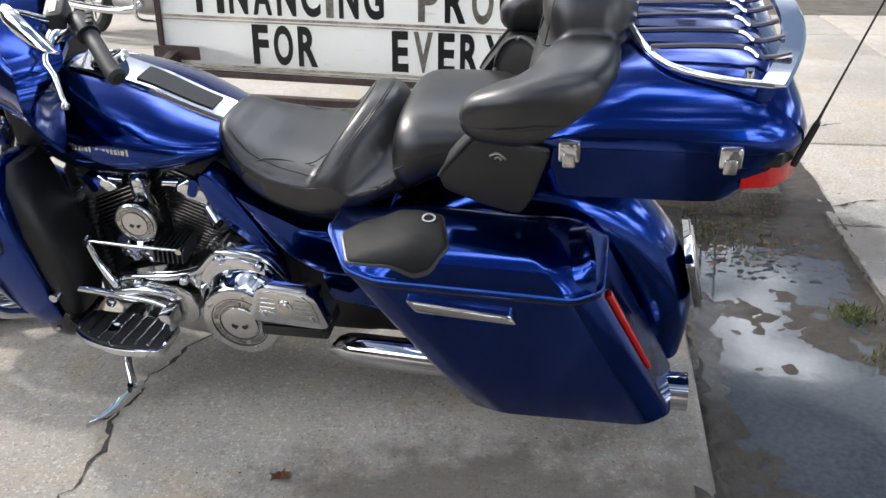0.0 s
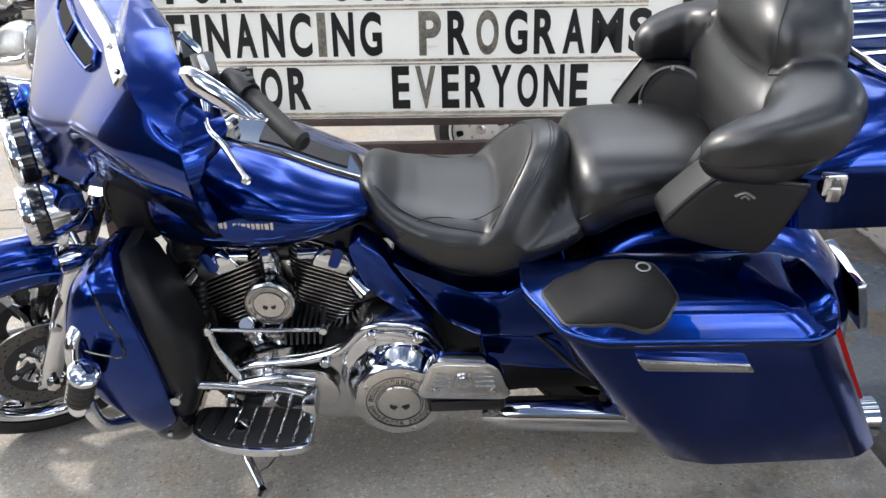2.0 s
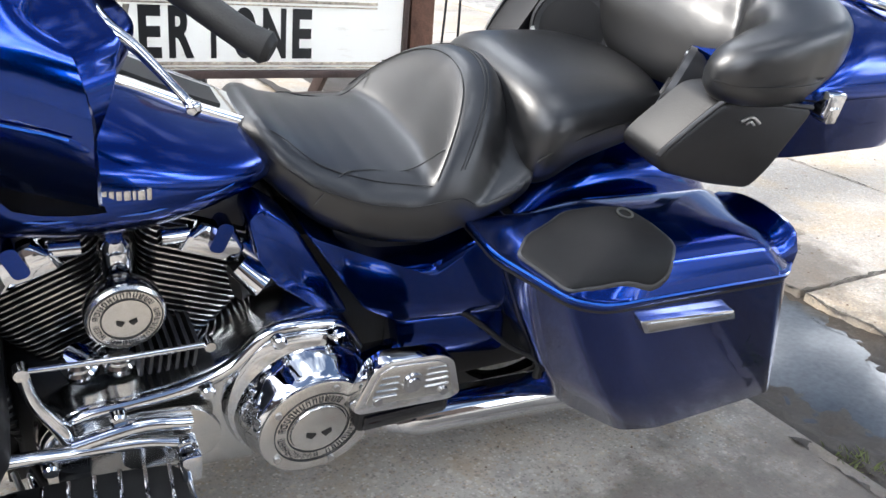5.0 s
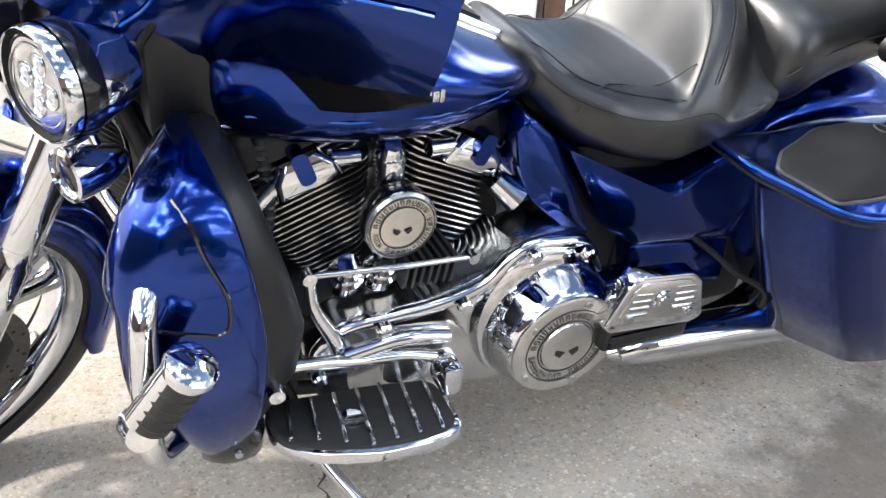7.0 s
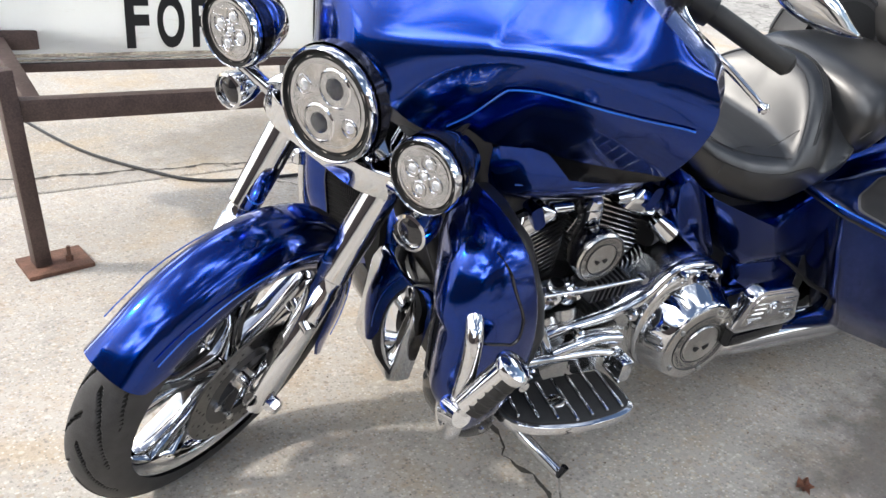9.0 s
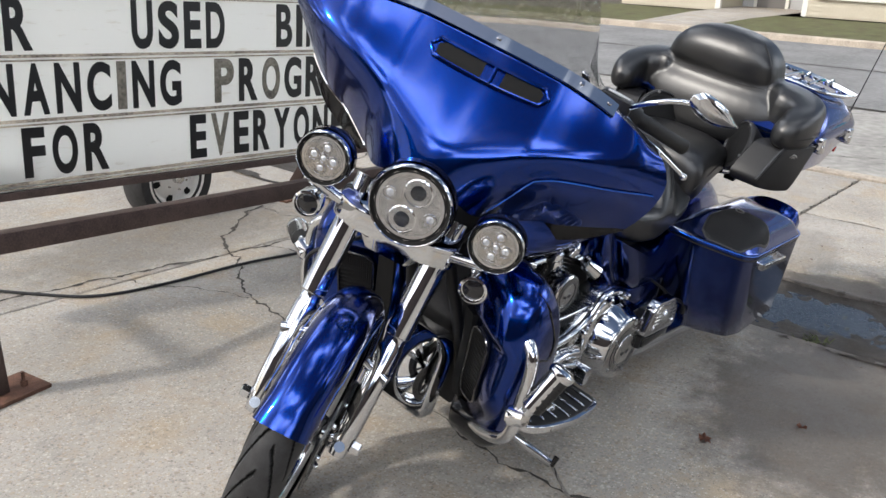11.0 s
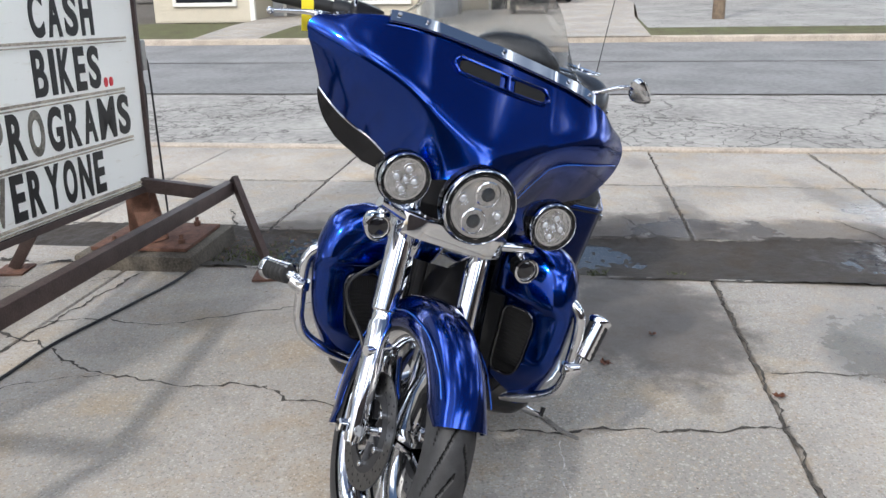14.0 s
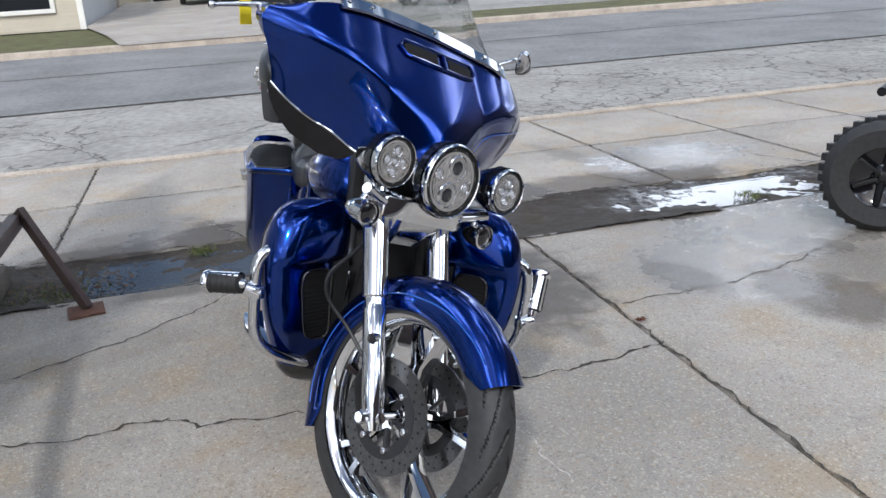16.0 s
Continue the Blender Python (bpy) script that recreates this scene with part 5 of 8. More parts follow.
def saddlebag(sgn):
    def fl(bm, tilt=True):
        if tilt:
            for v in bm.verts:
                v.co = bag_tilt(v.co)
        return bm if sgn > 0 else xf(mirror_y(bm), Matrix.Translation((0, INSET, 0)))

    rings = [[(x, y, z) for x, y in rounded(bag_plan(z), 0.022, 5)] for z in (0.25, 0.256, 0.40, 0.55, 0.645, 0.655)]
    c = np.mean([p[:2] for p in rings[0]], axis=0)
    rings[0] = [(c[0] + (x - c[0]) * 0.95, c[1] + (y - c[1]) * 0.975, z) for x, y, z in rings[0]]
    bag = bp("saddlebag", fl(skin(rings)), BLUE, None, "long blue hard saddlebag")
    plan, c = LID_PLAN, LID_MID
    rr = [[(x, y, 0.659) for x, y in plan], [(x, y, 0.664) for x, y in [tuple(c + (Vector(p) - c) * 1.014) for p in plan]]]
    rr.append([(x, y, 0.671) for x, y in [tuple(c + (Vector(p) - c) * 1.014) for p in plan]])
    rr.append([(x, y, 0.675) for x, y in [tuple(c + (Vector(p) - c) * 1.000) for p in plan]])
    for k in (0.985, 0.96, 0.93, 0.90, 0.865, 0.83, 0.80, 0.77, 0.73, 0.68, 0.6, 0.5, 0.38, 0.25, 0.12, 0.02):
        rr.append([(q.x, q.y, lid_z(q.x, q.y)) for q in [c + (Vector(p) - c) * k for p in plan]])
    lid = part("lid", fl(skin(rr)), BLUE, bag, sharp=60)
    part("lid_seal", fl(skin([[(x, y, 0.654) for x, y in plan], [(x, y, 0.661) for x, y in plan]])), BLACK, bag)
    # raised lip at the back of the lid
    part("lid_spoiler", fl(skin([[(x - 0.022, y, z0 - 0.03), (x - 0.018, y, z0 + h), (x - 0.006, y, z0 + h + 0.003), (x + 0.012, y, z0 + h * 0.5), (x + 0.055, y, z0 - 0.004), (x + 0.05, y, z0 - 0.03)] for x, y, z0, h in catmull([(-0.262, 0.25, 0.722, 0.004), (-0.268, 0.30, 0.724, 0.024), (-0.278, 0.36, 0.722, 0.030), (-0.287, 0.42, 0.712, 0.028), (-0.290, 0.445, 0.69, 0.012)], 16)])), BLUE, bag)
    # speaker grille let into the lid
    part("pinstripe", fl(tube([(x, y, 0.6735) for x, y in [tuple(c + (Vector(p) - c) * 1.008) for p in plan if p[1] > 0.29]], 0.0022, 6)), STRIPE, bag)
    g = rounded([(0.287, 0.345), (0.245, 0.305), (0.160, 0.282), (0.050, 0.318), (0.018, 0.425), (0.050, 0.462), (0.090, 0.470), (0.248, 0.444)], 0.014, 5)
    g = dense(g)
    gc = Vector(np.mean(g, axis=0))
    for nm, k0, lift, m in (("grille_trim", 1.04, 0.004, TRIMGREY), ("speaker_grille", 1.0, 0.007, SPEAKER)):
        rows = []
        for k, l in ((k0, -0.012), (k0, lift * 0.6), (k0 * 0.97, lift), (k0 * 0.90, lift + 0.001), (0.8, lift + 0.002), (0.68, lift + 0.003), (0.55, lift + 0.004), (0.4, lift + 0.004), (0.2, lift + 0.005), (0.03, lift + 0.005)):
            rows.append([(q.x, q.y, lid_z(q.x, q.y) + l) for q in [gc + (Vector(p) - gc) * k for p in g]])
        part(nm, fl(skin(rows)), m, bag)
    bz = lid_z(0.075, 0.345) + 0.012
    part("badge", fl(lathe([(0, 0.016), (0.002, 0.016), (0.002, 0.012), (0, 0.012)], (0.075, 0.345, bz), (0, 0.1, 1), 24, closed=True)), ALLOY, bag)
    la = part("latch", fl(prism([(0.108, 0.620), (-0.128, 0.596), (-0.142, 0.573), (0.088, 0.588)], "y", 0.46, 0.490, 0.006, 0.003), False), CHROME, bag, "chrome latch bar")
    part("latch_face", fl(prism([(0.092, 0.613), (-0.120, 0.591), (-0.130, 0.579), (0.082, 0.593)], "y", 0.488, 0.492, 0.003, 0.001), False), BRUSHED, la)
    part("tail_strip", fl(beam((-0.338, 0.395, 0.64), (-0.442, 0.375, 0.40), 0.012, 0.022, 0.003)), RED, bag, "red reflector strip")
    return bag


for s_ in (1, -1):
    saddlebag(s_)


# -- luggage trunk --
def tuck(y):
    """The trunk's right half is a little narrower than its left."""
    return y if y > 0 else 0.79 * y


def plan_ring(x0, x1, hy, r, z, n=6):
    return [(x, tuck(y), z) for x, y in rounded([(x1, -hy), (x0, -hy), (x0, hy), (x1, hy)], r, n)]


trunk = bp("trunk", skin([plan_ring(-0.16, -0.55, 0.36, 0.10, 0.835), plan_ring(-0.15, -0.60, 0.385, 0.11, 0.85), plan_ring(-0.14, -0.665, 0.405, 0.11, 0.93), plan_ring(-0.135, -0.685, 0.415, 0.11, 0.976)]), BLUE, None, "blue hard luggage trunk")
part("trunk_lid", skin([plan_ring(-0.13, -0.692, 0.424, 0.12, 0.982), plan_ring(-0.13, -0.695, 0.426, 0.12, 0.992), plan_ring(-0.15, -0.693, 0.423, 0.12, 1.01), plan_ring(-0.19, -0.68, 0.405, 0.13, 1.045), plan_ring(-0.24, -0.655, 0.365, 0.14, 1.085),
                        plan_ring(-0.29, -0.61, 0.30, 0.14, 1.11), plan_ring(-0.36, -0.54, 0.18, 0.1, 1.12)]), BLUE, trunk)
part("trunk_seal", skin([plan_ring(-0.137, -0.684, 0.414, 0.11, 0.974), plan_ring(-0.137, -0.684, 0.414, 0.11, 0.984)]), BLACK, trunk)
for w in (1, -0.79):
    for x in (-0.24, -0.545):
        la = part("trunk_latch", prism([(x - 0.022, 0.955), (x + 0.022, 0.955), (x + 0.022, 1.0), (x - 0.022, 1.0)], "y", w * 0.41, w * 0.438, 0.006, 0.005), CHROME, trunk, "chrome latch")
        part("latch_tongue", prism([(x - 0.013, 0.945), (x + 0.013, 0.945), (x + 0.013, 0.975), (x - 0.013, 0.975)], "y", w * 0.41, w * 0.442, 0.004, 0.003), BRUSHED, la)
    part("tail_lamp", skin([[(-0.575, w * 0.398, z0), (-0.64, w * 0.385, z0), (-0.686, w * 0.33, z0), (-0.69, w * 0.12, z0), (-0.66, w * 0.12, z0), (-0.60, w * 0.33, z0)] for z0 in (0.892, 0.90, 0.932, 0.94)]), RED, trunk, "red wraparound tail lamp")
    part("lamp_shroud", skin([[(-0.565, w * 0.408, z0), (-0.645, w * 0.395, z0), (-0.692, w * 0.33, z0), (-0.694, w * 0.10, z0), (-0.66, w * 0.10, z0), (-0.60, w * 0.30, z0)] for z0 in (0.942, 0.975)]), BLACK, trunk)


def rack():
    rail = [(-0.325, 0.0, 1.137), (-0.335, 0.10, 1.137), (-0.355, 0.19, 1.132), (-0.385, 0.27, 1.122), (-0.43, 0.325, 1.113), (-0.52, 0.36, 1.105), (-0.61, 0.378, 1.103)]
    r = bp("luggage_rack", tube(rail, 0.008, 10, 40), CHROME, None, "chrome tubular luggage rack")
    part("rail", tube([(x, tuck(-y), z) for x, y, z in rail], 0.008, 10, 40), CHROME, r)
    for y, x0 in ((-0.27, -0.385), (-0.18, -0.352), (-0.09, -0.333), (0.0, -0.325), (0.09, -0.333), (0.18, -0.352), (0.27, -0.385)):
        y = tuck(y)
        part("bar", tube([(x0, y, 1.133), (-0.47, y, 1.137), (-0.56, y, 1.135), (-0.59, y * 1.01, 1.118), (-0.615, y * 1.02, 1.118), (-0.65, y * 1.03, 1.128)], 0.0065, 8, 24), CHROME, r)
    rows = []
    for y in np.linspace(-0.385, 0.385, 31):
        b = 1 - (abs(y) / 0.385) ** 2.2
        x, z = -0.605 - 0.075 * b, 1.100 + 0.022 * b
        rows.append([(x + 0.022, tuck(y) * 0.97, z - 0.004), (x + 0.020, tuck(y) * 0.97, z + 0.006), (x - 0.02, tuck(y), z + 0.010), (x - 0.026, tuck(y), z + 0.004)])
    part("rear_band", skin(rows), CHROME, r, "chrome end plate")
    for x, y in ((-0.40, 0.275), (-0.40, -0.275), (-0.57, 0.33), (-0.57, -0.33)):
        part("standoff", tube([(x, tuck(y), 1.05), (x, tuck(y), 1.115)], 0.009), CHROME, r)


rack()


# -- wraparound passenger backrest --
def plan_oval(x, hx, hy, z, e=2.4, n=40):
    return [(x + hx * math.copysign(abs(math.cos(a)) ** (2 / e), math.cos(a)), hy * math.copysign(abs(math.sin(a)) ** (2 / e), math.sin(a)), z) for a in np.linspace(0, 2 * math.pi, n, endpoint=False)]


def wing_loft(keys, n=30, nv=28):
    """A cushion drawn along a level path; keys are x, y, z, half width, half height, squareness."""
    ks = catmull(keys, n)
    rings = []
    for i, k in enumerate(ks):
        t = Vector(ks[min(i + 1, n - 1)][:3]) - Vector(ks[max(i - 1, 0)][:3])
        t.z = 0
        side = t.normalized().cross(Vector((0, 0, 1)))
        ring = []
        for a in np.linspace(0, 2 * math.pi, nv, endpoint=False):
            c, q = math.cos(a), math.sin(a)
            e = 2 / k[5]
            ring.append(Vector(k[:3]) + side * (k[3] * math.copysign(abs(c) ** e, c)) + Vector((0, 0, k[4] * math.copysign(abs(q) ** e, q))))
        rings.append(ring)
    return skin(rings)


def backrest():
    lower = skin([plan_oval(*k) for k in catmull([(-0.235, 0.06, 0.18, 0.860, 2.6), (-0.228, 0.095, 0.255, 0.90, 2.8), (-0.232, 0.112, 0.300, 0.98, 3.0), (-0.244, 0.110, 0.300, 1.04, 3.0), (-0.258, 0.098, 0.262, 1.085, 3.0), (-0.262, 0.094, 0.222, 1.12, 3.0), (-0.264, 0.06, 0.18, 1.15, 2.8)], 30)])
    upper = skin([plan_oval(*k) for k in catmull([(-0.268, 0.07, 0.20, 1.065, 2.8), (-0.262, 0.088, 0.216, 1.095, 3.2), (-0.258, 0.102, 0.214, 1.135, 3.4), (-0.258, 0.104, 0.198, 1.185, 3.4), (-0.264, 0.092, 0.165, 1.225, 3.2), (-0.270, 0.068, 0.118, 1.252, 2.8), (-0.274, 0.03, 0.05, 1.266, 2.4)], 34)])
    shapes = [lower, upper]
    for sgn in (1, -1):
        wing = wing_loft([(-0.270, sgn * 0.10, 1.045, 0.06, 0.055, 2.8), (-0.262, sgn * 0.22, 1.05, 0.078, 0.086, 3.2), (-0.228, sgn * 0.312, 1.043, 0.096, 0.084, 3.4), (-0.155, sgn * 0.360, 1.032, 0.062, 0.072, 3.4), (-0.085, sgn * 0.362, 1.022, 0.052, 0.060, 3.2), (-0.035, sgn * 0.350, 1.012, 0.042, 0.046, 2.3), (-0.012, sgn * 0.343, 1.008, 0.018, 0.022, 2.0)])
        shapes.append(wing if sgn > 0 else xf(wing, Matrix.Translation((0, 0.07, 0))))
    b = bp("backrest", melted(shapes, 0.006, 5), LEATHER, None, "black leather wraparound backrest", sharp=70)
    seams(b, [[(-0.165, 0.203, 1.108), (-0.150, 0.12, 1.102), (-0.147, 0.0, 1.100), (-0.150, -0.12, 1.102), (-0.165, -0.203, 1.108)], [(-0.170, 0.205, 1.110), (-0.178, 0.205, 1.15), (-0.188, 0.180, 1.20), (-0.215, 0.13, 1.245)], [(-0.170, 0.209, 1.108), (-0.22, 0.219, 1.112), (-0.30, 0.219, 1.114)],
              [(-0.004, 0.366, 1.006), (-0.035, 0.396, 1.006), (-0.10, 0.420, 1.012), (-0.17, 0.428, 1.018), (-0.25, 0.398, 1.022)]], 0.0015)
    for sgn in (1, -1):
        def sheared(bm):
            for v in bm.verts:
                v.co.y -= sgn * 0.30 * v.co.x - (0.0 if sgn > 0 else INSET)
            return bm

        pod = bp("speaker_pod", sheared(prism([(0.046, 0.858), (0.030, 0.885), (-0.035, 0.965), (-0.060, 0.972), (-0.205, 0.970), (-0.165, 0.850), (-0.140, 0.808), (-0.06, 0.812), (0.034, 0.832)], "y", sgn * 0.265, sgn * 0.368, 0.016, 0.010)), BLACK, None, "black speaker pod beside the trunk")
        part("pod_trim", sheared(tube([(0.044, sgn * 0.362, 0.862), (0.026, sgn * 0.363, 0.892), (-0.035, sgn * 0.363, 0.968), (-0.060, sgn * 0.363, 0.974), (-0.20, sgn * 0.363, 0.972)], 0.0045, 8, 24)), TRIMGREY, pod)
        part("badge", sheared(tube([(-0.075, sgn * 0.369, 0.938), (-0.092, sgn * 0.369, 0.948), (-0.11, sgn * 0.369, 0.938)], 0.003, 6, 8)), ALLOY, pod)
        part("badge", sheared(tube([(-0.086, sgn * 0.369, 0.934), (-0.093, sgn * 0.369, 0.940), (-0.101, sgn * 0.369, 0.934)], 0.0025, 6, 8)), ALLOY, pod)
        o = Vector((-0.084, sgn * 0.212 + (0.0 if sgn > 0 else INSET), 0.912))
        ax = Vector((0.62, -sgn * 0.72, 0.26)).normalized()
        part("speaker_housing", lathe([(-0.07, 0.03), (-0.06, 0.06), (-0.01, 0.086), (0.012, 0.088)], o, ax, 40), BLACK, pod)
        part("speaker_grille", lathe([(0.008, 0.082), (0.012, 0.070), (0.014, 0.03), (0.015, 0.0)], o, ax, 40), SPEAKER, pod)
        part("speaker_ring", lathe([(0.004, 0.091), (0.016, 0.090), (0.018, 0.084), (0.008, 0.080)], o, ax, 44, closed=True), TRIMGREY, pod)
        u_ = ax.orthogonal().normalized()
        w_ = ax.cross(u_)
        for k in range(4):
            a = math.pi / 4 + k * math.pi / 2
            part("screw", lathe([(0.014, 0.006), (0.020, 0.005), (0.020, 0)], o + (u_ * math.cos(a) + w_ * math.sin(a)) * 0.083, ax, 10), ALLOY, pod)


backrest()
bp("antenna", tube([(-0.675, 0.36, 0.93), (-0.70, 0.365, 1.02), (-0.712, 0.367, 1.07), (-0.83, 0.38, 1.5), (-0.92, 0.39, 1.82)], [0.007, 0.007, 0.0025, 0.002, 0.0015], 8, 24), BLACK, None, "thin black whip antenna")
bp("trunk_mount", tube([(-0.10, 0.17, 0.80), (-0.22, 0.19, 0.78), (-0.34, 0.20, 0.80)], 0.012), CHROME)
bp("trunk_mount", tube([(-0.10, -0.17, 0.80), (-0.22, -0.19, 0.78), (-0.34, -0.20, 0.80)], 0.012), CHROME)
for sgn in (1, -1):
    bp("mount_bracket", prism([(-0.20, 0.83), (-0.16, 0.84), (-0.19, 0.75), (-0.23, 0.76)], "y", sgn * 0.16, sgn * 0.20, 0.006, 0.003), BLACK)


# -- wheels --
def tyre_mesh(c, r, half, bead, n=400):
    """A motorcycle tyre with curved tread grooves cut into it, their shade painted near-black."""
    rings = []
    prof = np.linspace(-1, 1, 61)
    for a in np.linspace(0, 2 * math.pi, n, endpoint=False):
        ring = []
        for s in prof:
            y = half * (math.sin(s * 1.571))
            rr = bead + (r - bead) * (max(0.0, math.cos(s * 1.571)) ** 0.62)
            ph = (a * 17 / (2 * math.pi) + 1.1 * abs(s) + 1.3 * s * s + (0.5 if s > 0 else 0)) % 1.0
            if 0.05 < abs(s) < 0.74 and ph < 0.12:
                rr -= 0.006
            ring.append((c[0] + rr * math.cos(a), c[1] + y, c[2] + rr * math.sin(a)))
        rings.append(ring)
    rings.append(rings[0])
    bm = skin(rings, closed=False)
    bmesh.ops.remove_doubles(bm, verts=bm.verts, dist=1e-5)
    for f in bm.faces:
        q = f.calc_center_median() - Vector(c)
        s = math.asin(max(-1, min(1, q.y / half))) / 1.571
        a = math.atan2(q.z, q.x) % (2 * math.pi)
        ph = (a * 17 / (2 * math.pi) + 1.1 * abs(s) + 1.3 * s * s + (0.5 if s > 0 else 0)) % 1.0
        if 0.04 < abs(s) < 0.75 and ph < 0.12:
            f.material_index = 1
    return bm


AXLE = Vector((1.618, 0, 0.322))
RF = 0.346


def front_wheel():
    w = fp("front_wheel", tube([AXLE + Vector((0, -0.15, 0)), AXLE + Vector((0, 0.15, 0))], 0.012), CHROME, None, "chrome front wheel with black tyre")
    fp("tyre", tyre_mesh(AXLE, RF, 0.057, 0.264), RUBBER, w, second=GROOVE)
    fp("rim", lathe([(-0.049, 0.268), (-0.053, 0.274), (-0.048, 0.260), (-0.030, 0.243), (0.0, 0.238), (0.030, 0.243), (0.048, 0.260), (0.053, 0.274), (0.049, 0.268), (0.02, 0.260), (-0.02, 0.260)], AXLE, (0, 1, 0), 64, closed=True), CHROME, w)
    fp("hub", lathe([(-0.07, 0.0), (-0.07, 0.035), (-0.05, 0.04), (-0.03, 0.03), (0.03, 0.03), (0.05, 0.04), (0.07, 0.035), (0.07, 0.0)], AXLE, (0, 1, 0), 24), CHROME, w)
    for k in range(5):
        for d in (-0.13, 0.13):
            a = k * 2 * math.pi / 5 + 0.35
            p0 = Vector((math.cos(a + d * 2.2) * 0.035, 0, math.sin(a + d * 2.2) * 0.035))
            p1 = Vector((math.cos(a + d * 0.55) * 0.14, 0, math.sin(a + d * 0.55) * 0.14))
            p2 = Vector((math.cos(a + d * 1.35) * 0.25, 0, math.sin(a + d * 1.35) * 0.25))
            rows = []
            for q, hw, hy in ((p0, 0.014, 0.032), (p1, 0.013, 0.026), (p2, 0.018, 0.030)):
                t = Vector((-q.z, 0, q.x)).normalized()
                rows.append([AXLE + q + t * hw, AXLE + q + t * hw * 0.5 + Vector((0, hy, 0)), AXLE + q - t * hw * 0.5 + Vector((0, hy, 0)), AXLE + q - t * hw, AXLE + q - t * hw * 0.5 - Vector((0, hy, 0)), AXLE + q + t * hw * 0.5 - Vector((0, hy, 0))])
            fp("spoke", skin([[tuple(v) for v in r] for r in rows]), CHROME, w)
    for sgn in (1, -1):
        o = AXLE + Vector((0, sgn * 0.078, 0))
        d = fp("brake_disc", lathe([(-0.0025, 0.105), (0.0025, 0.105), (0.0025, 0.150), (-0.0025, 0.150)], o, (0, 1, 0), 56, closed=True), ROTOR, w)
        for k in range(48):
            a = k * math.pi * 2 / 48 + (0.02 if k % 2 else 0)
            rr = (0.115, 0.128, 0.140)[k % 3]
            fp("disc_hole", lathe([(-0.0032, 0.0035), (0.0032, 0.0035)], o + Vector((math.cos(a) * rr, 0, math.sin(a) * rr)), (0, 1, 0), 6), BLACK, d)
        fp("disc_carrier", lathe([(-0.003, 0.078), (-0.003, 0.108), (0.003, 0.108), (0.003, 0.078)], o, (0, 1, 0), 40, closed=True), GUNMETAL, d)
        for k in range(6):
            a = k * math.pi / 3
            fp("disc_bolt", lathe([(0, 0.009), (sgn * 0.012, 0.009), (sgn * 0.014, 0.006), (sgn * 0.014, 0)], o + Vector((math.cos(a) * 0.085, 0, math.sin(a) * 0.085)), (0, 1, 0), 10), CHROME, d)
            fp("carrier_arm", beam(o + Vector((math.cos(a) * 0.03, -sgn * 0.01, math.sin(a) * 0.03)), o + Vector((math.cos(a) * 0.09, 0, math.sin(a) * 0.09)), 0.018, 0.008, 0.002), GUNMETAL, d)
    return w


front_wheel()
RAXLE = Vector((0, 0, 0.325))
rw = bp("rear_wheel", lathe([(-0.08, 0.0), (-0.08, 0.20), (-0.07, 0.215), (0.07, 0.215), (0.08, 0.20), (0.08, 0.0)], RAXLE, (0, 1, 0), 40), CHROME, None, "rear wheel with wide black tyre")
part("tyre", tyre_mesh(RAXLE, 0.325, 0.09, 0.215, 140), RUBBER, rw, second=GROOVE)


# -- front fender --
def fender_bm(c, r, half, a0, a1, skirt=0.07, n=44):
    rings = []
    for a in np.linspace(radians(a0), radians(a1), n):
        e = min(1.0, min(a - radians(a0), radians(a1) - a) / 0.22)
        k = 0.45 + 0.55 * math.sin(max(0.0, e) * math.pi / 2)
        sk = skirt * k
        prof = []
        for b in np.linspace(-math.pi / 2, math.pi / 2, 25):
            sb, cb = math.sin(b), max(0.0, math.cos(b))
            prof.append((half * math.copysign(abs(sb) ** 0.80, sb), -sk + (sk + 0.020) * cb ** 0.72))
        prof += [(y * 0.93, d - 0.006) for y, d in prof[::-1]]
        rings.append([(c[0] + (r + d) * math.cos(a), c[1] + y, c[2] + (r + d) * math.sin(a)) for y, d in prof])
    return skin(rings)


ff = fp("front_fender", fender_bm(AXLE, 0.350, 0.067, 38, 212), BLUE, None, "blue front fender with pinstripe")
for sgn in (1, -1):
    pts, nrm = [], []
    for a in np.linspace(radians(48), radians(200), 40):
        e = min(1, (a - radians(48)) / 0.8)
        d = 0.0 - 0.03 * e
        pts.append((AXLE.x + (0.346 + d) * math.cos(a), sgn * (0.0665 if e > 0.3 else 0.0635), AXLE.z + (0.346 + d) * math.sin(a)))
        nrm.append((0, sgn, 0.05))
    fp("pinstripe", ribbon(pts, nrm, 0.004, 0.003), STRIPE, ff)
bp("rear_fender", fender_bm(Vector((-0.13, 0, 0.30)), 0.415, 0.13, 50, 196, 0.14), BLUE, None, "blue rear fender")


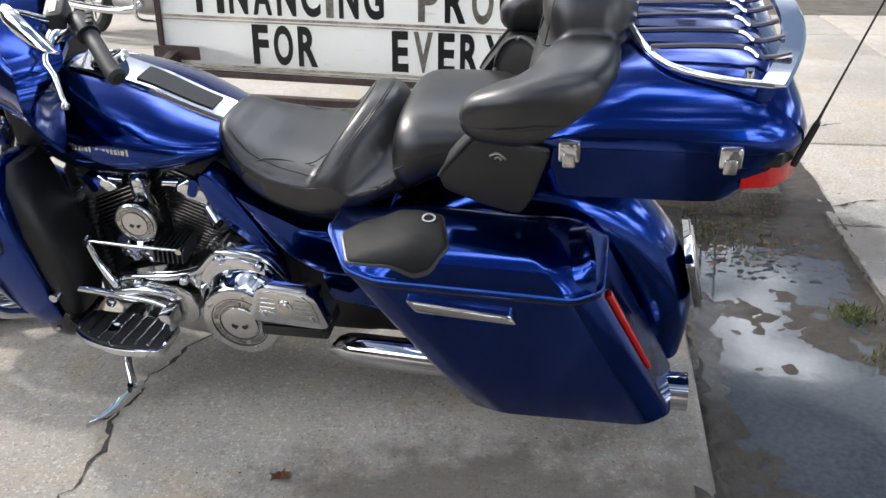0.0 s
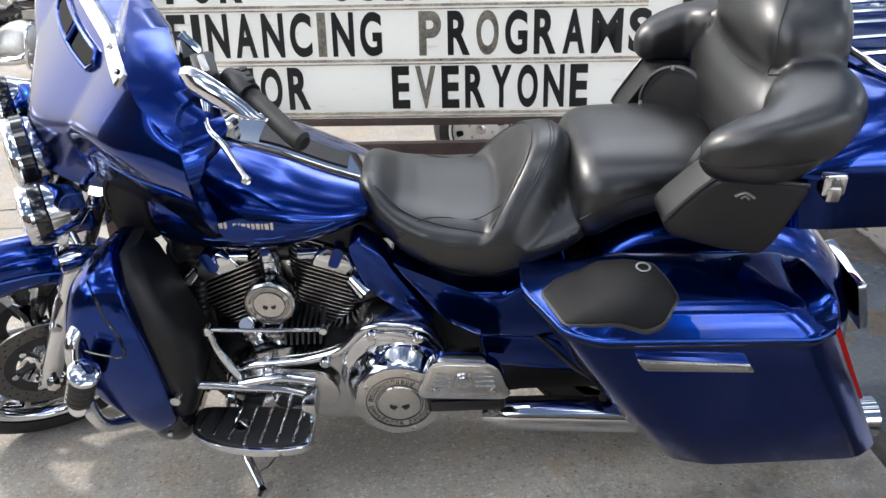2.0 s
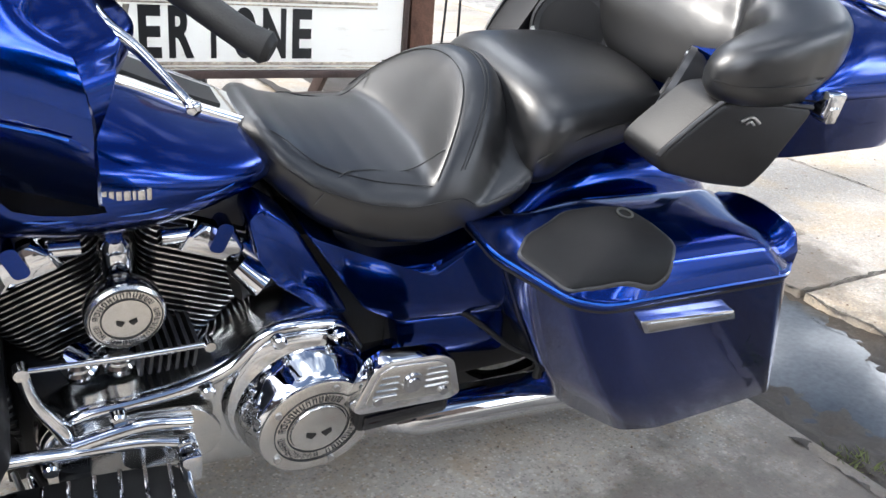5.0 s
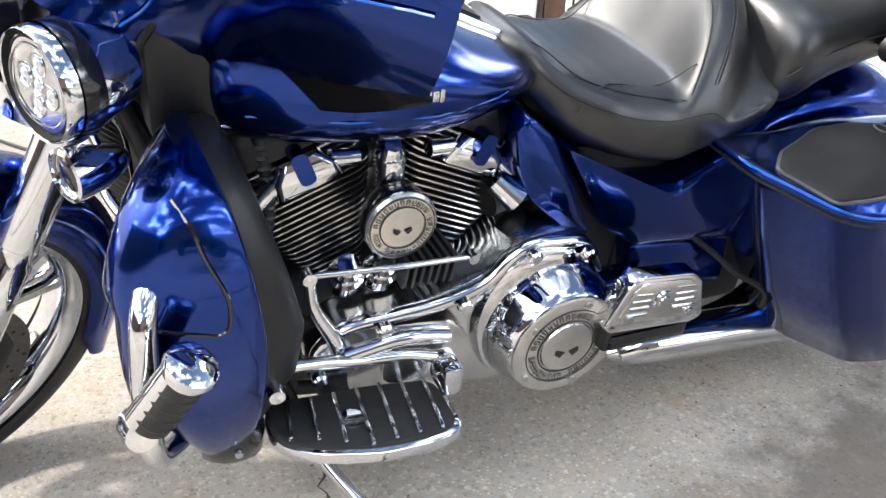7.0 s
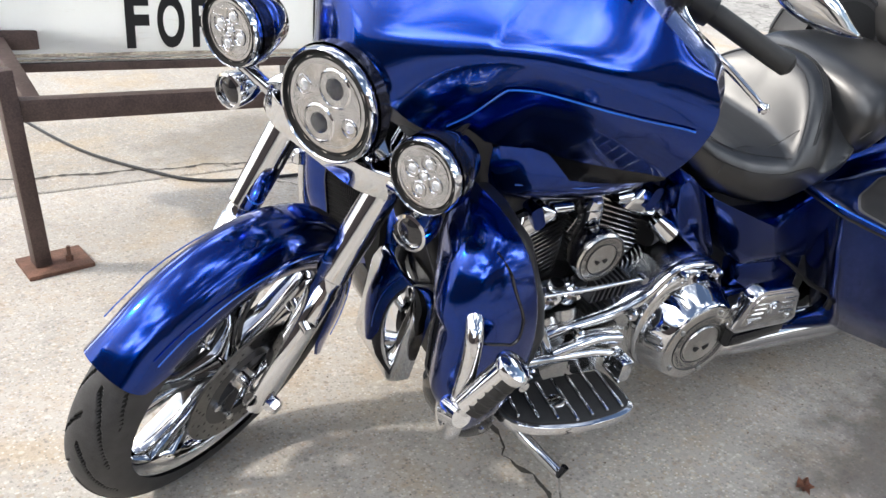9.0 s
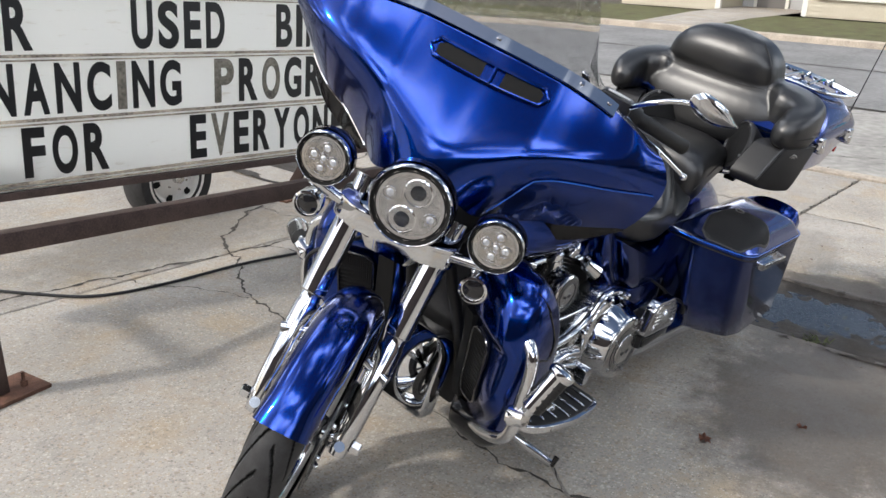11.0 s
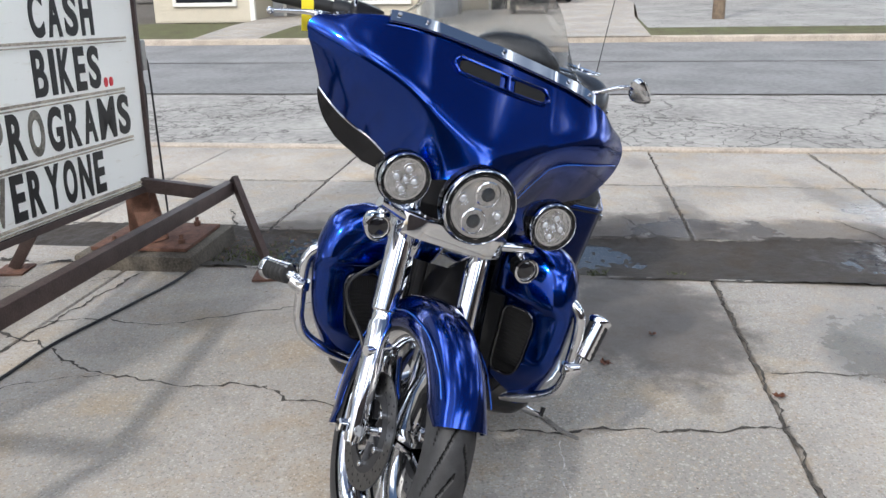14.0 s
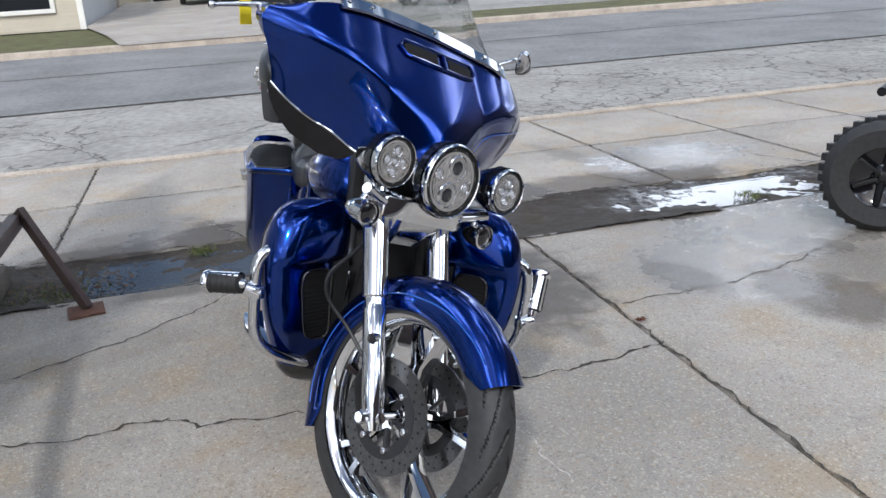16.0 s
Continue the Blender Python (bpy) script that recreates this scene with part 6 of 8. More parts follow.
# -- fork and triple clamp --
def fork():
    up = Vector((-0.438, 0, 0.899))
    for sgn in (1, -1):
        o = Vector((1.618, sgn * 0.118, 0.322))
        f = fp("fork_leg", tube([o + up * -0.035, o + up * 0.0, o + up * 0.05, o + up * 0.27, o + up * 0.275, o + up * 0.30], [0.022, 0.028, 0.030, 0.031, 0.027, 0.027], 20), CHROME, None, "chrome fork leg")
        fp("fork_cover", tube([o + up * 0.30, o + up * 0.305, o + up * 0.62], [0.027, 0.033, 0.034], 20), CHROME, f)
        fp("axle_nut", lathe([(0, 0.018), (0.02, 0.018), (0.024, 0.014), (0.024, 0)], o + Vector((0.0, sgn * 0.026, 0)), (0, sgn, 0), 6), CHROME, f)
        fp("pinch_clamp", tube([o + Vector((-0.02, 0, -0.03)), o + Vector((0.03, 0, 0.01))], 0.014), CHROME, f)
        cal = fp("brake_caliper", prism([(1.508, 0.374), (1.548, 0.304), (1.588, 0.304), (1.568, 0.404), (1.528, 0.444)], "y", sgn * 0.068, sgn * 0.118, 0.012, 0.006), BLACK, f, "black brake caliper")
        fp("fender_bracket", tube([(1.53, sgn * 0.082, 0.512), (1.553, sgn * 0.148, 0.505)], [0.018, 0.013], 14), CHROME, f)
    fp("brake_hose", tube([(1.36, -0.08, 0.72), (1.37, -0.14, 0.665), (1.365, -0.185, 0.60), (1.375, -0.170, 0.54), (1.43, -0.125, 0.485), (1.50, -0.10, 0.43)], 0.0055, 8, 40), BLACK, f, "black brake hose")
    c = fp("triple_clamp", prism([(1.44, -0.16), (1.47, -0.10), (1.47, 0.10), (1.44, 0.16), (1.36, 0.16), (1.34, 0.08), (1.34, -0.08), (1.36, -0.16)], "z", 0.80, 0.855, 0.02, 0.006), CHROME)
    bp("regulator_cover", xf(prism([(-0.10, -0.13), (0.10, -0.13), (0.11, 0.08), (0.08, 0.13), (-0.08, 0.13), (-0.11, 0.08)], "x", 0.0, 0.05, 0.02, 0.012), Matrix.Translation((1.215, 0.0, 0.36)) @ Matrix.Rotation(radians(-8), 4, "Y")), CHROME, None, "chrome regulator cover")
    fp("fork_nacelle", skin([[(x, y, z) for x, y in rounded([(1.33, -w), (1.44 - d, -w), (1.44 - d, w), (1.33, w)], 0.03, 4)] for z, w, d in ((0.72, 0.07, 0.05), (0.80, 0.10, 0.0), (0.86, 0.11, -0.01))]), CHROME, c, "chrome headlamp nacelle panel")
    fp("light_bar", tube([(1.45, -0.23, 0.86), (1.43, -0.12, 0.83), (1.43, 0, 0.825), (1.43, 0.12, 0.83), (1.45, 0.23, 0.86)], 0.014, 10, 24), CHROME, c)


fork()


# -- lamps --
def lamp(o, r, d, name, label, projectors):
    ax = Vector(d).normalized()
    o = Vector(o)
    h = fp(name, lathe([(-0.11, r * 0.35), (-0.09, r * 0.7), (-0.04, r * 0.98), (0.0, r * 1.03), (0.010, r * 1.025), (0.015, r * 0.985), (0.010, r * 0.94), (0.0, r * 0.90), (-0.022, r * 0.88), (-0.024, 0.0)], o, ax, 40), CHROME, None, label)
    fp("reflector", lathe([(0.002, r * 0.885), (-0.008, r * 0.78), (-0.004, r * 0.70), (-0.018, r * 0.52), (-0.012, r * 0.46), (-0.022, r * 0.2), (-0.024, 0)], o + ax * 0.006, ax, 12), LAMPBACK, h)
    fp("gasket", lathe([(-0.012, r * 1.02), (-0.006, r * 1.06), (-0.03, r * 1.06), (-0.035, r * 1.0)], o, ax, 40, closed=True), GLOSSBLACK, h, "black rubber gasket")
    s = Vector((0, 1, 0))
    u = ax.cross(s).normalized()
    if u.z < 0:
        u = -u
    for a, b, rr in projectors:
        q = o + (s * a + u * b) * (r * 0.9)
        rr *= 0.88
        fp("projector_ring", lathe([(-0.01, rr * r), (0.008, rr * r), (0.010, rr * r * 0.92), (0.004, rr * r * 0.86), (0.0, rr * r * 0.86)], q, ax, 24), CHROME, h)
        fp("projector_lens", lathe([(0.0, rr * r * 0.85), (0.006, rr * r * 0.7), (0.010, rr * r * 0.4), (0.011, 0.0)], q, ax, 20), PROJ if rr > 0.26 else PROJCLEAR, h)
    fp("bezel", lathe([(0.013, r * 0.955), (0.007, r * 0.90), (0.009, r * 0.83), (0.001, r * 0.795), (-0.004, r * 0.80), (0.002, r * 0.95)], o, ax, 40, closed=True), GROOVE, h, "black inner bezel ring")
    le = fp("lens", lathe([(0.004, r * 0.80), (0.016, r * 0.66), (0.022, r * 0.4), (0.024, r * 0.01), (0.021, r * 0.01), (0.019, r * 0.39), (0.013, r * 0.65), (0.002, r * 0.79)], o, ax, 36, closed=True), LENS, h, "clear domed lens")
    le.visible_shadow = False
    return h


FWD = (1, 0, 0.06)
lamp((1.478, 0.014, 0.932), 0.098, FWD, "headlight", "round chrome headlight with twin projectors", ((0.06, 0.43, 0.40), (-0.06, -0.43, 0.40), (-0.62, 0.10, 0.20), (0.62, -0.10, 0.20)))
for sgn in (1, -1):
    lamp((1.486, 0.010 + sgn * 0.219, 0.944), 0.064, FWD, "passing_lamp", "round chrome passing lamp", ((0, 0.45, 0.26), (0.42, 0.0, 0.26), (-0.42, 0.0, 0.26), (0, -0.45, 0.26), (0, 0, 0.2)))
    t = fp("turn_signal", lathe([(-0.075, 0.008), (-0.06, 0.022), (-0.03, 0.032), (0.0, 0.035), (0.012, 0.035), (0.014, 0.030), (0.006, 0.028), (0.004, 0)], (1.460, 0.008 + sgn * 0.222, 0.800), FWD, 28), CHROME, None, "bullet turn signal")
    fp("lens", lathe([(0.005, 0.028), (0.010, 0.02), (0.013, 0.0)], (1.460, 0.008 + sgn * 0.222, 0.800), FWD, 20), SMOKE, t)
    fp("stem", tube([(1.425, 0.008 + sgn * 0.222, 0.805), (1.43, sgn * 0.20, 0.85)], 0.012), CHROME, t)


# -- batwing fairing --
ROWS_F = [
    [(1.225, 0, 1.287), (1.22, 0.128, 1.285), (1.212, 0.25, 1.281), (1.21, 0.335, 1.265), (1.211, 0.402, 1.242), (1.213, 0.45, 1.213)],
    [(1.29, 0, 1.215), (1.28, 0.13, 1.212), (1.25, 0.255, 1.222), (1.235, 0.345, 1.226), (1.223, 0.425, 1.216), (1.214, 0.487, 1.205)],
    [(1.36, 0, 1.13), (1.35, 0.12, 1.13), (1.305, 0.24, 1.17), (1.275, 0.34, 1.186), (1.248, 0.43, 1.19), (1.216, 0.505, 1.186)],
    [(1.41, 0, 1.075), (1.397, 0.1, 1.072), (1.345, 0.21, 1.12), (1.302, 0.315, 1.152), (1.262, 0.425, 1.165), (1.219, 0.515, 1.167)],
    [(1.425, 0, 1.057), (1.41, 0.105, 1.04), (1.334, 0.203, 1.095), (1.296, 0.306, 1.126), (1.262, 0.415, 1.138), (1.2191, 0.512, 1.14)],
    [(1.44, 0, 1.04), (1.43, 0.112, 0.985), (1.316, 0.186, 0.985), (1.268, 0.296, 1.025), (1.240, 0.402, 1.047), (1.2159, 0.508, 1.062)],
    [(1.45, 0, 1.022), (1.44, 0.118, 0.945), (1.301, 0.155, 0.9), (1.241, 0.258, 0.915), (1.211, 0.37, 0.944), (1.2106, 0.482, 0.985)],
]


def row_pos(r, nv=46):
    """Where a row of the outline lies in the finer grid."""
    return float(np.interp(r, [0, 1, 2, 3, 4, 5, 6], [0, 1 / 3, 1, 2, 3, 11 / 3, 4])) * (nv - 1) / 4


def fairing_grid(nu=40, nv=46):
    order = (0, 1, 2, 3, 4, 5, 6)
    cols = [bspline(ROWS_F[r], nu) for r in order]
    g = np.array([bspline([c[i] for c in cols], nv) for i in range(nu)]).transpose(1, 0, 2)
    full = np.concatenate([g[:, :0:-1] * (1, -1, 1), g], axis=1)
    for _ in range(9):
        mean = full.copy()
        mean[1:-1, 1:-1] = (full[:-2, 1:-1] + full[2:, 1:-1] + full[1:-1, :-2] + full[1:-1, 2:]) / 4
        full = mean
    # the wing on the far side of the lean sits a little higher
    wj = np.clip((np.linspace(0, 1, nv) - 0.55) / 0.45, 0, 1)[:, None] ** 1.5
    wy = np.clip((-full[:, :, 1] - 0.12) / 0.15, 0, 1)
    full[:, :, 2] += 0.045 * wj * wy * wy * (3 - 2 * wy)
    # rounded outer corners, drawn in more on the side the fork turns away from
    f = np.linspace(0, 1, nv)[:, None]
    side = np.clip((np.abs(full[:, :, 1]) - 0.28) / 0.20, 0, 1.1) ** 1.5
    far = np.interp(f, [0, 0.083, 0.25, 0.5, 0.75, 0.917, 1], [0.0, 0.004, 0.008, 0.012, 0.022, 0.048, 0.070])
    near = np.interp(f, [0, 0.25, 0.5, 0.75, 1], [0.006, 0.006, 0.0, -0.012, -0.016])
    full[:, :, 1] += np.where(full[:, :, 1] < 0, far * side, -near * side)
    # outer and lower edges of the wings roll back
    out = np.clip((np.abs(np.arange(full.shape[1]) - nu + 1) - (nu - 10)) / 9, 0, 1)[None, :]
    low = np.clip((np.arange(nv) - (nv - 11)) / 10, 0, 1)[:, None] * np.clip((np.abs(full[:, :, 1]) - 0.20) / 0.08, 0, 1)
    full[:, :, 0] += 0.020 * np.sin(np.clip((np.abs(full[:, :, 1]) - 0.18) / 0.30, 0, 1) * np.pi) - 0.024 * (out ** 2.2 + low ** 2.2)
    full[:, :, 1] += 0.008 + 0.008 * np.exp(-(full[:, :, 1] / 0.22) ** 2)
    return full


FG = fairing_grid()


def fairing():
    nv, nu = FG.shape[:2]
    outer = [[tuple(p) for p in row] for row in FG]
    bm = skin(outer, closed=False)
    bmesh.ops.recalc_face_normals(bm, faces=bm.faces)
    if sum((f.normal.x for f in bm.faces)) < 0:
        bmesh.ops.reverse_faces(bm, faces=bm.faces)
    bmesh.ops.solidify(bm, geom=bm.faces[:], thickness=0.008)
    f = fp("fairing", bm, BLUE, None, "blue batwing front fairing", sharp=50)
    mid = nu // 2
    # vent slot, its shaded depth a near-black plate, with its divider
    def fg(v, k):
        v0 = int(v)
        return FG[v0, mid + k + 1] * (1 - v + v0) + FG[v0 + 1, mid + k + 1] * (v - v0)

    out = np.array((0.7, 0, 0.7))
    def v_at(z):
        return float(np.interp(-z, -FG[:, mid, 2], np.arange(nv)))

    lo_v, hi_v = v_at(1.238), v_at(1.207)
    ve = int(np.argmin(np.abs(FG[int(lo_v), mid:, 1] - FG[int(lo_v), mid, 1] - 0.128)))
    st = int(np.argmin(np.abs(FG[0, mid:, 1] - 0.335)))
    for a, b in ((-ve, -1), (1, ve)):
        ks = list(range(a, b + 1))
        up_ = [fg(lo_v + (0.5 if k in (-ve, ve) else 0), k) for k in ks]
        dn_ = [fg(hi_v - (0.5 if k in (-ve, ve) else 0), k) for k in ks]
        loop = up_ + dn_[::-1]
        fp("vent", skin([[tuple(q + out * 0.004) for q in loop], [tuple(q - out * 0.003) for q in loop]]), GROOVE, f, "black vent slot")
    rim = [fg(lo_v - 0.2, k) for k in range(-ve, ve + 1)] + [fg((lo_v + hi_v) / 2, ve + 1)] + [fg(hi_v + 0.2, k) for k in range(ve, -ve - 1, -1)] + [fg((lo_v + hi_v) / 2, -ve - 1)]
    rim += [rim[0], rim[1]]
    fp("vent_trim", tube([q + out * 0.003 for q in rim], 0.0055, 8), BLUE, f)
    fp("vent_divider", tube([fg(lo_v, 0) + out * 0.005, fg(hi_v, 0) + out * 0.005], 0.0055, 8), BLUE, f)
    # chrome strip at the foot of the windshield
    top = [FG[0, k] + np.array((0.003, 0, 0.004)) for k in range(mid - st, mid + st + 1)]
    fp("shield_trim", skin([[tuple(p + np.array(o)) for o in ((0.013, 0, -0.016), (0.018, 0, -0.010), (-0.002, 0, 0.014), (-0.009, 0, 0.009))] for p in top]), CHROME, f, "chrome windshield strip")
    for k in (-st + 3, -st // 2, 0, st // 2, st - 3):
        fp("screw", lathe([(0, 0.006), (0.004, 0.005), (0.004, 0)], FG[0, mid + k] + np.array((0.010, 0, 0.010)), (0.7, 0, 0.7), 10), CHROME, f)
    for sgn in (1,):
        pts, nrm = [], []
        k0 = int(np.argmin(np.abs(FG[int(row_pos(4.6)), mid:, 1] - 0.185)))
        for k in range(k0, 39):
            i = mid + sgn * k
            s = (k - k0) / (38 - k0)
            j = row_pos(4.54 - 0.39 * math.sin(min(1, s * 2.2) * math.pi / 2) + (1.08 * (0.22 - s) / 0.22 if s < 0.22 else 0))
            j0 = int(j)
            q = FG[j0, i] * (1 - j + j0) + FG[min(j0 + 1, nv - 1), i] * (j - j0)
            du = FG[j0, min(i + 1, nu - 1)] - FG[j0, i - 1]
            dv = FG[min(j0 + 1, nv - 1), i] - FG[j0 - 1, i]
            n_ = np.cross(du, dv)
            n_ = n_ / np.linalg.norm(n_)
            pts.append(q)
            nrm.append(n_ if n_[0] > 0 else -n_)
        fp("pinstripe", ribbon(pts, nrm, 0.0045, 0.003), STRIPE, f)
    # painted inner shell behind the outer edge, and the dash
    edge = [FG[k, 0] for k in range(nv - 1, 0, -1)] + [FG[0, k] for k in range(nu)] + [FG[k, -1] for k in range(1, nv)]
    cz = 1.10

    def drawn(back, k, kz):
        res = []
        for p in edge:
            g_ = min(1.0, max(0.0, (p[2] - 1.10) / 0.12))
            g_ = g_ * g_ * (3 - 2 * g_)
            res.append((p[0] - back * (0.12 + 0.88 * g_), p[1] * k, cz + (p[2] - cz) * kz))
        return res
    fp("inner_fairing", skin([drawn(0.0, 0.995, 0.99), drawn(0.06, 0.985, 0.97), drawn(0.11, 0.93, 0.9), drawn(0.12, 0.80, 0.82), drawn(0.09, 0.62, 0.72)], closed=False), BLUE, f, "blue painted inner fairing")
    fp("dash", skin([drawn(0.09, 0.63, 0.73), drawn(0.06, 0.45, 0.6), drawn(0.05, 0.15, 0.3), drawn(0.05, 0.02, 0.05)], closed=False), BLACK, f, "black instrument dash")
    # windshield
    sh = []
    for k in range(mid - st, mid + st + 1):
        b = FG[0, k]
        y = b[1] / 0.30
        h = 0.23 * max(0.05, 1 - abs(y) ** 3.2) ** 0.5
        sh.append([tuple(b + np.array((-0.62 * h * t, -b[1] * 0.22 * t, h * t))) for t in np.linspace(0, 1, 8)])
    bmw = skin(sh, closed=False)
    bmesh.ops.solidify(bmw, geom=bmw.faces[:], thickness=0.004)
    s = fp("windshield", bmw, SHIELD, None, "clear curved windshield")
    s.visible_shadow = False
    # smoked deflectors under the wings
    for sgn in (1, -1):
        rows = []
        path = [FG[-1, mid + sgn * k] for k in range(mid + 1) if abs(FG[-1, mid + sgn * k][1]) > 0.165]
        for t, q in zip(np.linspace(0, 1, len(path)), path):
            w = float(np.interp(t, [0, 0.06, 0.15, 0.35, 0.7, 0.86, 0.95, 1], [0.02, 0.06, 0.085, 0.122, 0.108, 0.085, 0.055, 0.02])) * (0.66 if sgn > 0 else 0.6)
            p = Vector((q[0] - 0.008, q[1], q[2] - 0.001))
            rows.append([tuple(p + Vector((-0.30 * w * s_, sgn * 0.03 * math.sin(s_ * 3) * w, -0.95 * w * s_))) for s_ in (0, 0.25, 0.5, 0.75, 1)])
        bmd = skin(rows, closed=False)
        bmesh.ops.solidify(bmd, geom=bmd.faces[:], thickness=0.005)
        df = fp("wind_deflector", bmd, SMOKE, None, "smoked black wind deflector")
        # thin chrome tube added on the right edge in place of its highlight
        if sgn < 0:
            fp("deflector_highlight", tube([q + np.array((-0.004, 0, -0.003)) for q in path], 0.0032, 8), CHROME, df, "bright edge line standing in for a highlight")
    return f


fairing()


# -- handlebar, controls, mirrors --
def handlebar():
    h = fp("handlebar", tube([(1.02, 0.40, 1.215), (1.06, 0.33, 1.22), (1.15, 0.20, 1.16), (1.20, 0.10, 1.08), (1.22, 0, 1.05), (1.20, -0.10, 1.08), (1.15, -0.20, 1.16), (1.06, -0.33, 1.22), (1.02, -0.40, 1.215)], 0.014, 12, 40), CHROME, None, "chrome handlebar with black grips")
    for sgn in (1, -1):
        fp("grip", tube([(1.022, sgn * 0.40, 1.213), (1.018, sgn * 0.41, 1.212), (0.985, sgn * 0.53, 1.19), (0.975, sgn * 0.553, 1.187), (0.972, sgn * 0.56, 1.186)], [0.016, 0.019, 0.019, 0.021, 0.014], 16), GRIPRUB, h, "black ribbed grip")
        sh = fp("switch_housing", tube([(1.045, sgn * 0.34, 1.22), (1.03, sgn * 0.375, 1.217), (1.022, sgn * 0.405, 1.213)], [0.024, 0.030, 0.026], 16), BLACK, h)
        rs = fp("reservoir", prism([(1.098, sgn * 0.285), (1.108, sgn * 0.372), (1.066, sgn * 0.378), (1.052, sgn * 0.292)], "z", 1.222, 1.262, 0.012, 0.005), BLACK, h, "black fluid reservoir")
        fp("reservoir_label", prism([(1.086, sgn * 0.300), (1.092, sgn * 0.360), (1.078, sgn * 0.362), (1.072, sgn * 0.302)], "z", 1.260, 1.264, 0.004, 0.001), ALLOY, rs)
        fp("perch", tube([(1.070, sgn * 0.352, 1.212), (1.100, sgn * 0.375, 1.208), (1.114, sgn * 0.415, 1.203)], [0.022, 0.020, 0.012], 12, 10), CHROME, h)
        for q in (0.352, 0.372, 0.392):
            fp("switch_button", box((1.004, sgn * q - 0.007, 1.226), (1.020, sgn * q + 0.007, 1.243), 0.003), GRIPRUB, h)
        fp("lever", tube([(1.100, sgn * 0.375, 1.207), (1.118, sgn * 0.425, 1.200), (1.122, sgn * 0.458, 1.196), (1.110, sgn * 0.490, 1.186), (1.101, sgn * 0.545, 1.166), (1.0975, sgn * 0.563, 1.158), (1.097, sgn * 0.571, 1.155), (1.0965, sgn * 0.578, 1.152)], [0.011, 0.010, 0.009, 0.007, 0.0055, 0.006, 0.0105, 0.006], 12, 40), CHROME, h, "chrome hand lever")
        mr = fp("mirror", tube([(1.09, sgn * 0.36, 1.24), (1.13, sgn * 0.40, 1.29), (1.14, sgn * 0.46, 1.33), (1.12, sgn * 0.53, 1.34)], 0.007, 10, 14), CHROME, None, "chrome teardrop mirror")
        ring = catmull([(1.175, sgn * 0.425, 1.372), (1.16, sgn * 0.46, 1.388), (1.12, sgn * 0.53, 1.372), (1.08, sgn * 0.59, 1.335), (1.062, sgn * 0.61, 1.318), (1.085, sgn * 0.55, 1.305), (1.13, sgn * 0.48, 1.315), (1.168, sgn * 0.43, 1.345), (1.175, sgn * 0.425, 1.372)], 36)[:-1]
        ring = np.array([(1.150 + (q[0] - 1.175) * 0.85, sgn * (0.478 + (abs(q[1]) - 0.425) * 0.80), 1.360 + (q[2] - 1.372) * 0.90) for q in ring])
        c = ring.mean(0)
        fp("mirror_shell", skin([[tuple(c + (p - c) * k + np.array((0.8 * dx, sgn * 0.3 * dx, 0.1 * dx))) for p in ring] for k, dx in ((0.1, 0.034), (0.5, 0.030), (0.85, 0.018), (1.0, 0.0), (0.98, -0.006))]), CHROME, mr)
        fp("mirror_glass", skin([[tuple(c + (p - c) * k + np.array((-0.0075, -sgn * 0.003, 0))) for p in ring] for k in (0.92, 0.02)]), CHROME, mr)
    fp("dash_trim", skin([[(1.098, 0.239, 1.275), (1.137, 0.286, 1.190), (1.118, 0.300, 1.192), (1.070, 0.262, 1.236)], [(1.090, 0.222, 1.275), (1.129, 0.268, 1.190), (1.110, 0.283, 1.192), (1.062, 0.245, 1.236)]]), GLOSSBLACK, h)
    fp("dash_trim_edge", beam((1.096, 0.232, 1.277), (1.068, 0.255, 1.239), 0.022, 0.006, 0.002), CHROME, h)
    fp("price_tag", prism([(-0.475, 1.135), (-0.445, 1.145), (-0.475, 1.225), (-0.505, 1.215)], "x", 1.08, 1.083, 0, 0.0005), YELLOW, None, "yellow paper tag")
    fp("cable", tube([(1.18, 0.22, 1.05), (1.30, 0.20, 0.98), (1.33, 0.16, 0.85), (1.25, 0.13, 0.72)], 0.006, 8, 24), BLACK, h)


handlebar()


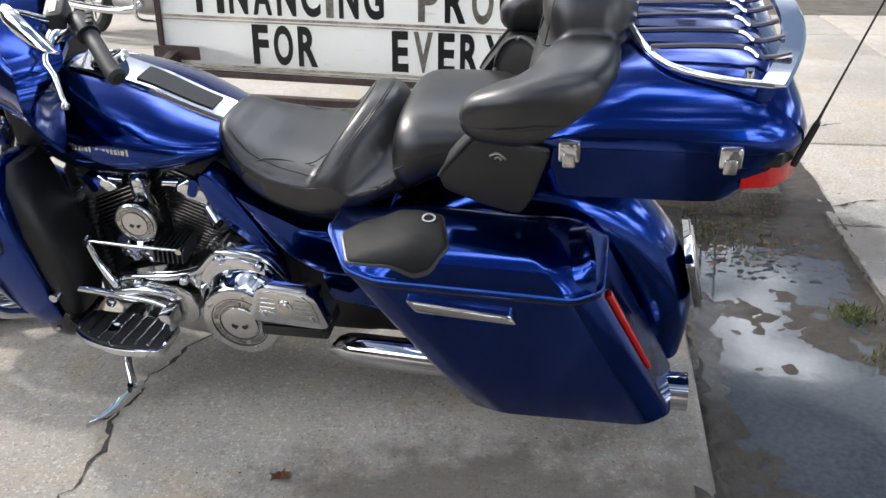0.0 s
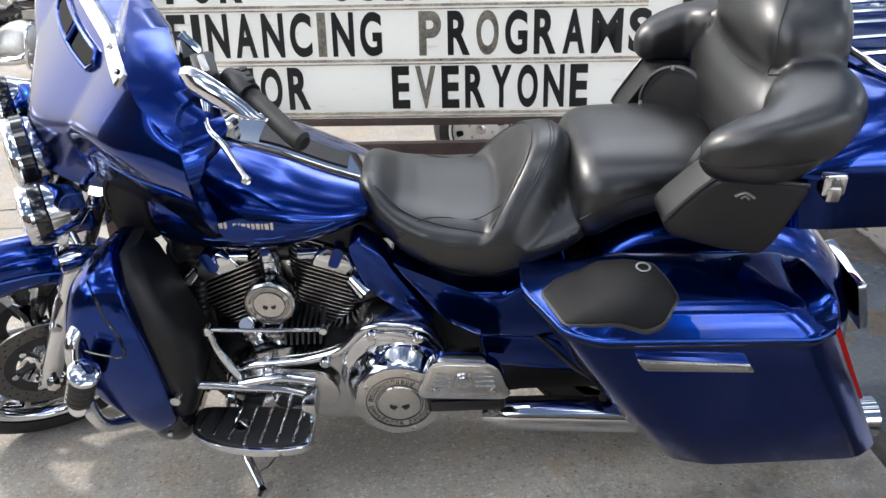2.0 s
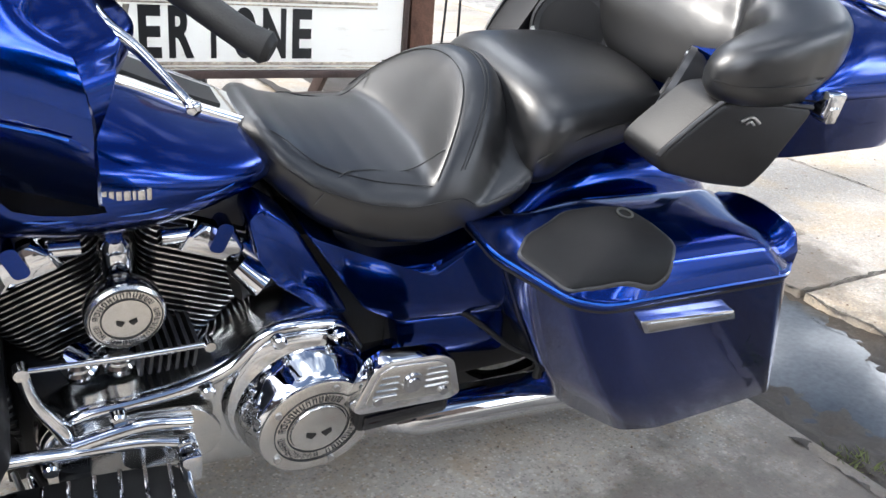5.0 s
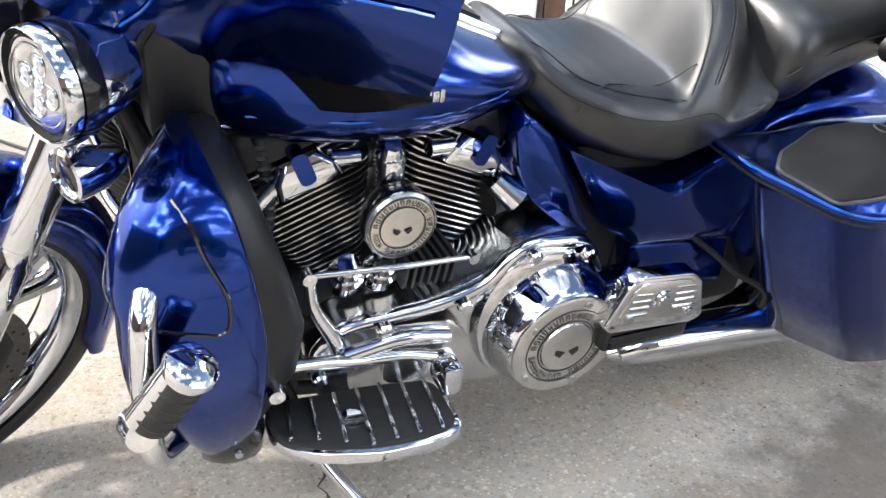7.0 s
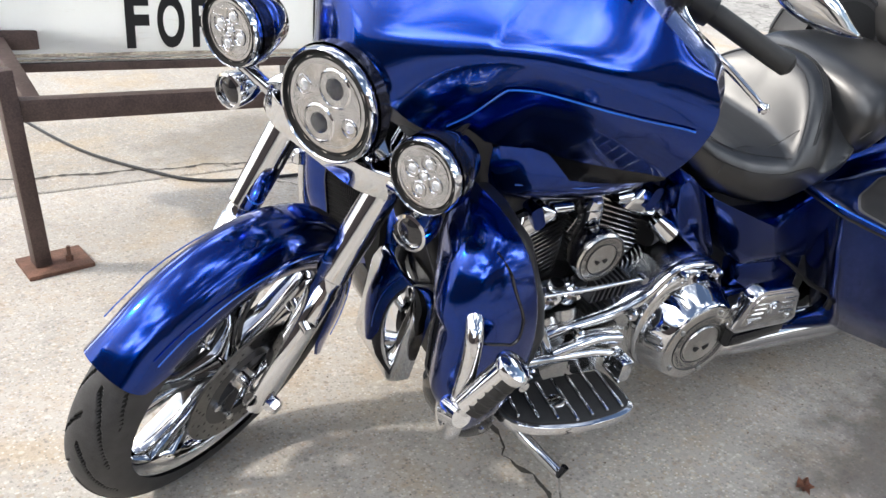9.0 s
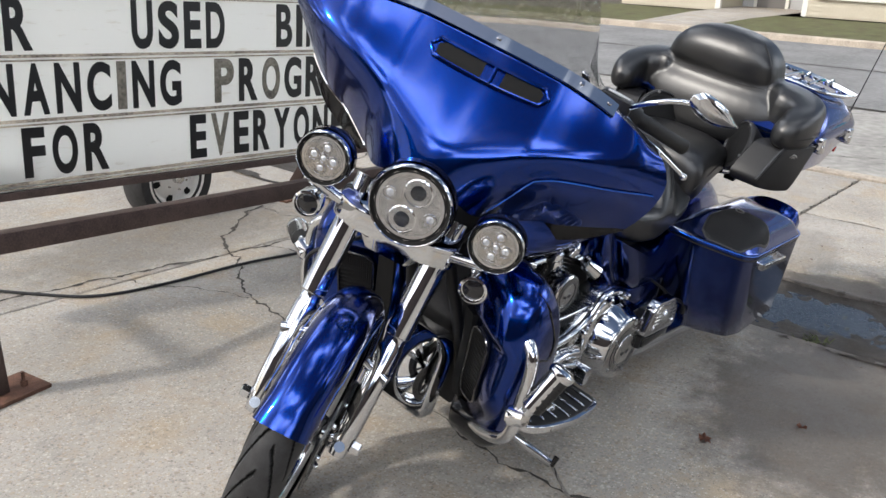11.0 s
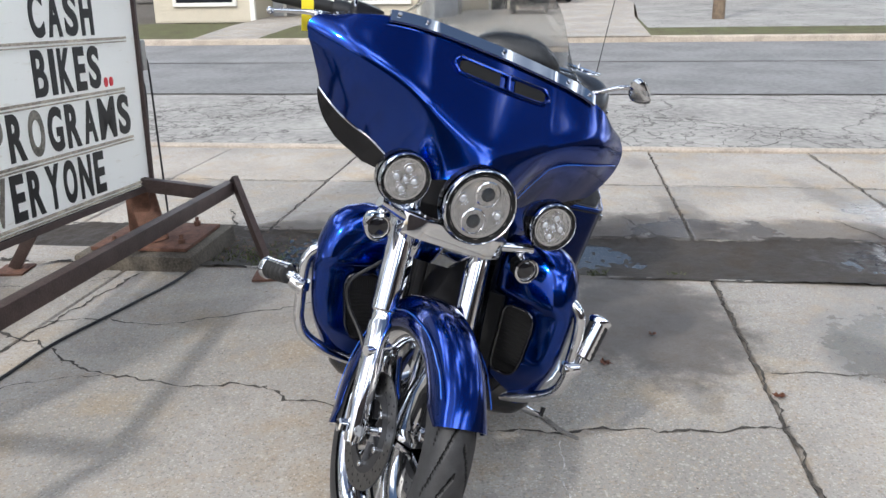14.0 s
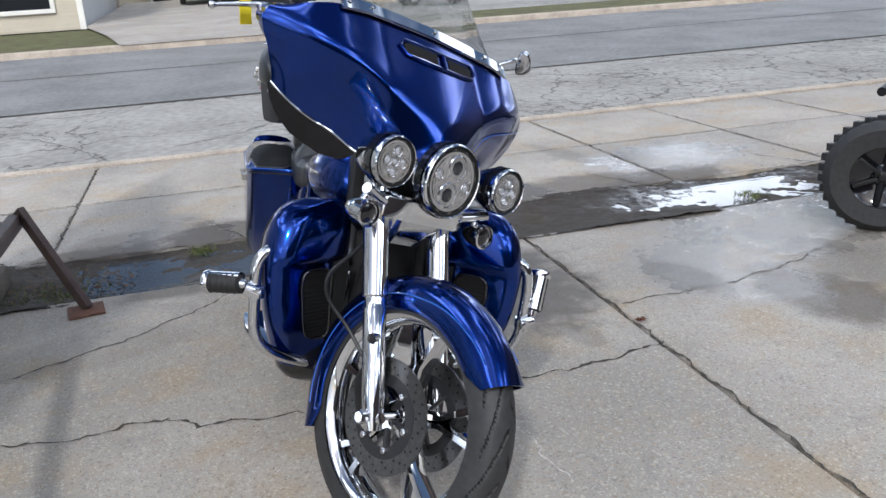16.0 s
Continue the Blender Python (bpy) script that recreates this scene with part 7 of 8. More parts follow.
# -- lower fairings, engine guard --
def lower(sgn):
    fl = (lambda b: b) if sgn > 0 else mirror_y
    keys = [(0.795, 1.205, 1.235, 0.17, 0.27), (0.775, 1.195, 1.27, 0.15, 0.325), (0.73, 1.178, 1.310, 0.135, 0.362), (0.65, 1.160, 1.338, 0.13, 0.382), (0.55, 1.145, 1.343, 0.13, 0.380), (0.45, 1.142, 1.332, 0.13, 0.366), (0.36, 1.150, 1.282, 0.135, 0.343), (0.29, 1.168, 1.245, 0.145, 0.310), (0.250, 1.185, 1.222, 0.16, 0.27)]
    rings = []
    for z, x0, x1, y0, y1 in catmull(keys, 64):
        w = min(1, (x1 - x0) / 0.15)
        r = min(1.0, max(0.0, (0.640 - z) / 0.022)) * min(1.0, max(0.0, (z - 0.262) / 0.03)) * 0.020
        rings.append([(x, y, z) for x, y in bspline([(x0, y0), (x0, y0), (x0 + 0.085 * w - r, y0), (x1 - 0.012 - r, y1 - 0.095 + 0.3 * r), (x1 + 0.006 - 0.6 * r, y1 - 0.055 + 0.8 * r), (x1 - 0.030 * w, y1 + 0.004), (x0 + 0.055 * w, y1 + 0.006), (x0, y1 - 0.006), (x0, y1 - 0.012)], 90, True)])
    lo = bp("lower_fairing", fl(skin(rings)), BLUE, None, "blue lower fairing pod")
    kk = np.array(keys)[::-1]

    def face(z, s, out):
        x0, x1, y0, y1 = (float(np.interp(z, kk[:, 0], kk[:, n])) for n in (1, 2, 3, 4))
        a, b = Vector((x0 + 0.085 * min(1, (x1 - x0) / 0.15), y0)), Vector((x1 - 0.012, y1 - 0.085))
        d = b - a
        nn = Vector((d.y, -d.x)).normalized()
        q = a + d * s + nn * out
        return (q.x, q.y, z)

    def mesh_edge(z):
        """How far the rounded corners pull the grille in at this height."""
        e = max(0.0, 0.035 - min(z - 0.385, 0.605 - z)) / 0.035
        return 0.13 * (1 - math.sqrt(max(0.0, 1 - e * e)))

    zs = np.linspace(0.385, 0.605, 26)
    off = -0.010
    part("radiator_grille", fl(skin([[face(z, 0.30 + mesh_edge(z), off - 0.02), face(z, 0.31 + mesh_edge(z), off), face(z, 0.83 - mesh_edge(z), off), face(z, 0.84 - mesh_edge(z), off - 0.02)] for z in zs])), GROOVE, lo, "black mesh grille")
    rim = [face(z, 0.305 + mesh_edge(z), off + 0.002) for z in zs] + [face(z, 0.835 - mesh_edge(z), off + 0.002) for z in zs[::-1]]
    part("grille_rim", fl(tube(rim + rim[:2], 0.004, 8)), GLOSSBLACK, lo)
    part("inner_duct", fl(skin([[face(z, 0.0, off - 0.02), face(z, 0.01, off + 0.004), face(z, 0.25, off + 0.004), face(z, 0.26, off - 0.02)] for z in np.linspace(0.34, 0.620, 12)])), GROOVE, lo, "black inner panel")
    for k in range(18):
        z = 0.393 + k * 0.0121
        part("grille_bar", fl(beam(face(z, 0.325 + mesh_edge(z), off + 0.001), face(z, 0.815 - mesh_edge(z), off + 0.001), 0.003, 0.003, 0)), SPEAKER, lo)
    for k in range(14):
        c = 0.345 + k * 0.0345
        part("grille_bar", fl(beam(face(0.392, c, off + 0.002), face(0.598, c, off + 0.002), 0.003, 0.003, 0)), SPEAKER, lo)
    part("vent_panel", fl(skin([[(x, y, z) for x, y in rounded([(a, 0.16), (b, 0.16), (b, c), (a, c - 0.03)], 0.02, 3)] for z, a, b, c in ((0.785, 1.170, 1.204, 0.275), (0.74, 1.145, 1.184, 0.330), (0.62, 1.105, 1.160, 0.358), (0.52, 1.078, 1.150, 0.357), (0.43, 1.085, 1.149, 0.344), (0.33, 1.120, 1.160, 0.314), (0.262, 1.15, 1.185, 0.278), (0.245, 1.17, 1.195, 0.25))])), BLACK, lo, "black plastic rear vent")

    part("lower_scoop", fl(skin([[(x, y, z) for x, y in rounded([(a, 0.15), (b, 0.15), (b, c - 0.02), (b - 0.03, c), (a + 0.02, c), (a, c - 0.03)], 0.018, 3)] for z, a, b, c in ((0.345, 1.145, 1.225, 0.322), (0.31, 1.130, 1.236, 0.326), (0.27, 1.130, 1.232, 0.318), (0.240, 1.145, 1.222, 0.295), (0.226, 1.165, 1.210, 0.265))])), GLOSSBLACK, lo, "black lower scoop")

    def skirt(z, d):
        ring = min(rings, key=lambda q: abs(q[0][2] - z))
        x0 = min(p[0] for p in ring)
        x, y, _ = min((p for p in ring if p[1] > 0.26), key=lambda p: abs(p[0] - x0 - d) - 0.05 * p[1])
        return (x, y, z)

    part("panel_seam", fl(tube([skirt(0.765, 0.060), skirt(0.735, 0.055), skirt(0.70, 0.050), skirt(0.65, 0.043), skirt(0.62, 0.042), skirt(0.595, 0.048), skirt(0.588, 0.062), skirt(0.595, 0.085), skirt(0.606, 0.115), skirt(0.620, 0.150)], 0.0032, 6, 40)), GLOSSBLACK, lo)
    part("screw", fl(lathe([(0, 0.007), (0.004, 0.006), (0.004, 0)], (1.18, 0.326, 0.295), (0, 1, 0), 10)), CHROME, lo)


for s_ in (1, -1):
    lower(s_)

GUARD = [(1.20, 0.20, 0.655), (1.25, 0.29, 0.665), (1.285, 0.355, 0.662), (1.300, 0.392, 0.635), (1.305, 0.402, 0.58), (1.308, 0.400, 0.50), (1.306, 0.397, 0.435), (1.298, 0.378, 0.385), (1.280, 0.335, 0.348), (1.240, 0.265, 0.308), (1.18, 0.17, 0.268), (1.14, 0.10, 0.250)]
guard = bp("engine_guard", tube(GUARD, 0.0165, 16, 70), CHROME, None, "chrome tubular engine guard")
part("guard_tube", mirror_y(tube(GUARD, 0.0165, 16, 70)), CHROME, guard)
for sgn, tip in ((1, (1.260, 0.457, 0.606)), (-1, (1.250, -0.520, 0.545))):
    a_, b_ = Vector((1.315, sgn * 0.425, 0.495 if sgn > 0 else 0.565)), Vector(tip)
    dz = a_.z - 0.495
    ax_ = (b_ - a_).normalized()
    pg = bp("highway_peg", tube([(1.32, sgn * 0.392, 0.47 + dz), (1.318, sgn * 0.43, 0.485 + dz)], [0.026, 0.02], 14), CHROME, None, "chrome highway foot peg")
    part("clamp", lathe([(-0.014, 0.025), (0.014, 0.025)], (1.318, sgn * 0.40, 0.475 + dz), (0, 0, 1), 18), CHROME, pg)
    part("peg_stem", tube([a_, a_.lerp(b_, 0.15)], [0.012, 0.016], 16), CHROME, pg)
    part("peg_rubber", tube([a_.lerp(b_, 0.13), a_.lerp(b_, 0.17), a_.lerp(b_, 0.95), b_], [0.020, 0.0280, 0.0290, 0.0285], 24), GRIPRUB, pg, "black rubber grip")
    for t_ in (0.30, 0.46, 0.62, 0.78):
        part("grip_ring", lathe([(-0.004, 0.0285), (0, 0.0300), (0.004, 0.0285)], a_.lerp(b_, t_), ax_, 24), GRIPRUB, pg)
    side_ = ax_.cross(Vector((0, 1, 0))).normalized()
    strip_ = side_ * math.copysign(0.0105, side_.z)
    part("peg_strip", tube([a_.lerp(b_, 0.16) + strip_, a_.lerp(b_, 0.98) + strip_], 0.0215, 20), CHROME, pg, "chrome front strip")
    part("peg_cap", lathe([(-0.006, 0.031), (0.004, 0.0345), (0.012, 0.033), (0.018, 0.024), (0.019, 0.0)], b_, ax_, 24), CHROME, pg)


# -- engine --
def cylinder(name, lean):
    t = radians(lean)
    d = Vector((math.sin(t), 0, math.cos(t)))
    base = Vector((0.895, 0.02, 0.33))
    cyl = bp(name, lathe([(0.12, 0.075), (0.41, 0.075)], base, d, 24), ENGINE, None, "black finned engine cylinder")
    m = Matrix((Vector((math.cos(t), 0, -math.sin(t))), Vector((0, 1, 0)), d)).transposed().to_4x4()
    for k in range(23):
        h = 0.135 + k * 0.0115
        w = min(0.108, 0.058 + 0.0042 * k)
        c_ = min(w, h * math.tan(radians(22.5)) - 0.028)
        lo_, hi_ = (-c_, w) if lean > 0 else (-w, c_)
        pts = rounded([(lo_, -0.10), (hi_, -0.10), (hi_, 0.105), (hi_ - 0.02, 0.12), (lo_ + 0.02, 0.12), (lo_, 0.105)], 0.015, 3)
        bmf = skin([[(x, y, z) for x, y in pts] for z in (0, 0.0032)])
        bmf.faces.ensure_lookup_table()
        for f_ in bmf.faces:
            if len(f_.verts) > 4:
                f_.material_index = 1
        xf(bmf, Matrix.Translation(base + d * h) @ m)
        part("fin", bmf, FINMAT, cyl, second=ENGINE)
    rb = part("rocker_box", xf(skin([[(x, y, z) for x, y in rounded([(-a, -0.09), (a, -0.09), (a, b), (-a, b)], 0.025, 4)] for z, a, b in ((0.0, 0.095, 0.12), (0.03, 0.095, 0.12), (0.055, 0.085, 0.105), (0.075, 0.06, 0.08))]), Matrix.Translation(base + d * 0.40) @ m), BLACK, cyl)
    part("head_bolt_cover", xf(skin([[(x, y, z) for x, y in rounded([(-a, 0.10), (a, 0.10), (a, b), (-a, b)], 0.012, 4)] for z, a, b in ((0.0, 0.055, 0.145), (0.03, 0.05, 0.15), (0.05, 0.03, 0.14))]), Matrix.Translation(base + d * 0.345) @ m), CHROME, cyl, "chrome head cover")
    part("cover_inset", xf(skin([[(x, y, z) for x, z in rounded([(-0.013, 0.0), (0.013, 0.0), (0.013, 0.055), (-0.013, 0.055)], 0.012, 5)] for y in (0.12, 0.152, 0.156)]), Matrix.Translation(base + d * 0.36) @ m), BLUE, cyl, "blue oval inset")
    for k in (-0.045, 0.045):
        part("cover_stub", xf(tube([(k, 0.13, 0.01), (k * 1.9, 0.135, -0.005)], 0.014, 14), Matrix.Translation(base + d * 0.36) @ m), CHROME, cyl)


FINMAT = mat("fin_edge_metal", (0.55, 0.55, 0.54), 0.25, 1.0, 0, 60, 0.2)
cylinder("front_cylinder", 22.5)
cylinder("rear_cylinder", -22.5)
bp("crankcase", loftx([(1.08, 0, 0.33, 0.10, 0.10, 0.09, 3), (1.05, 0, 0.34, 0.17, 0.13, 0.12, 3.5), (0.85, 0, 0.34, 0.18, 0.15, 0.14, 3.5), (0.6, 0, 0.33, 0.18, 0.14, 0.13, 3.5), (0.48, 0, 0.33, 0.16, 0.12, 0.10, 3)], 20, 32), ENGINE)
bp("voltage_regulator", box((1.075, -0.115, 0.25), (1.165, 0.115, 0.70), 0.015), ENGINE, None, "black electrics cover behind the frame tubes")
hose = bp("wiring_hose", tube([(1.10, 0.125, 0.73), (1.088, 0.135, 0.62), (1.10, 0.14, 0.50), (1.085, 0.14, 0.38), (1.06, 0.14, 0.30)], 0.013, 12, 30), BLACK, None, "black corrugated hose")
for k in range(24):
    z_ = 0.33 + k * 0.0165
    part("hose_ring", lathe([(-0.004, 0.014), (0, 0.0165), (0.004, 0.014)], (float(np.interp(z_, (0.30, 0.38, 0.50, 0.62, 0.73), (1.06, 1.085, 1.10, 1.088, 1.10))), float(np.interp(z_, (0.5, 0.62, 0.73), (0.14, 0.135, 0.125))), z_), (0, 0, 1), 12), BLACK, hose)
bp("steering_head_cover", box((1.15, -0.15, 0.74), (1.25, 0.15, 1.00), 0.02), BLACK, None, "black cover round the steering head")
bp("oil_pan", box((0.55, -0.13, 0.17), (1.0, 0.13, 0.24), 0.02), ENGINE)
bp("down_tube", tube([(1.28, 0.06, 0.78), (1.18, 0.09, 0.5), (1.10, 0.11, 0.24), (0.9, 0.12, 0.19), (0.5, 0.12, 0.20)], 0.017, 12, 30), ENGINE)
bp("down_tube", tube([(1.28, -0.06, 0.78), (1.18, -0.09, 0.5), (1.10, -0.11, 0.24), (0.9, -0.12, 0.19), (0.5, -0.12, 0.20)], 0.017, 12, 30), ENGINE)
bp("intake", tube([(0.80, -0.02, 0.60), (0.895, 0.0, 0.61), (0.99, -0.02, 0.60)], 0.03, 14, 12), ALLOY)


def horn():
    o = Vector((0.905, 0.175, 0.605))
    h = bp("horn", lathe([(0, 0.045), (0.02, 0.058), (0.045, 0.060), (0.05, 0.058)], o, (0, 1, 0), 36), GLOSSBLACK, None, "round horn with chrome medallion cover")
    part("medallion", lathe([(0.045, 0.0), (0.046, 0.058), (0.056, 0.059), (0.060, 0.055), (0.060, 0.0)], o, (0, 1, 0), 40), BRUSHED, h)
    ring_marks(o + Vector((0, 0.0605, 0)), 0.037, 0.052, h)
    part("bracket", tube([(0.905, 0.14, 0.60), (0.905, 0.165, 0.655), (0.905, 0.16, 0.70), (0.91, 0.12, 0.72)], [0.02, 0.024, 0.022, 0.012], 12, 16), CHROME, h)
    part("acorn_nut", lathe([(0, 0.024), (0.02, 0.026), (0.04, 0.022), (0.052, 0.012), (0.054, 0)], (0.905, 0.15, 0.672), (0.05, 0.5, 0.8), 18), CHROME, h)


def ring_marks(o, r0, r1, parent, blocks=30, lift=0.0013):
    """A dark ring of unreadable raised marks with a plain dark shape at the centre."""
    part("badge_ring", lathe([(0, r0 + 0.001), (0.0012, r0 + 0.001), (0.0012, r0 - 0.001), (0, r0 - 0.001)], o, (0, 1, 0), 40, closed=True), LETTER, parent)
    part("badge_ring", lathe([(0, r1 + 0.0015), (0.0012, r1 + 0.0015), (0.0012, r1), (0, r1)], o, (0, 1, 0), 40, closed=True), LETTER, parent)
    bm = bmesh.new()
    rnd = random.Random(5)
    for k in range(blocks):
        if k % 13 == 0:
            continue
        a = 2 * math.pi * k / blocks
        step = 2 * math.pi / blocks
        lo_, hi_ = r0 + 0.22 * (r1 - r0), r1 - 0.20 * (r1 - r0)
        bars = [(-0.30, -0.18, lo_, hi_), (0.18, 0.30, lo_, hi_)]
        for f in rnd.sample((0.0, 0.42, 0.86), rnd.choice((1, 1, 2))):
            bars.append((-0.18, 0.18, lo_ + f * (hi_ - lo_), lo_ + (f + 0.14) * (hi_ - lo_)))
        for t0, t1, ra, rb in bars:
            bm.faces.new([bm.verts.new(o + Vector((math.cos(a + t * step) * r, 0.0012, math.sin(a + t * step) * r))) for t, r in ((t0, ra), (t1, ra), (t1, rb), (t0, rb))])
    part("badge_relief", bm, LETTER, parent, smooth=False)["kind"] = "stuff"
    bm = bmesh.new()
    s = r0 * 0.42
    for dx in (-1, 1):
        vs = [bm.verts.new(o + Vector((dx * a * s, lift, b * s))) for a, b in ((0.15, -0.35), (0.95, -0.05), (1.0, -0.45), (0.55, -0.8))]
        bm.faces.new(vs)
    part("badge_shape", bm, LETTER, parent, smooth=False)


horn()


# -- primary drive cover with its round clutch cover --
primary = bp("primary_cover", prism([(0.685, 0.545), (0.62, 0.548), (0.545, 0.530), (0.500, 0.46), (0.490, 0.34), (0.54, 0.250), (0.66, 0.228), (0.82, 0.240), (0.98, 0.275), (1.045, 0.32), (1.055, 0.385), (1.01, 0.435), (0.92, 0.445), (0.82, 0.458), (0.735, 0.490)], "y", 0.12, 0.235, 0.03, 0.014), SATIN, None, "polished chrome primary drive cover", sharp=30)
part("cover_ridge", tube([(1.04, 0.232, 0.34), (1.03, 0.232, 0.39), (0.98, 0.234, 0.424), (0.90, 0.236, 0.433), (0.82, 0.238, 0.444), (0.745, 0.239, 0.472), (0.685, 0.240, 0.530), (0.62, 0.240, 0.534), (0.555, 0.238, 0.516), (0.512, 0.234, 0.455)], [0.008, 0.010, 0.012, 0.013, 0.013, 0.013, 0.013, 0.013, 0.012, 0.010], 14, 50), CHROME, primary)
part("dome_base", prism([(0.695, 0.53), (0.62, 0.535), (0.55, 0.51), (0.505, 0.445), (0.495, 0.34), (0.53, 0.26), (0.65, 0.235), (0.73, 0.28), (0.765, 0.38), (0.745, 0.47)], "y", 0.22, 0.26, 0.05, 0.02), CHROME, primary)
part("clutch_dome", lathe([(0.0, 0.128), (0.025, 0.122), (0.045, 0.112), (0.058, 0.108), (0.062, 0.104), (0.062, 0.0)], (0.615, 0.258, 0.372), (0, 1, 0), 48), CHROME, primary, "domed chrome clutch cover")
dd = part("clutch_medallion", lathe([(0.0, 0.104), (0.006, 0.103), (0.008, 0.098), (0.008, 0.0)], (0.615, 0.319, 0.372), (0, 1, 0), 48), BRUSHED, primary, "round brushed medallion")
ring_marks(Vector((0.615, 0.3275, 0.372)), 0.056, 0.078, dd, 36, 0.0055)
part("raised_disc", lathe([(0, 0.052), (0.004, 0.050), (0.005, 0.045), (0.005, 0)], (0.615, 0.327, 0.372), (0, 1, 0), 36), BRUSHED, dd)
for k in range(5):
    a = k * 2 * math.pi / 5 + 0.6
    part("bolt", lathe([(0, 0.006), (0.004, 0.006), (0.004, 0)], (0.615 + 0.09 * math.cos(a), 0.327, 0.372 + 0.09 * math.sin(a)), (0, 1, 0), 8), ALLOY, dd)
for x, z in ((0.672, 0.526), (0.562, 0.512), (0.79, 0.448), (1.035, 0.35), (0.93, 0.43), (0.53, 0.30)):
    part("bolt", lathe([(0, 0.013), (0.012, 0.013), (0.016, 0.009), (0.016, 0)], (x, 0.255, z), (0, 1, 0), 12), CHROME, primary)
part("inspection_panel", prism([(0.93, 0.43), (0.80, 0.42), (0.76, 0.36), (0.78, 0.30), (0.93, 0.31)], "y", 0.255, 0.266, 0.03, 0.003), BRUSHED, primary)


# -- controls on the left side --
FLOOR_PLAN = [(1.128, 0.245), (1.128, 0.335), (1.07, 0.375), (0.97, 0.402), (0.88, 0.404), (0.828, 0.392), (0.826, 0.27), (0.95, 0.252)]


def floorboard():
    f = bp("floorboard", prism(FLOOR_PLAN, "z", 0.285, 0.305, 0.03, 0.004), CHROME, None, "chrome rider floorboard with black rubber ribs")
    part("rubber_pad", prism([(1.120, 0.250), (1.120, 0.330), (1.065, 0.366), (0.97, 0.391), (0.885, 0.393), (0.838, 0.383), (0.836, 0.277), (0.95, 0.258)], "z", 0.303, 0.311, 0.03, 0.003), GRIPRUB, f)
    for k in range(7):
        x = 0.862 + k * 0.039
        y1 = 0.386 if x < 0.98 else 0.386 - (x - 0.98) * 0.42
        part("rib", beam((x - 0.006, 0.262, 0.313), (x + 0.006, y1, 0.313), 0.007, 0.009, 0.002), CHROME, f)
    part("badge", lathe([(0, 0.02), (0.004, 0.019), (0.004, 0)], (1.0, 0.325, 0.312), (0, 0, 1), 20), CHROME, f)
    part("bracket", beam((1.0, 0.14, 0.29), (1.0, 0.30, 0.285), 0.05, 0.02), BLACK, f)
    g = bp("floorboard", mirror_y(prism(FLOOR_PLAN, "z", 0.285, 0.305, 0.03, 0.004)), CHROME, None, "chrome rider floorboard with black rubber ribs")


floorboard()


def passenger_board():
    p = bp("passenger_board", prism([(0.570, 0.422), (0.540, 0.505), (0.515, 0.522), (0.405, 0.512), (0.378, 0.490), (0.352, 0.405), (0.375, 0.395), (0.555, 0.408)], "y", 0.325, 0.358, 0.012, 0.008), CHROME, None, "folded chrome passenger footboard")
    part("cover_face", prism([(0.550, 0.432), (0.527, 0.500), (0.507, 0.511), (0.412, 0.502), (0.392, 0.484), (0.372, 0.417)], "y", 0.356, 0.361, 0.010, 0.002), BRUSHED, p)
    for k in range(4):
        z = 0.446 + k * 0.014
        for a, b in ((0.535 - 0.004 * k, 0.490), (0.435, 0.388 + 0.003 * k)):
            part("slot", beam((a, 0.362, z), (b, 0.362, z - 0.003), 0.003, 0.004, 0), SATIN, p)
    part("badge", lathe([(0, 0.021), (0.005, 0.020), (0.005, 0.013), (0.007, 0.012), (0.007, 0)], (0.462, 0.361, 0.466), (0, 1, 0), 24), CHROME, p)
    for x, z in ((0.525, 0.437), (0.395, 0.428)):
        part("bolt", lathe([(0, 0.009), (0.004, 0.008), (0.004, 0)], (x, 0.361, z), (0, 1, 0), 12), CHROME, p)
    part("rubber_pad", box((0.365, 0.235, 0.352), (0.548, 0.345, 0.400), 0.010), GRIPRUB, p)
    part("pad_edge", box((0.375, 0.340, 0.360), (0.540, 0.352, 0.392), 0.006), GLOSSBLACK, p)
    part("hinge", box((0.42, 0.20, 0.38), (0.52, 0.26, 0.43), 0.006), CHROME, p)


passenger_board()


def shift_linkage():
    s = bp("shift_linkage", tube([(1.056, 0.25, 0.552), (0.92, 0.255, 0.547), (0.79, 0.25, 0.54)], 0.0048, 10), CHROME, None, "chrome gear shift rod and levers")
    part("rod_end", lathe([(-0.011, 0.011), (0.011, 0.011)], (1.056, 0.25, 0.552), (0, 1, 0), 16), CHROME, s)
    part("rod_end", lathe([(-0.010, 0.009), (0.010, 0.009)], (0.785, 0.25, 0.54), (0, 1, 0), 16), CHROME, s)
    part("shift_arm", tube([(1.056, 0.25, 0.552), (1.045, 0.25, 0.49), (1.01, 0.255, 0.42), (0.995, 0.26, 0.37)], [0.010, 0.010, 0.014, 0.012], 12, 14), CHROME, s)
    part("toe_lever", tube([(1.13, 0.30, 0.43), (1.06, 0.29, 0.415), (0.99, 0.28, 0.395), (0.90, 0.28, 0.385), (0.845, 0.285, 0.372)], 0.011, 12, 20), CHROME, s)
    part("toe_peg", tube([(1.13, 0.29, 0.43), (1.13, 0.36, 0.43)], 0.012, 12), CHROME, s)
    part("heel_peg", box((0.815, 0.275, 0.325), (0.848, 0.335, 0.380), 0.006), CHROME, s)
    part("rod", tube([(1.0, 0.272, 0.40), (0.90, 0.272, 0.415), (0.82, 0.272, 0.40)], 0.014, 12, 12), CHROME, s)


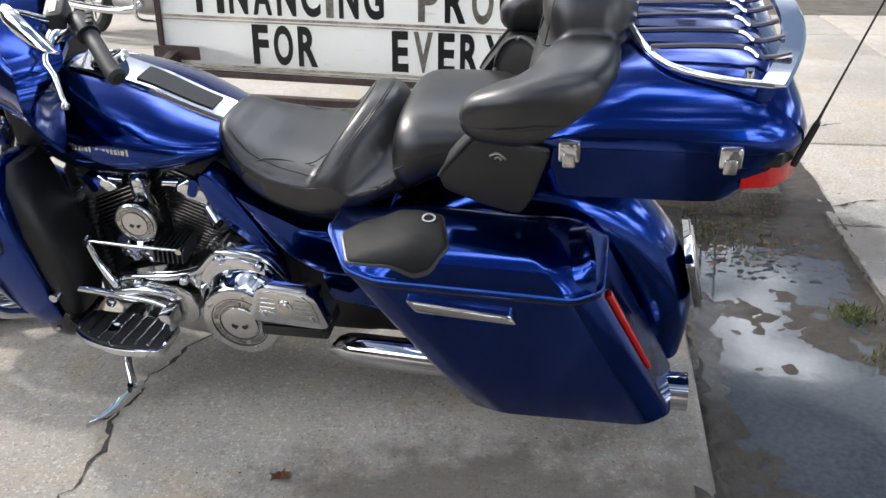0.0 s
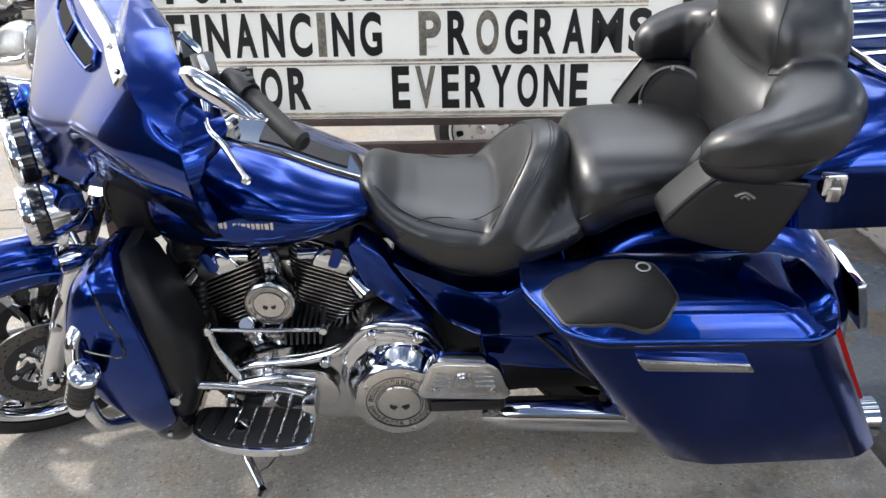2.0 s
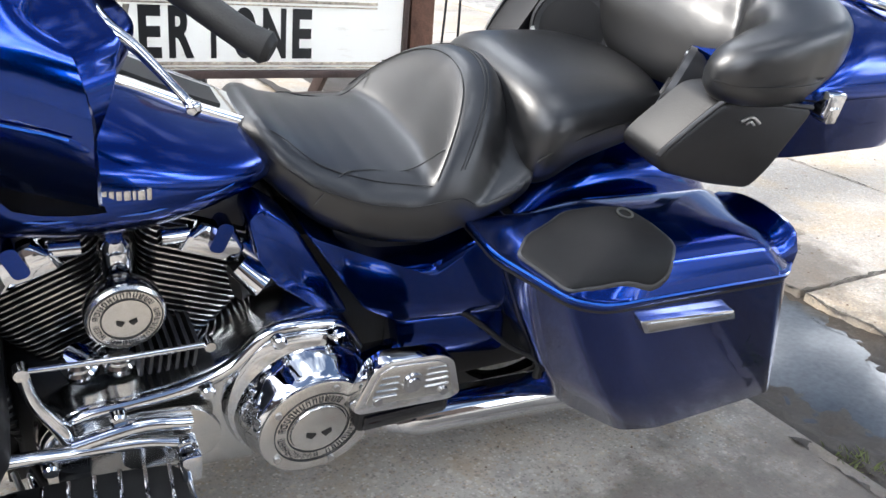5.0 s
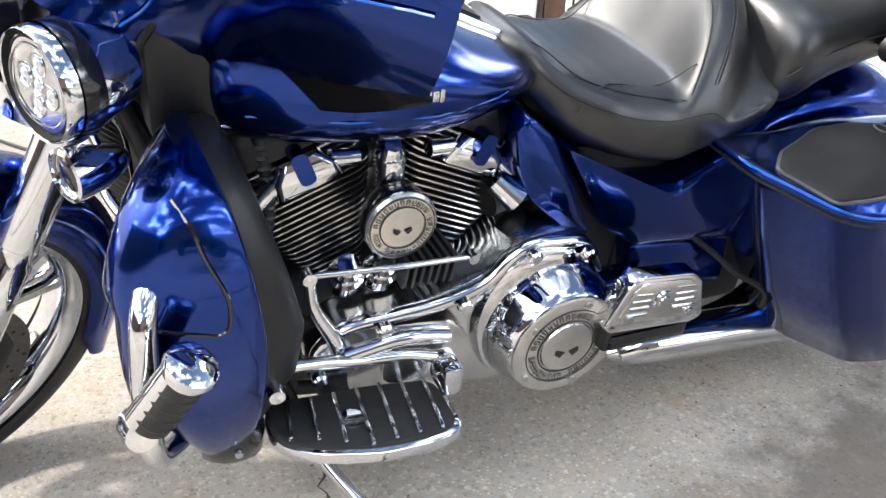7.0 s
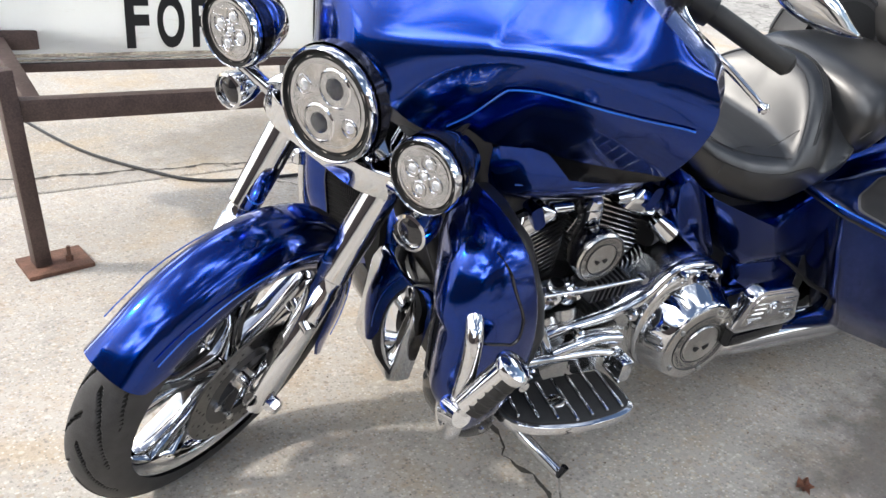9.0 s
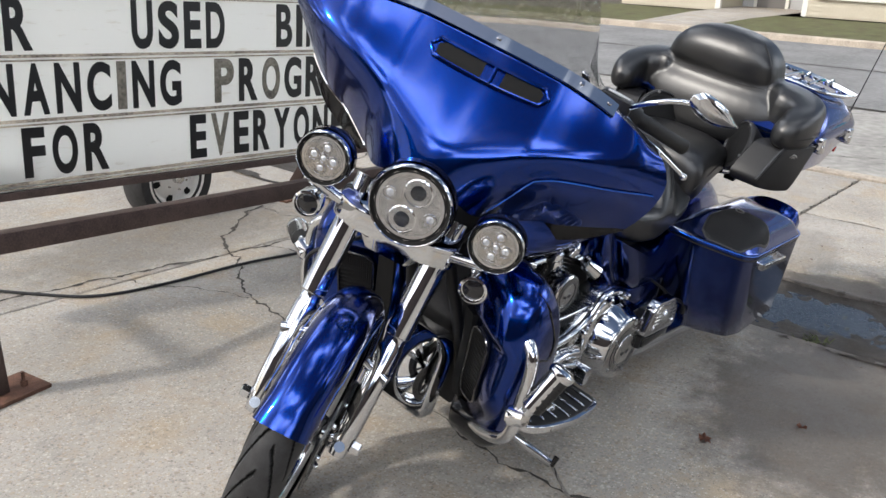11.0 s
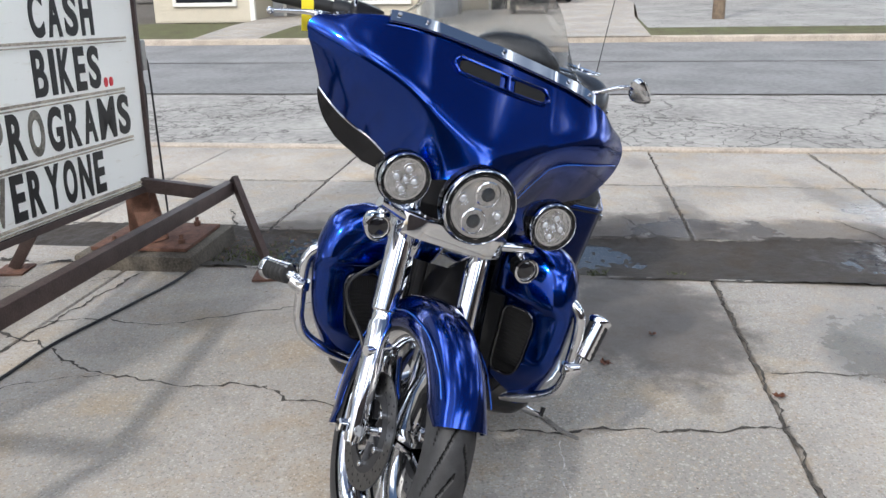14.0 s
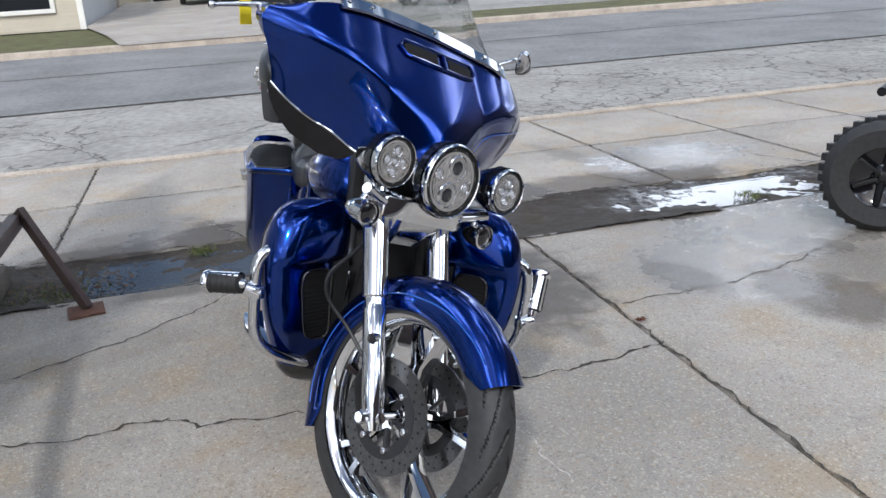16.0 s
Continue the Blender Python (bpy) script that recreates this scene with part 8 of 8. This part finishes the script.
shift_linkage()
for k, (x, z) in enumerate(((0.97, 0.47), (0.91, 0.47))):
    bp("lifter_cover", lathe([(0, 0.03), (0.03, 0.03), (0.034, 0.024), (0.05, 0.024), (0.054, 0.018), (0.07, 0.018)], (x, 0.17, z), (0.1, 0.5, 0.85), 20), CHROME)
for k in range(7):
    bp("cooling_fin", prism([(0.80 + k * 0.014, 0.475), (0.806 + k * 0.014, 0.475), (0.80 + k * 0.014, 0.525), (0.794 + k * 0.014, 0.525)], "y", 0.13, 0.225), GUNMETAL)
bp("starter", tube([(0.62, 0.13, 0.60), (0.72, 0.15, 0.58)], 0.034, 18), BLACK)
bp("breather", tube([(0.715, 0.165, 0.625), (0.68, 0.19, 0.595)], [0.022, 0.026], 16), CHROME)


# -- exhaust --
for sgn in (1, -1):
    e = bp("muffler", tube([(0.41, sgn * 0.205, 0.200), (0.36, sgn * 0.215, 0.212), (0.29, sgn * 0.228, 0.226), (-0.40, sgn * 0.275, 0.225), (-0.52, sgn * 0.28, 0.225)], [0.020, 0.034, 0.045, 0.047, 0.047], 24, 30), CHROME, None, "long chrome muffler")
    part("tip", lathe([(0, 0.048), (0.05, 0.050), (0.05, 0.046), (0.0, 0.044)], (-0.50, sgn * 0.28, 0.225), (-1, 0, 0), 28, closed=True), CHROME, e)
    part("outlet", lathe([(0, 0.044), (0.001, 0.0)], (-0.525, sgn * 0.28, 0.225), (-1, 0, 0), 24), BLACK, e)
bp("header_pipe", tube([(1.08, -0.10, 0.62), (1.16, -0.14, 0.50), (1.08, -0.17, 0.30), (0.8, -0.19, 0.24), (0.45, -0.18, 0.225)], 0.024, 14, 30), CHROME)
bp("wiring_plug", tube([(0.30, 0.20, 0.48), (0.24, 0.235, 0.44), (0.19, 0.26, 0.40), (0.13, 0.29, 0.37), (0.125, 0.295, 0.33)], [0.006, 0.006, 0.006, 0.007, 0.010], 8, 20), BLACK, None, "loose black cable with plug")
plate_m = Matrix.Translation((-0.545, 0, 0.43)) @ Matrix.Rotation(radians(14), 4, "Y")
np_ = bp("number_plate", xf(prism([(-0.11, -0.075), (0.11, -0.075), (0.11, 0.075), (-0.11, 0.075)], "x", 0.0, -0.022, 0.015, 0.006), plate_m), CHROME, None, "chrome plate frame on the rear fender")
part("plate_face", xf(prism([(-0.095, -0.06), (0.095, -0.06), (0.095, 0.06), (-0.095, 0.06)], "x", -0.020, -0.026, 0.008, 0.001), plate_m), ALLOY, np_)


# -- side stand --
inv = BIKE.inverted()
knee = inv @ Vector((-0.905, 2.045, 0.050))
st = bp("side_stand", tube([(1.06, 0.10, 0.225), (1.055, 0.16, 0.212), (1.027, 0.275, 0.176), knee], [0.016, 0.016, 0.014, 0.013], 14, 24), CHROME, None, "chrome side stand folded out on the concrete")
part("stand_foot", xf(skin([[Vector((x, y, z)) + Vector((0.75, 0.66, 0)) * w * c + Vector((0, 0, h * d)) for c, d in ((-1, -0.5), (-0.8, 0.9), (0.8, 0.9), (1, -0.5), (0.8, -1), (-0.8, -1))] for x, y, z, w, h in ((-0.890, 2.060, 0.058, 0.012, 0.012), (-0.920, 2.024, 0.042, 0.017, 0.011), (-0.945, 1.992, 0.024, 0.023, 0.010), (-0.978, 1.950, 0.013, 0.025, 0.009), (-0.995, 1.932, 0.012, 0.013, 0.007))]), inv), CHROME, st, "flat chrome foot")
part("stand_stop", xf(tube([(-0.915, 2.035, 0.050), (-0.905, 2.026, 0.078)], [0.006, 0.009], 12), inv), GLOSSBLACK, st, "black rubber stop")
part("stand_spring", tube([Vector((1.09, 0.14, 0.235)), Vector((1.06, 0.27, 0.200))], 0.006, 8), ALLOY, st)
part("stand_bracket", box((1.03, 0.06, 0.20), (1.10, 0.13, 0.25), 0.006), BLACK, st)


# ---- loose things on the concrete ----
def leaf(x, y, size, rot, seed):
    rnd = random.Random(seed)
    bm = bmesh.new()
    n = 9
    ring = []
    for i in range(2 * n):
        a = math.pi * i / n
        r = size * (0.5 + 0.5 * abs(math.cos(a * 2.5))) * rnd.uniform(0.75, 1.1)
        ring.append(bm.verts.new((r * math.cos(a), r * 0.7 * math.sin(a), 0.004 + rnd.uniform(0, 0.014))))
    c = bm.verts.new((0, 0, 0.006))
    for i in range(2 * n):
        bm.faces.new((c, ring[i], ring[(i + 1) % (2 * n)]))
    bmesh.ops.solidify(bm, geom=bm.faces[:], thickness=0.0012)
    ob = part("leaf", bm, LEAFMAT, None, smooth=False)
    ob.matrix_world = Matrix.Translation((x, y, 0.002)) @ Matrix.Rotation(rot, 4, "Z")
    return tagged(ob, "dry curled brown leaf on the concrete", "leaf")


leaf(-0.43, 1.705, 0.035, 0.3, 1)
leaf(-0.75, 1.15, 0.03, 1.3, 2)
leaf(-0.17, 1.45, 0.02, 2.0, 3)


def ground_cable():
    ob = part("power_cable", tube([(-1.16, 5.9, 0.008), (-1.13, 5.42, 0.008), (-1.04, 4.80, 0.008), (-0.88, 4.38, 0.008), (-0.74, 4.18, 0.008), (-0.47, 4.07, 0.008), (-0.08, 3.98, 0.008), (0.31, 3.82, 0.008), (0.73, 3.66, 0.008), (1.0, 3.62, 0.008)], 0.007, 8, 50), BLACK)
    return tagged(ob, "black power cable lying on the concrete", "cable")


ground_cable()


def buggy():
    """The off-road vehicle whose wheel stands at the edge of the lot."""
    ob = thing("off_road_buggy", "black off-road buggy with knobbly tyres, parked on the lot", "vehicle")
    c = Vector((-0.45, -0.64, 0.29))
    d = Vector((-0.6, 0.8, 0)).normalized()
    w = part("tyre", lathe([(-0.10, 0.16), (-0.11, 0.25), (-0.07, 0.288), (0.07, 0.288), (0.11, 0.25), (0.10, 0.16)], c, d, 40, closed=True), RUBBER, ob)
    for k in range(32):
        a = 2 * math.pi * k / 32
        s = d.orthogonal().normalized()
        u = d.cross(s)
        q = c + (s * math.cos(a) + u * math.sin(a)) * 0.287
        part("tread_block", box(q - Vector((0.02, 0.02, 0.02)), q + Vector((0.02, 0.02, 0.02)), 0.004), RUBBER, w)
    r = part("rim", lathe([(0.0, 0.165), (0.08, 0.162), (0.06, 0.14), (0.04, 0.06), (0.06, 0.03), (0.06, 0.0)], c, d, 32), GLOSSBLACK, w)
    for k in range(6):
        a = 2 * math.pi * k / 6
        s = d.orthogonal().normalized()
        u = d.cross(s)
        v = s * math.cos(a) + u * math.sin(a)
        part("spoke", beam(c + d * 0.065 + v * 0.03, c + d * 0.075 + v * 0.15, 0.03, 0.02), BLACK, r)
    b = Vector((0.6, -0.8, 0))
    s2 = Vector((-0.8, -0.6, 0))
    part("arm", tube([c, c + b * 0.5 + Vector((0, 0, 0.12))], 0.03), BLACK, ob)
    part("bumper", tube([c + s2 * -0.05 + b * 0.15 + Vector((0, 0, 0.40)), c + b * 0.35 + s2 * 0.0 + Vector((0, 0, 0.42)), c + b * 1.0 + s2 * 0.05 + Vector((0, 0, 0.42))], 0.025), BLACK, ob)
    part("body", xf(box((0.22, 0.42, 0.30), (1.2, 2.1, 0.78), 0.08), Matrix.Translation((c.x, c.y, 0)) @ Matrix((b, s2, Vector((0, 0, 1)))).transposed().to_4x4()), BLACK, ob)
    part("tyre", lathe([(-0.10, 0.16), (-0.11, 0.25), (-0.07, 0.288), (0.07, 0.288), (0.11, 0.25), (0.10, 0.16)], c + s2 * 1.7, d, 40, closed=True), RUBBER, ob)
    return ob


buggy()
